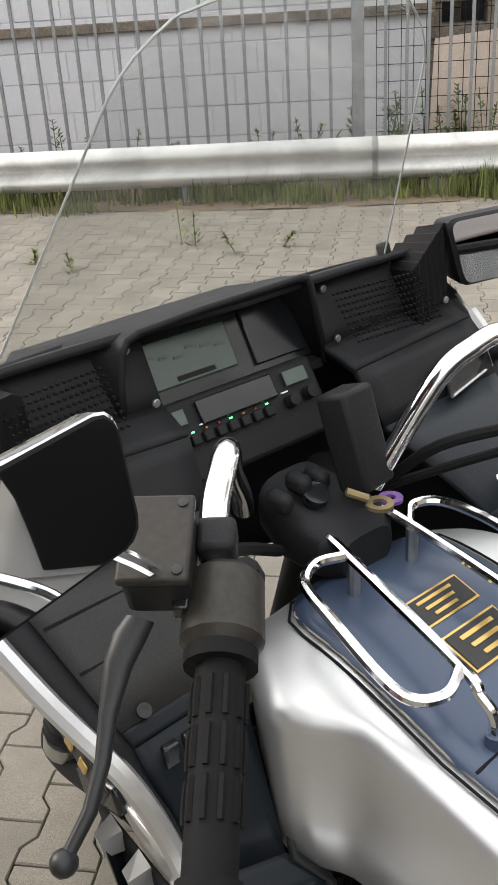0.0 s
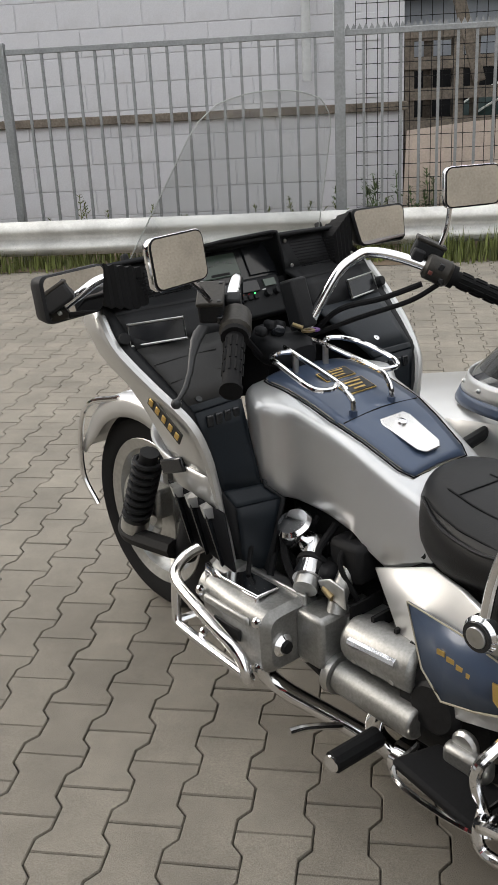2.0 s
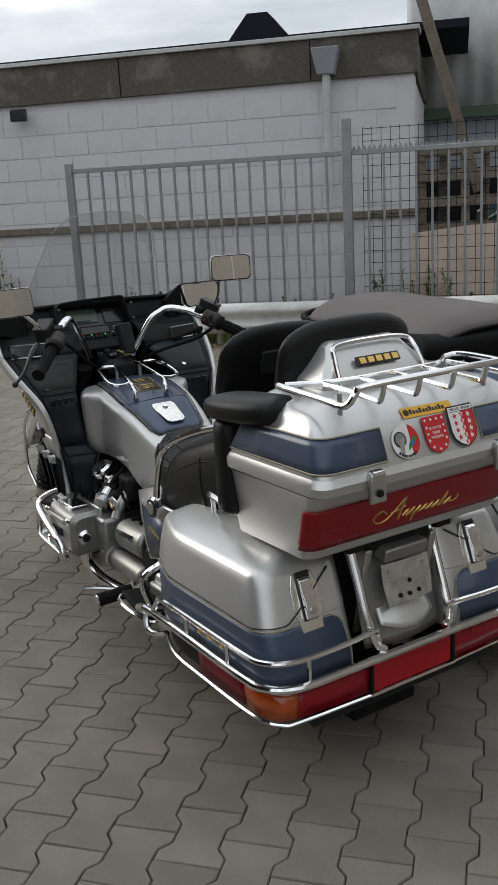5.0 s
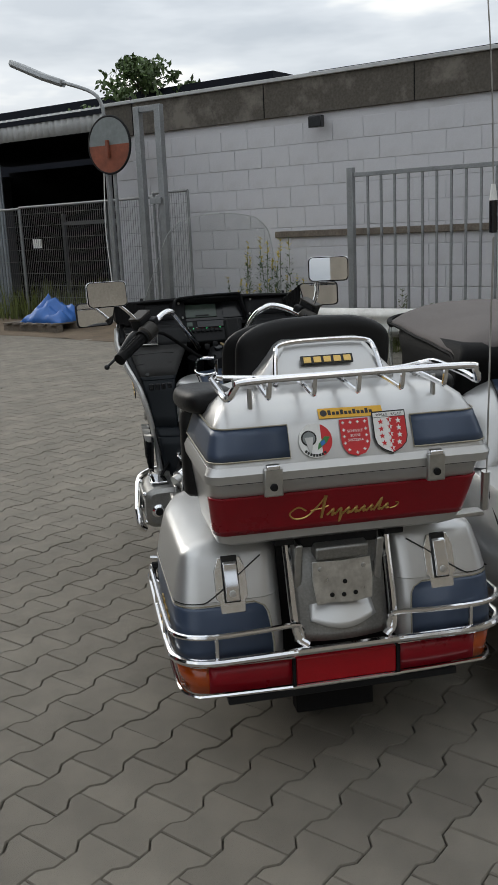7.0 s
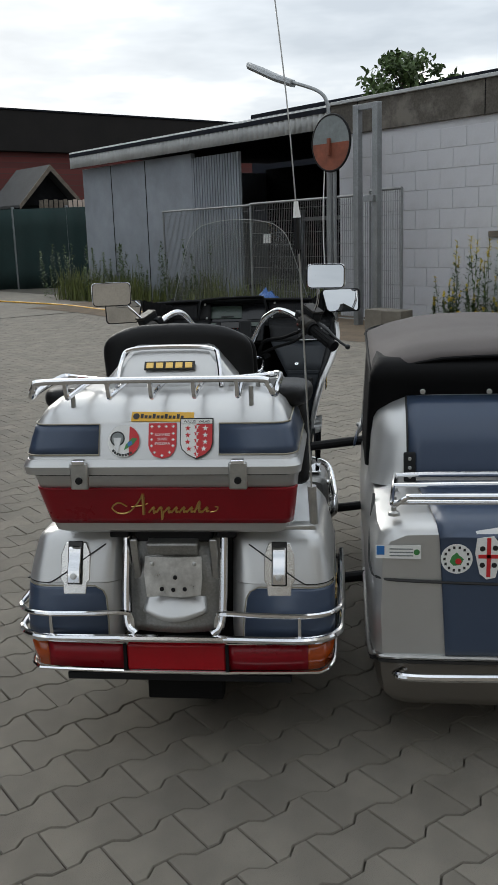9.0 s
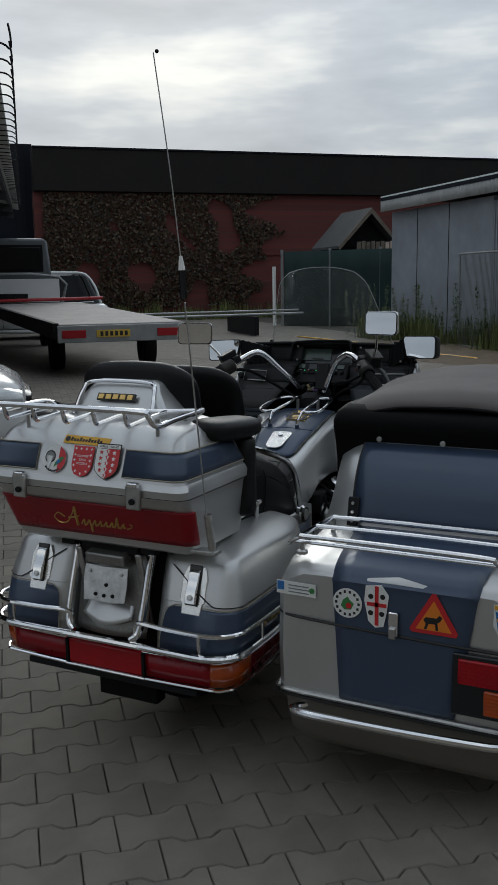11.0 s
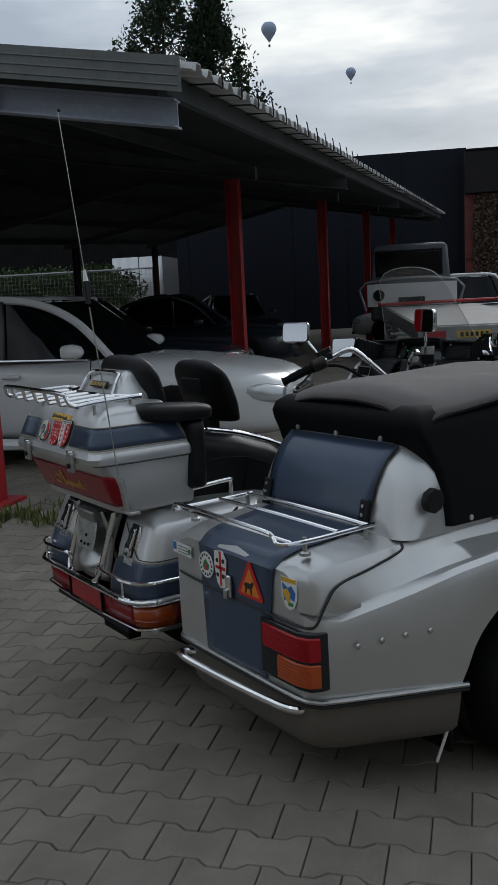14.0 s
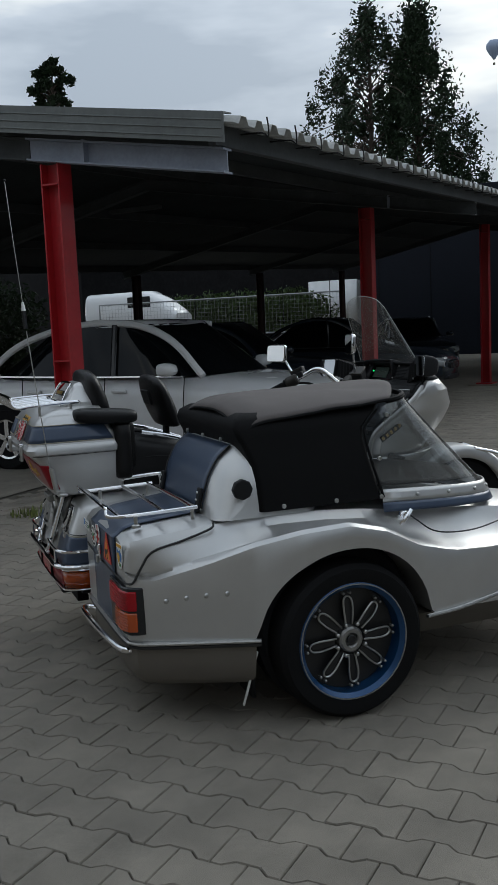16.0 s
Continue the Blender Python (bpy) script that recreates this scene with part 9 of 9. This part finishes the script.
    for nm, m_, x0, z0, z1 in (("red_lens", RED_LENS, 1.01, 0.418, 0.484), ("amber_lens", AMBER, 1.075, 0.346, 0.411)):
        part(nm, loft([[(x, y, z) for x, y in ((x0, -0.858), (x0, -0.868), (1.16, -0.867), (1.201, -0.852), (1.216, -0.825), (1.205, -0.82))] for z in (z0, z1)]), m_, tl, "", bevel=0.004)
        for i in range(7):
            z = z0 + (z1 - z0) * (i + 0.5) / 7
            part("lens_rib", tube([(x0 + 0.004, -0.868, z), (1.16, -0.8675, z), (1.199, -0.854, z)], 0.0018, n=4, smooth=2), m_, tl)
    part("bumper_bar", tube([(0.60, -0.82, 0.262), (0.565, -0.86, 0.264), (0.58, -0.885, 0.266), (0.66, -0.892, 0.266), (0.88, -0.885, 0.266), (1.05, -0.872, 0.266), (1.11, -0.862, 0.266), (1.14, -0.845, 0.266), (1.138, -0.82, 0.264)], 0.0115, n=10), CHROME, sidecar, "chrome rear bumper bar")
    for y, x, z in ((-0.735, 1.262, 0.452), (-0.671, 1.284, 0.459), (-0.61, 1.309, 0.465), (-0.548, 1.338, 0.470)):
        part("rivet", lathe([(0, 0.006), (0.006, 0.004), (0.009, 0), (0, 0)], "x", 12, (x - 0.002, y, z)), STEEL, sidecar)
    # decals
    def dec(x, z):
        return frame_at((x, -0.8545, z), (1, 0, 0), (0, 0, 1))
    circle = lambda r, n=28: [(r * math.cos(6.283 * i / n), r * math.sin(6.283 * i / n)) for i in range(n)]
    d = part("decal", prism(circle(0.040), 0.0015, dec(0.716, 0.581)), WHITE, sidecar, "round white club sticker")
    for i in range(14):
        q = 6.283 * i / 14
        part("decal_bar", boxed((0, 0, 0), (0.006, 0.007, 0.001), dec(0.716 + 0.031 * math.cos(q), 0.581 + 0.031 * math.sin(q)) @ pose(0, 0, 0.002)), DECAL_BLACK, d)
    part("decal_field", prism([(-0.018, -0.008), (-0.008, -0.018), (0.01, -0.016), (0.018, 0.0), (0.006, 0.01), (0.0, 0.018), (-0.012, 0.008)], 0.001, dec(0.716, 0.581) @ pose(0, 0, 0.0015)), GREEN_LEAF, d)
    part("decal_field", prism(circle(0.008, 10), 0.001, dec(0.72, 0.575) @ pose(0, 0, 0.0026)), RED, d)
    d = part("decal", prism([(-0.03, 0.05), (0.012, 0.056), (0.032, 0.03), (0.026, -0.02), (0.018, -0.055), (-0.004, -0.06), (-0.022, -0.045), (-0.034, 0.01)], 0.0015, dec(0.796, 0.586)), WHITE, sidecar, "white sticker with a red cross and dark heads")
    part("decal_bar", boxed((0, 0, 0.002), (0.010, 0.105, 0.001), dec(0.796, 0.585)), RED, d)
    part("decal_bar", boxed((0, 0.003, 0.002), (0.052, 0.010, 0.001), dec(0.796, 0.585)), RED, d)
    for x, z in ((-0.016, 0.024), (0.016, 0.026), (-0.016, -0.02), (0.014, -0.02)):
        part("decal_dot", prism(circle(0.007, 10), 0.001, dec(0.796 + x, 0.585 + z) @ pose(0, 0, 0.002)), DECAL_BLACK, d)
    lk = part("boot_latch", boxed((0, 0, 0.006), (0.026, 0.065, 0.012), dec(0.842, 0.545)), CHROME, sidecar, "chrome boot latch", bevel=0.004)
    part("latch_lever", boxed((0, -0.022, 0.016), (0.018, 0.03, 0.01), dec(0.842, 0.545)), STEEL, lk, bevel=0.003)
    d = part("decal", prism([(-0.057, -0.046), (0.057, -0.046), (0.062, -0.037), (0.005, 0.060), (-0.005, 0.060), (-0.062, -0.037)], 0.0015, dec(0.945, 0.578)), RED, sidecar, "triangular animal warning sticker")
    part("decal_field", prism([(-0.046, -0.036), (0.046, -0.036), (0.0, 0.042)], 0.001, dec(0.945, 0.578) @ pose(0, 0, 0.0015)), SIGN_ORANGE, d)
    part("decal_field", prism([(-0.026, -0.004), (-0.02, 0.004), (0.008, 0.004), (0.014, 0.012), (0.022, 0.008), (0.018, -0.002), (0.010, -0.008), (0.012, -0.028), (0.006, -0.028), (0.004, -0.012), (-0.012, -0.012), (-0.018, -0.028), (-0.024, -0.028), (-0.02, -0.012)], 0.001, dec(0.945, 0.572) @ pose(0, 0, 0.0026)), DECAL_BLACK, d)
    sm = frame_at((1.122, -0.8495, 0.590), (1, 0.06, 0), (0, 0, 1))
    d = part("decal", prism([(-0.031, 0.042), (0.031, 0.042), (0.031, -0.013), (0.018, -0.038), (0, -0.047), (-0.018, -0.038), (-0.031, -0.013)], 0.0015, sm), WHITE, sidecar, "blue and yellow shield sticker")
    part("decal_field", prism([(-0.027, 0.026), (-0.004, 0.014), (0.010, 0.022), (0.026, 0.004), (0.020, -0.02), (0.0, -0.010), (-0.02, -0.024)], 0.001, sm @ pose(0, 0, 0.0015)), DECAL_BLUE, d)
    part("decal_field", prism([(-0.024, 0.006), (-0.006, 0.012), (0.008, -0.002), (-0.002, -0.028), (-0.016, -0.012)], 0.001, sm @ pose(0, 0, 0.0026)), YELLOW, d)
    part("decal_bar", boxed((0, 0.035, 0.002), (0.058, 0.011, 0.001), sm), YELLOW, d)
    part("decal_bar", boxed((0.006, -0.030, 0.002), (0.020, 0.010, 0.001), sm), GREEN_LEAF, d)
    sm = frame_at((0.568, -0.8515, 0.598), (1, -0.03, 0), (0, 0, 1))
    d = part("decal", boxed((0, 0, 0), (0.115, 0.036, 0.0015), sm), WHITE, sidecar, "small white strip sticker")
    part("decal_field", boxed((-0.045, 0.004, 0.001), (0.02, 0.024, 0.001), sm), DECAL_BLUE, d)
    for i in range(3):
        part("decal_bar", boxed((0.008, 0.008 - 0.009 * i, 0.001), (0.06, 0.003, 0.001), sm), SIGN_TOP, d)
    part("decal_field", prism(circle(0.008, 10), 0.001, sm @ pose(0.047, 0, 0.001)), GREEN_LEAF, d)
    # knob and handle
    kn = part("side_knob", lathe([(0, 0.0), (0.012, 0.0), (0.012, 0.02), (0.036, 0.022), (0.036, 0.045), (0, 0.048)], "x", 8, (1.222, -0.45, 0.795)), BLACK, sidecar, "black screw knob", bevel=0.004)
    dh = part("door_handle", tube([(1.325, 0.115, 0.62), (1.335, 0.135, 0.65), (1.32, 0.16, 0.668)], 0.008, n=8), CHROME, sidecar, "chrome door handle")
    part("handle_boss", disc((1.312, 0.135, 0.648), 0.02, 0.02, "x", 16), CHROME, dh)
    part("door_seam", tube([(1.25, 0.10, 0.668), (1.262, 0.16, 0.655), (1.285, 0.20, 0.625), (1.31, 0.25, 0.585), (1.315, 0.32, 0.568), (1.29, 0.45, 0.56), (1.22, 0.62, 0.565)], 0.003, n=5), DECAL_BLACK, sidecar)
    part("mud_flap_edge", tube([(1.345, -0.455, 0.26), (1.322, -0.475, 0.16), (1.300, -0.495, 0.065)], 0.0045, n=6), WHITE, sidecar)
    part("mud_flap", boxed((1.265, -0.466, 0.195), (0.13, 0.012, 0.20)), RUBBER, sidecar, "black mud flap", bevel=0.003)
    part("wheel_well", disc((1.25, HUB[1], 0.30), 0.30, 0.12, "x", 28), BLACK_AND_SHADE, sidecar)
    for y, z in ((0.55, 0.30), (-0.25, 0.30), (0.45, 0.60)):
        part("mounting_strut", tube([(0.10, y, z - 0.05), (0.55, y + 0.02, z)], 0.018, smooth=0, n=10), DARK, sidecar, "black mounting strut")


sidecar_body()


def sidecar_wheel():
    x, y, z = HUB
    w = 0.16
    wh = part("wheel", lathe([(0.195, -w * 0.45), (0.215, -w / 2), (0.25, -w / 2), (0.266, -w * 0.38), (0.27, 0), (0.266, w * 0.38), (0.25, w / 2), (0.215, w / 2), (0.195, w * 0.45)], "x", 56, (x, y, z), None, True), RUBBER, sidecar, "black car tyre")
    part("rim_lip", lathe([(0.178, 0.020), (0.182, 0.065), (0.197, 0.079), (0.203, 0.076), (0.198, 0.03), (0.196, -0.06), (0.185, -0.06)], "x", 56, (x, y, z), None, True), RIM_BLUE, wh, "deep blue rim lip")
    part("rim_ring", tube([(x + 0.080, y + 0.1985 * math.cos(6.283 * i / 40), z + 0.1985 * math.sin(6.283 * i / 40)) for i in range(40)], 0.0025, closed=True, n=5, smooth=1), STEEL, wh)
    part("rim_dish", disc((x + 0.01, y, z), 0.18, 0.02, "x", 40), DECAL_BLACK, wh, "black rim centre")
    for i in range(8):
        rot = pose(x, y, z) @ Matrix.Rotation(2 * math.pi * (i + 0.08) / 8, 4, "X")
        loop = [(0.046, -0.012, 0.052), (0.050, -0.014, 0.075), (0.052, -0.017, 0.110), (0.050, -0.015, 0.138), (0.048, -0.008, 0.149), (0.048, 0.0, 0.152), (0.048, 0.008, 0.149), (0.050, 0.015, 0.138), (0.052, 0.017, 0.110), (0.050, 0.014, 0.075), (0.046, 0.012, 0.052)]
        part("spoke", tube([rot @ Vector(q) for q in loop], 0.0036, n=6, smooth=3), STEEL, wh, "polished looped spoke")
        part("spoke_web", boxed((0.040, 0, 0.100), (0.008, 0.026, 0.09), rot), DECAL_BLACK, wh, bevel=0.003)
        for q in (-0.012, 0.012):
            part("rim_bolt", disc(rot @ Vector((0.045, q, 0.163)), 0.0052, 0.02, "x", 10), ALLOY, wh)
        part("lug_bolt", disc(rot @ Vector((0.054, 0.026, 0.050)), 0.0068, 0.02, "x", 10), STEEL, wh)
    part("hub_cap", lathe([(0, 0.048), (0.018, 0.050), (0.026, 0.060), (0.038, 0.060), (0.045, 0.052), (0.047, 0.01), (0, 0.01)], "x", 32, (x, y, z)), ALLOY, wh, "grey hub cap")
    part("hub_centre", disc((x + 0.054, y, z), 0.016, 0.010, "x", 20), GLOSS_BLACK, wh)
    for r_, o_ in ((0.186, 0.050), (0.191, 0.064)):
        part("rim_step", tube([(x + o_, y + r_ * math.cos(6.283 * i / 40), z + r_ * math.sin(6.283 * i / 40)) for i in range(40)], 0.003, closed=True, n=6, smooth=1), RIM_BLUE, wh)


sidecar_wheel()


def soft_top():
    def RR(x0, x1, y0, y1, z, r=0.08):
        return rrect(x0, x1, y0, y1, z, r, 7)
    hood = [(0.708, 0.494, 1.256, -0.385, 0.087, 0.022), (0.78, 0.497, 1.247, -0.388, 0.068, 0.022), (0.86, 0.500, 1.231, -0.395, 0.050, 0.022), (0.93, 0.504, 1.213, -0.422, 0.040, 0.022), (0.965, 0.506, 1.205, -0.440, 0.045, 0.022), (0.992, 0.508, 1.198, -0.448, 0.072, 0.022), (1.02, 0.518, 1.180, -0.440, 0.11, 0.022), (1.04, 0.535, 1.150, -0.40, 0.14, 0.022)]
    c = part("soft_top", loft([RR(x0, x1, y0, y1, z, r_) for z, x0, x1, y0, y1, r_ in hood]), CANVAS, sidecar, "black canvas soft top", angle=50)

    def roof(s, t):
        k = 2 * s - 1
        x = 0.852 + k * 0.338
        y = -0.425 + t * (0.585 + 0.13 * (1 - k * k))
        z = 1.046 + 0.022 * t + 0.036 * (1 - k * k) - (0.040 - 0.030 * t) * abs(k) ** 5 - 0.034 * max(0, 1 - t * 7) ** 2
        return Vector((x, y, z + 0.004 * noise.noise((x * 6, y * 6, 4)) + 0.003 * noise.noise((x * 16, y * 9, 7))))
    part("roof_cloth", grid(roof, 28, 28), CANVAS_TOP, c, "faded brown-grey roof cloth", solid=0.006)
    part("roof_hem", tube([roof(1, q / 10) + Vector((0.003, 0, -0.004)) for q in range(11)], 0.006, n=6, smooth=1), CANVAS, c)
    part("roof_hem", tube([roof(0, q / 10) + Vector((-0.003, 0, -0.004)) for q in range(11)], 0.006, n=6, smooth=1), CANVAS, c)
    part("roof_hem", tube([roof(q / 10, 0) + Vector((0, -0.002, -0.003)) for q in range(11)], 0.005, n=6, smooth=1), CANVAS, c)
    part("front_hem", tube([(1.253, 0.090, 0.712), (1.246, 0.070, 0.78), (1.230, 0.052, 0.86), (1.212, 0.043, 0.93), (1.203, 0.048, 0.965), (1.196, 0.074, 0.992), (1.180, 0.11, 1.02)], 0.005, n=6), CANVAS, c)
    for x, y, z in ((1.257, -0.30, 0.722), (1.258, -0.10, 0.720), (1.254, 0.08, 0.715), (0.66, -0.447, 0.945), (0.85, -0.447, 0.943), (1.05, -0.447, 0.945), (1.238, 0.085, 0.85), (1.20, 0.14, 1.0)):
        part("snap", disc((x, y, z), 0.008, 0.008, "x" if x > 1.15 else "y", 12), STEEL, c)

    def U(a, x0, yr, yf, hw, z):
        k = math.cos(a)
        return Vector((x0 - hw * math.copysign(abs(k) ** 0.6, k), yr + (yf - yr) * math.sin(a) ** 0.85, z))

    def glass_pt(s, t):
        a = math.pi * s
        lo = U(a, 0.868, 0.06, 0.66, 0.378, 0.738 - 0.035 * math.sin(a))
        hi = U(a, 0.850, 0.150, 0.285, 0.335, 1.050 + 0.02 * math.sin(a))
        return lo.lerp(hi, t)
    g = part("windscreen", grid(glass_pt, 32, 8), SMOKED, sidecar, "tinted wrap-around sidecar windscreen")
    g.visible_shadow = False
    part("screen_frame", tube([glass_pt(i / 24, 1) for i in range(25)], 0.011, n=8, smooth=1), CANVAS, g, "black top frame")
    part("screen_base", grid(lambda s, t: U(math.pi * s, 0.868, 0.085, 0.672 + 0.02 * (1 - t), 0.378 + 0.012 * (1 - t), 0.738 - 0.035 * math.sin(math.pi * s) - 0.045 * (1 - t)), 32, 3), SILVER, sidecar, "silver windscreen base strip", solid=0.005)
    part("base_stripe", grid(lambda a, t: U(math.pi * a, 0.868, 0.082, 0.694 + 0.014 * (1 - t), 0.3915 + 0.010 * (1 - t), 0.692 - 0.035 * math.sin(math.pi * a) - 0.032 * (1 - t)), 32, 3), BLUE, sidecar, "dark blue base stripe", solid=0.006)
    # added dark sheet hides the hull where the dim cockpit would show
    part("cockpit_cover", grid(lambda a, t: U(math.pi * a, 0.868, 0.07, 0.64, 0.366, 0.752 - 0.030 * math.sin(math.pi * a)).lerp(Vector((0.868, 0.12, 0.765)), t), 32, 5), CANVAS, sidecar, "dark sheet standing in for the cockpit interior", solid=0.004)
    for s in (0.06, 0.14, 0.24, 0.34, 0.66, 0.76, 0.86, 0.94):
        p = U(math.pi * s, 0.868, 0.085, 0.684, 0.389, 0.715 - 0.035 * math.sin(math.pi * s))
        bm = bmesh.new()
        bmesh.ops.create_icosphere(bm, subdivisions=2, radius=0.0075, matrix=Matrix.Translation(p))
        part("snap", bm, STEEL, sidecar)
    for x, y, z in ((0.492, 0.62, 0.60), (0.492, 0.66, 0.59), (0.492, 0.64, 0.62)):
        bm = bmesh.new()
        bmesh.ops.create_icosphere(bm, subdivisions=2, radius=0.009, matrix=Matrix.Translation((x, y, z)))
        part("bolt_head", bm, STEEL, sidecar)
    part("nose_handle", tube([(0.70, 1.02, 0.575), (0.70, 1.06, 0.62), (0.80, 1.06, 0.62), (0.80, 1.02, 0.575)], 0.007, n=8), CHROME, sidecar)


soft_top()

# unseen wall behind the walk, added to block skylight and tint mirrors beige
yard_wall = part("yard_wall", boxed((8.4, -5.0, 2.7), (0.4, 19.0, 5.4)), BLOCKER_BEIGE, at=SITE)
tagged(yard_wall, "unseen beige wall added to block skylight and fill the mirrors", "wall", kind="structure")


# ---- interlocking pavers ----
P_LEN, P_COL, GAP = 0.198, 0.141, 0.0013
PAVE = pose(0, 0, 0, 0, 0, -48.5)


def paver_outline(inset):
    """The bone-shaped block, its long axis along y."""
    w0, w1, h = 0.083 - inset, 0.058 - inset, 0.099 - inset
    right = [(w0, -h), (w0, -0.066), (w1, -0.036), (w1, 0.036), (w0, 0.066), (w0, h)]
    return right + [(-x, -y) for x, y in right]


def paver_mesh():
    vs, fs = [], []
    for inset, z in ((GAP, -0.011), (GAP, -0.004), (GAP + 0.0024, 0.0)):
        vs += [(x, y, z) for x, y in paver_outline(inset)]
    n = 12
    for k in range(2):
        for i in range(n):
            j = (i + 1) % n
            fs.append((k * n + i, k * n + j, (k + 1) * n + j, (k + 1) * n + i))
    fs.append(tuple(range(2 * n, 3 * n)))
    return vs, fs


def lay_pavers():
    rng = random.Random(77)
    vs0, fs0 = paver_mesh()
    me0 = bpy.data.meshes.new("paver")
    me0.from_pydata(vs0, [], fs0)
    me0.materials.append(PAVER)
    root = thing("yard_paving", "beige interlocking concrete pavers with dark joints", "pavement", PAVE, kind="structure")
    base = np.array(vs0)
    allv, allf, count, near = [], [], 0, 0
    nv = len(vs0)
    for i in range(-104, 48):
        u = 0.2145 + P_COL * i
        for j in range(-20, 38):
            v = 0.047 + P_LEN * j + (0.099 if i % 2 else 0.0)
            if v > 7.1 + 0.05 * u or v < -3.3 or u > 6.2 or u < -14.2:
                continue
            dz, tx, ty = rng.uniform(-0.0012, 0.0012), rng.gauss(0, 0.006), rng.gauss(0, 0.006)
            near_here = -0.1 < u < 1.75 and -2.6 < v < -0.1 and near < 300 and (u - 0.0) ** 2 >= 0
            if near_here:
                o = new("paver", me0)
                o.parent = root
                o.matrix_basis = Matrix.LocRotScale((u, v, dz), Euler((tx, ty, rng.gauss(0, 0.006) + (math.pi if rng.random() < 0.5 else 0))), None)
                near += 1
                continue
            p = base.copy()
            p[:, 2] += dz + tx * p[:, 1] - ty * p[:, 0]
            p[:, 0] += u
            p[:, 1] += v
            allv.append(p)
            allf += [tuple(q + count * nv for q in f) for f in fs0]
            count += 1
    me = bpy.data.meshes.new("pavers")
    me.from_pydata(np.concatenate(allv).tolist(), [], allf)
    me.materials.append(PAVER_FAR)
    o = new("pavers", me)
    o.parent = root
    tagged(o, kind="stuff")


lay_pavers()


def lay_blocks():
    """Painted concrete blocks of the white wall, a shade proud of their joints."""
    w, h = 0.46, 0.278
    bm = boxed((0, 0, 0), (w - 0.012, 0.012, h - 0.012))
    bmesh.ops.bevel(bm, geom=bm.edges[:], offset=0.003, segments=1, affect="EDGES")
    me = bpy.data.meshes.new("block")
    bm.to_mesh(me)
    bm.free()
    me.materials.append(WALL_WHITE)
    root = bpy.data.objects["white_building"]
    rng = random.Random(9)
    for r in range(10):
        for c in range(20):
            x = -8.46 + w * (c + 0.5) + (w / 2 if r % 2 else 0)
            if x - w / 2 < -8.47 or x + w / 2 > 0.26:
                continue
            o = new("block", me)
            o.parent = root
            o.matrix_basis = pose(x, 8.818 + rng.uniform(-0.0015, 0.0015), 0.15 + h * r)


lay_blocks()
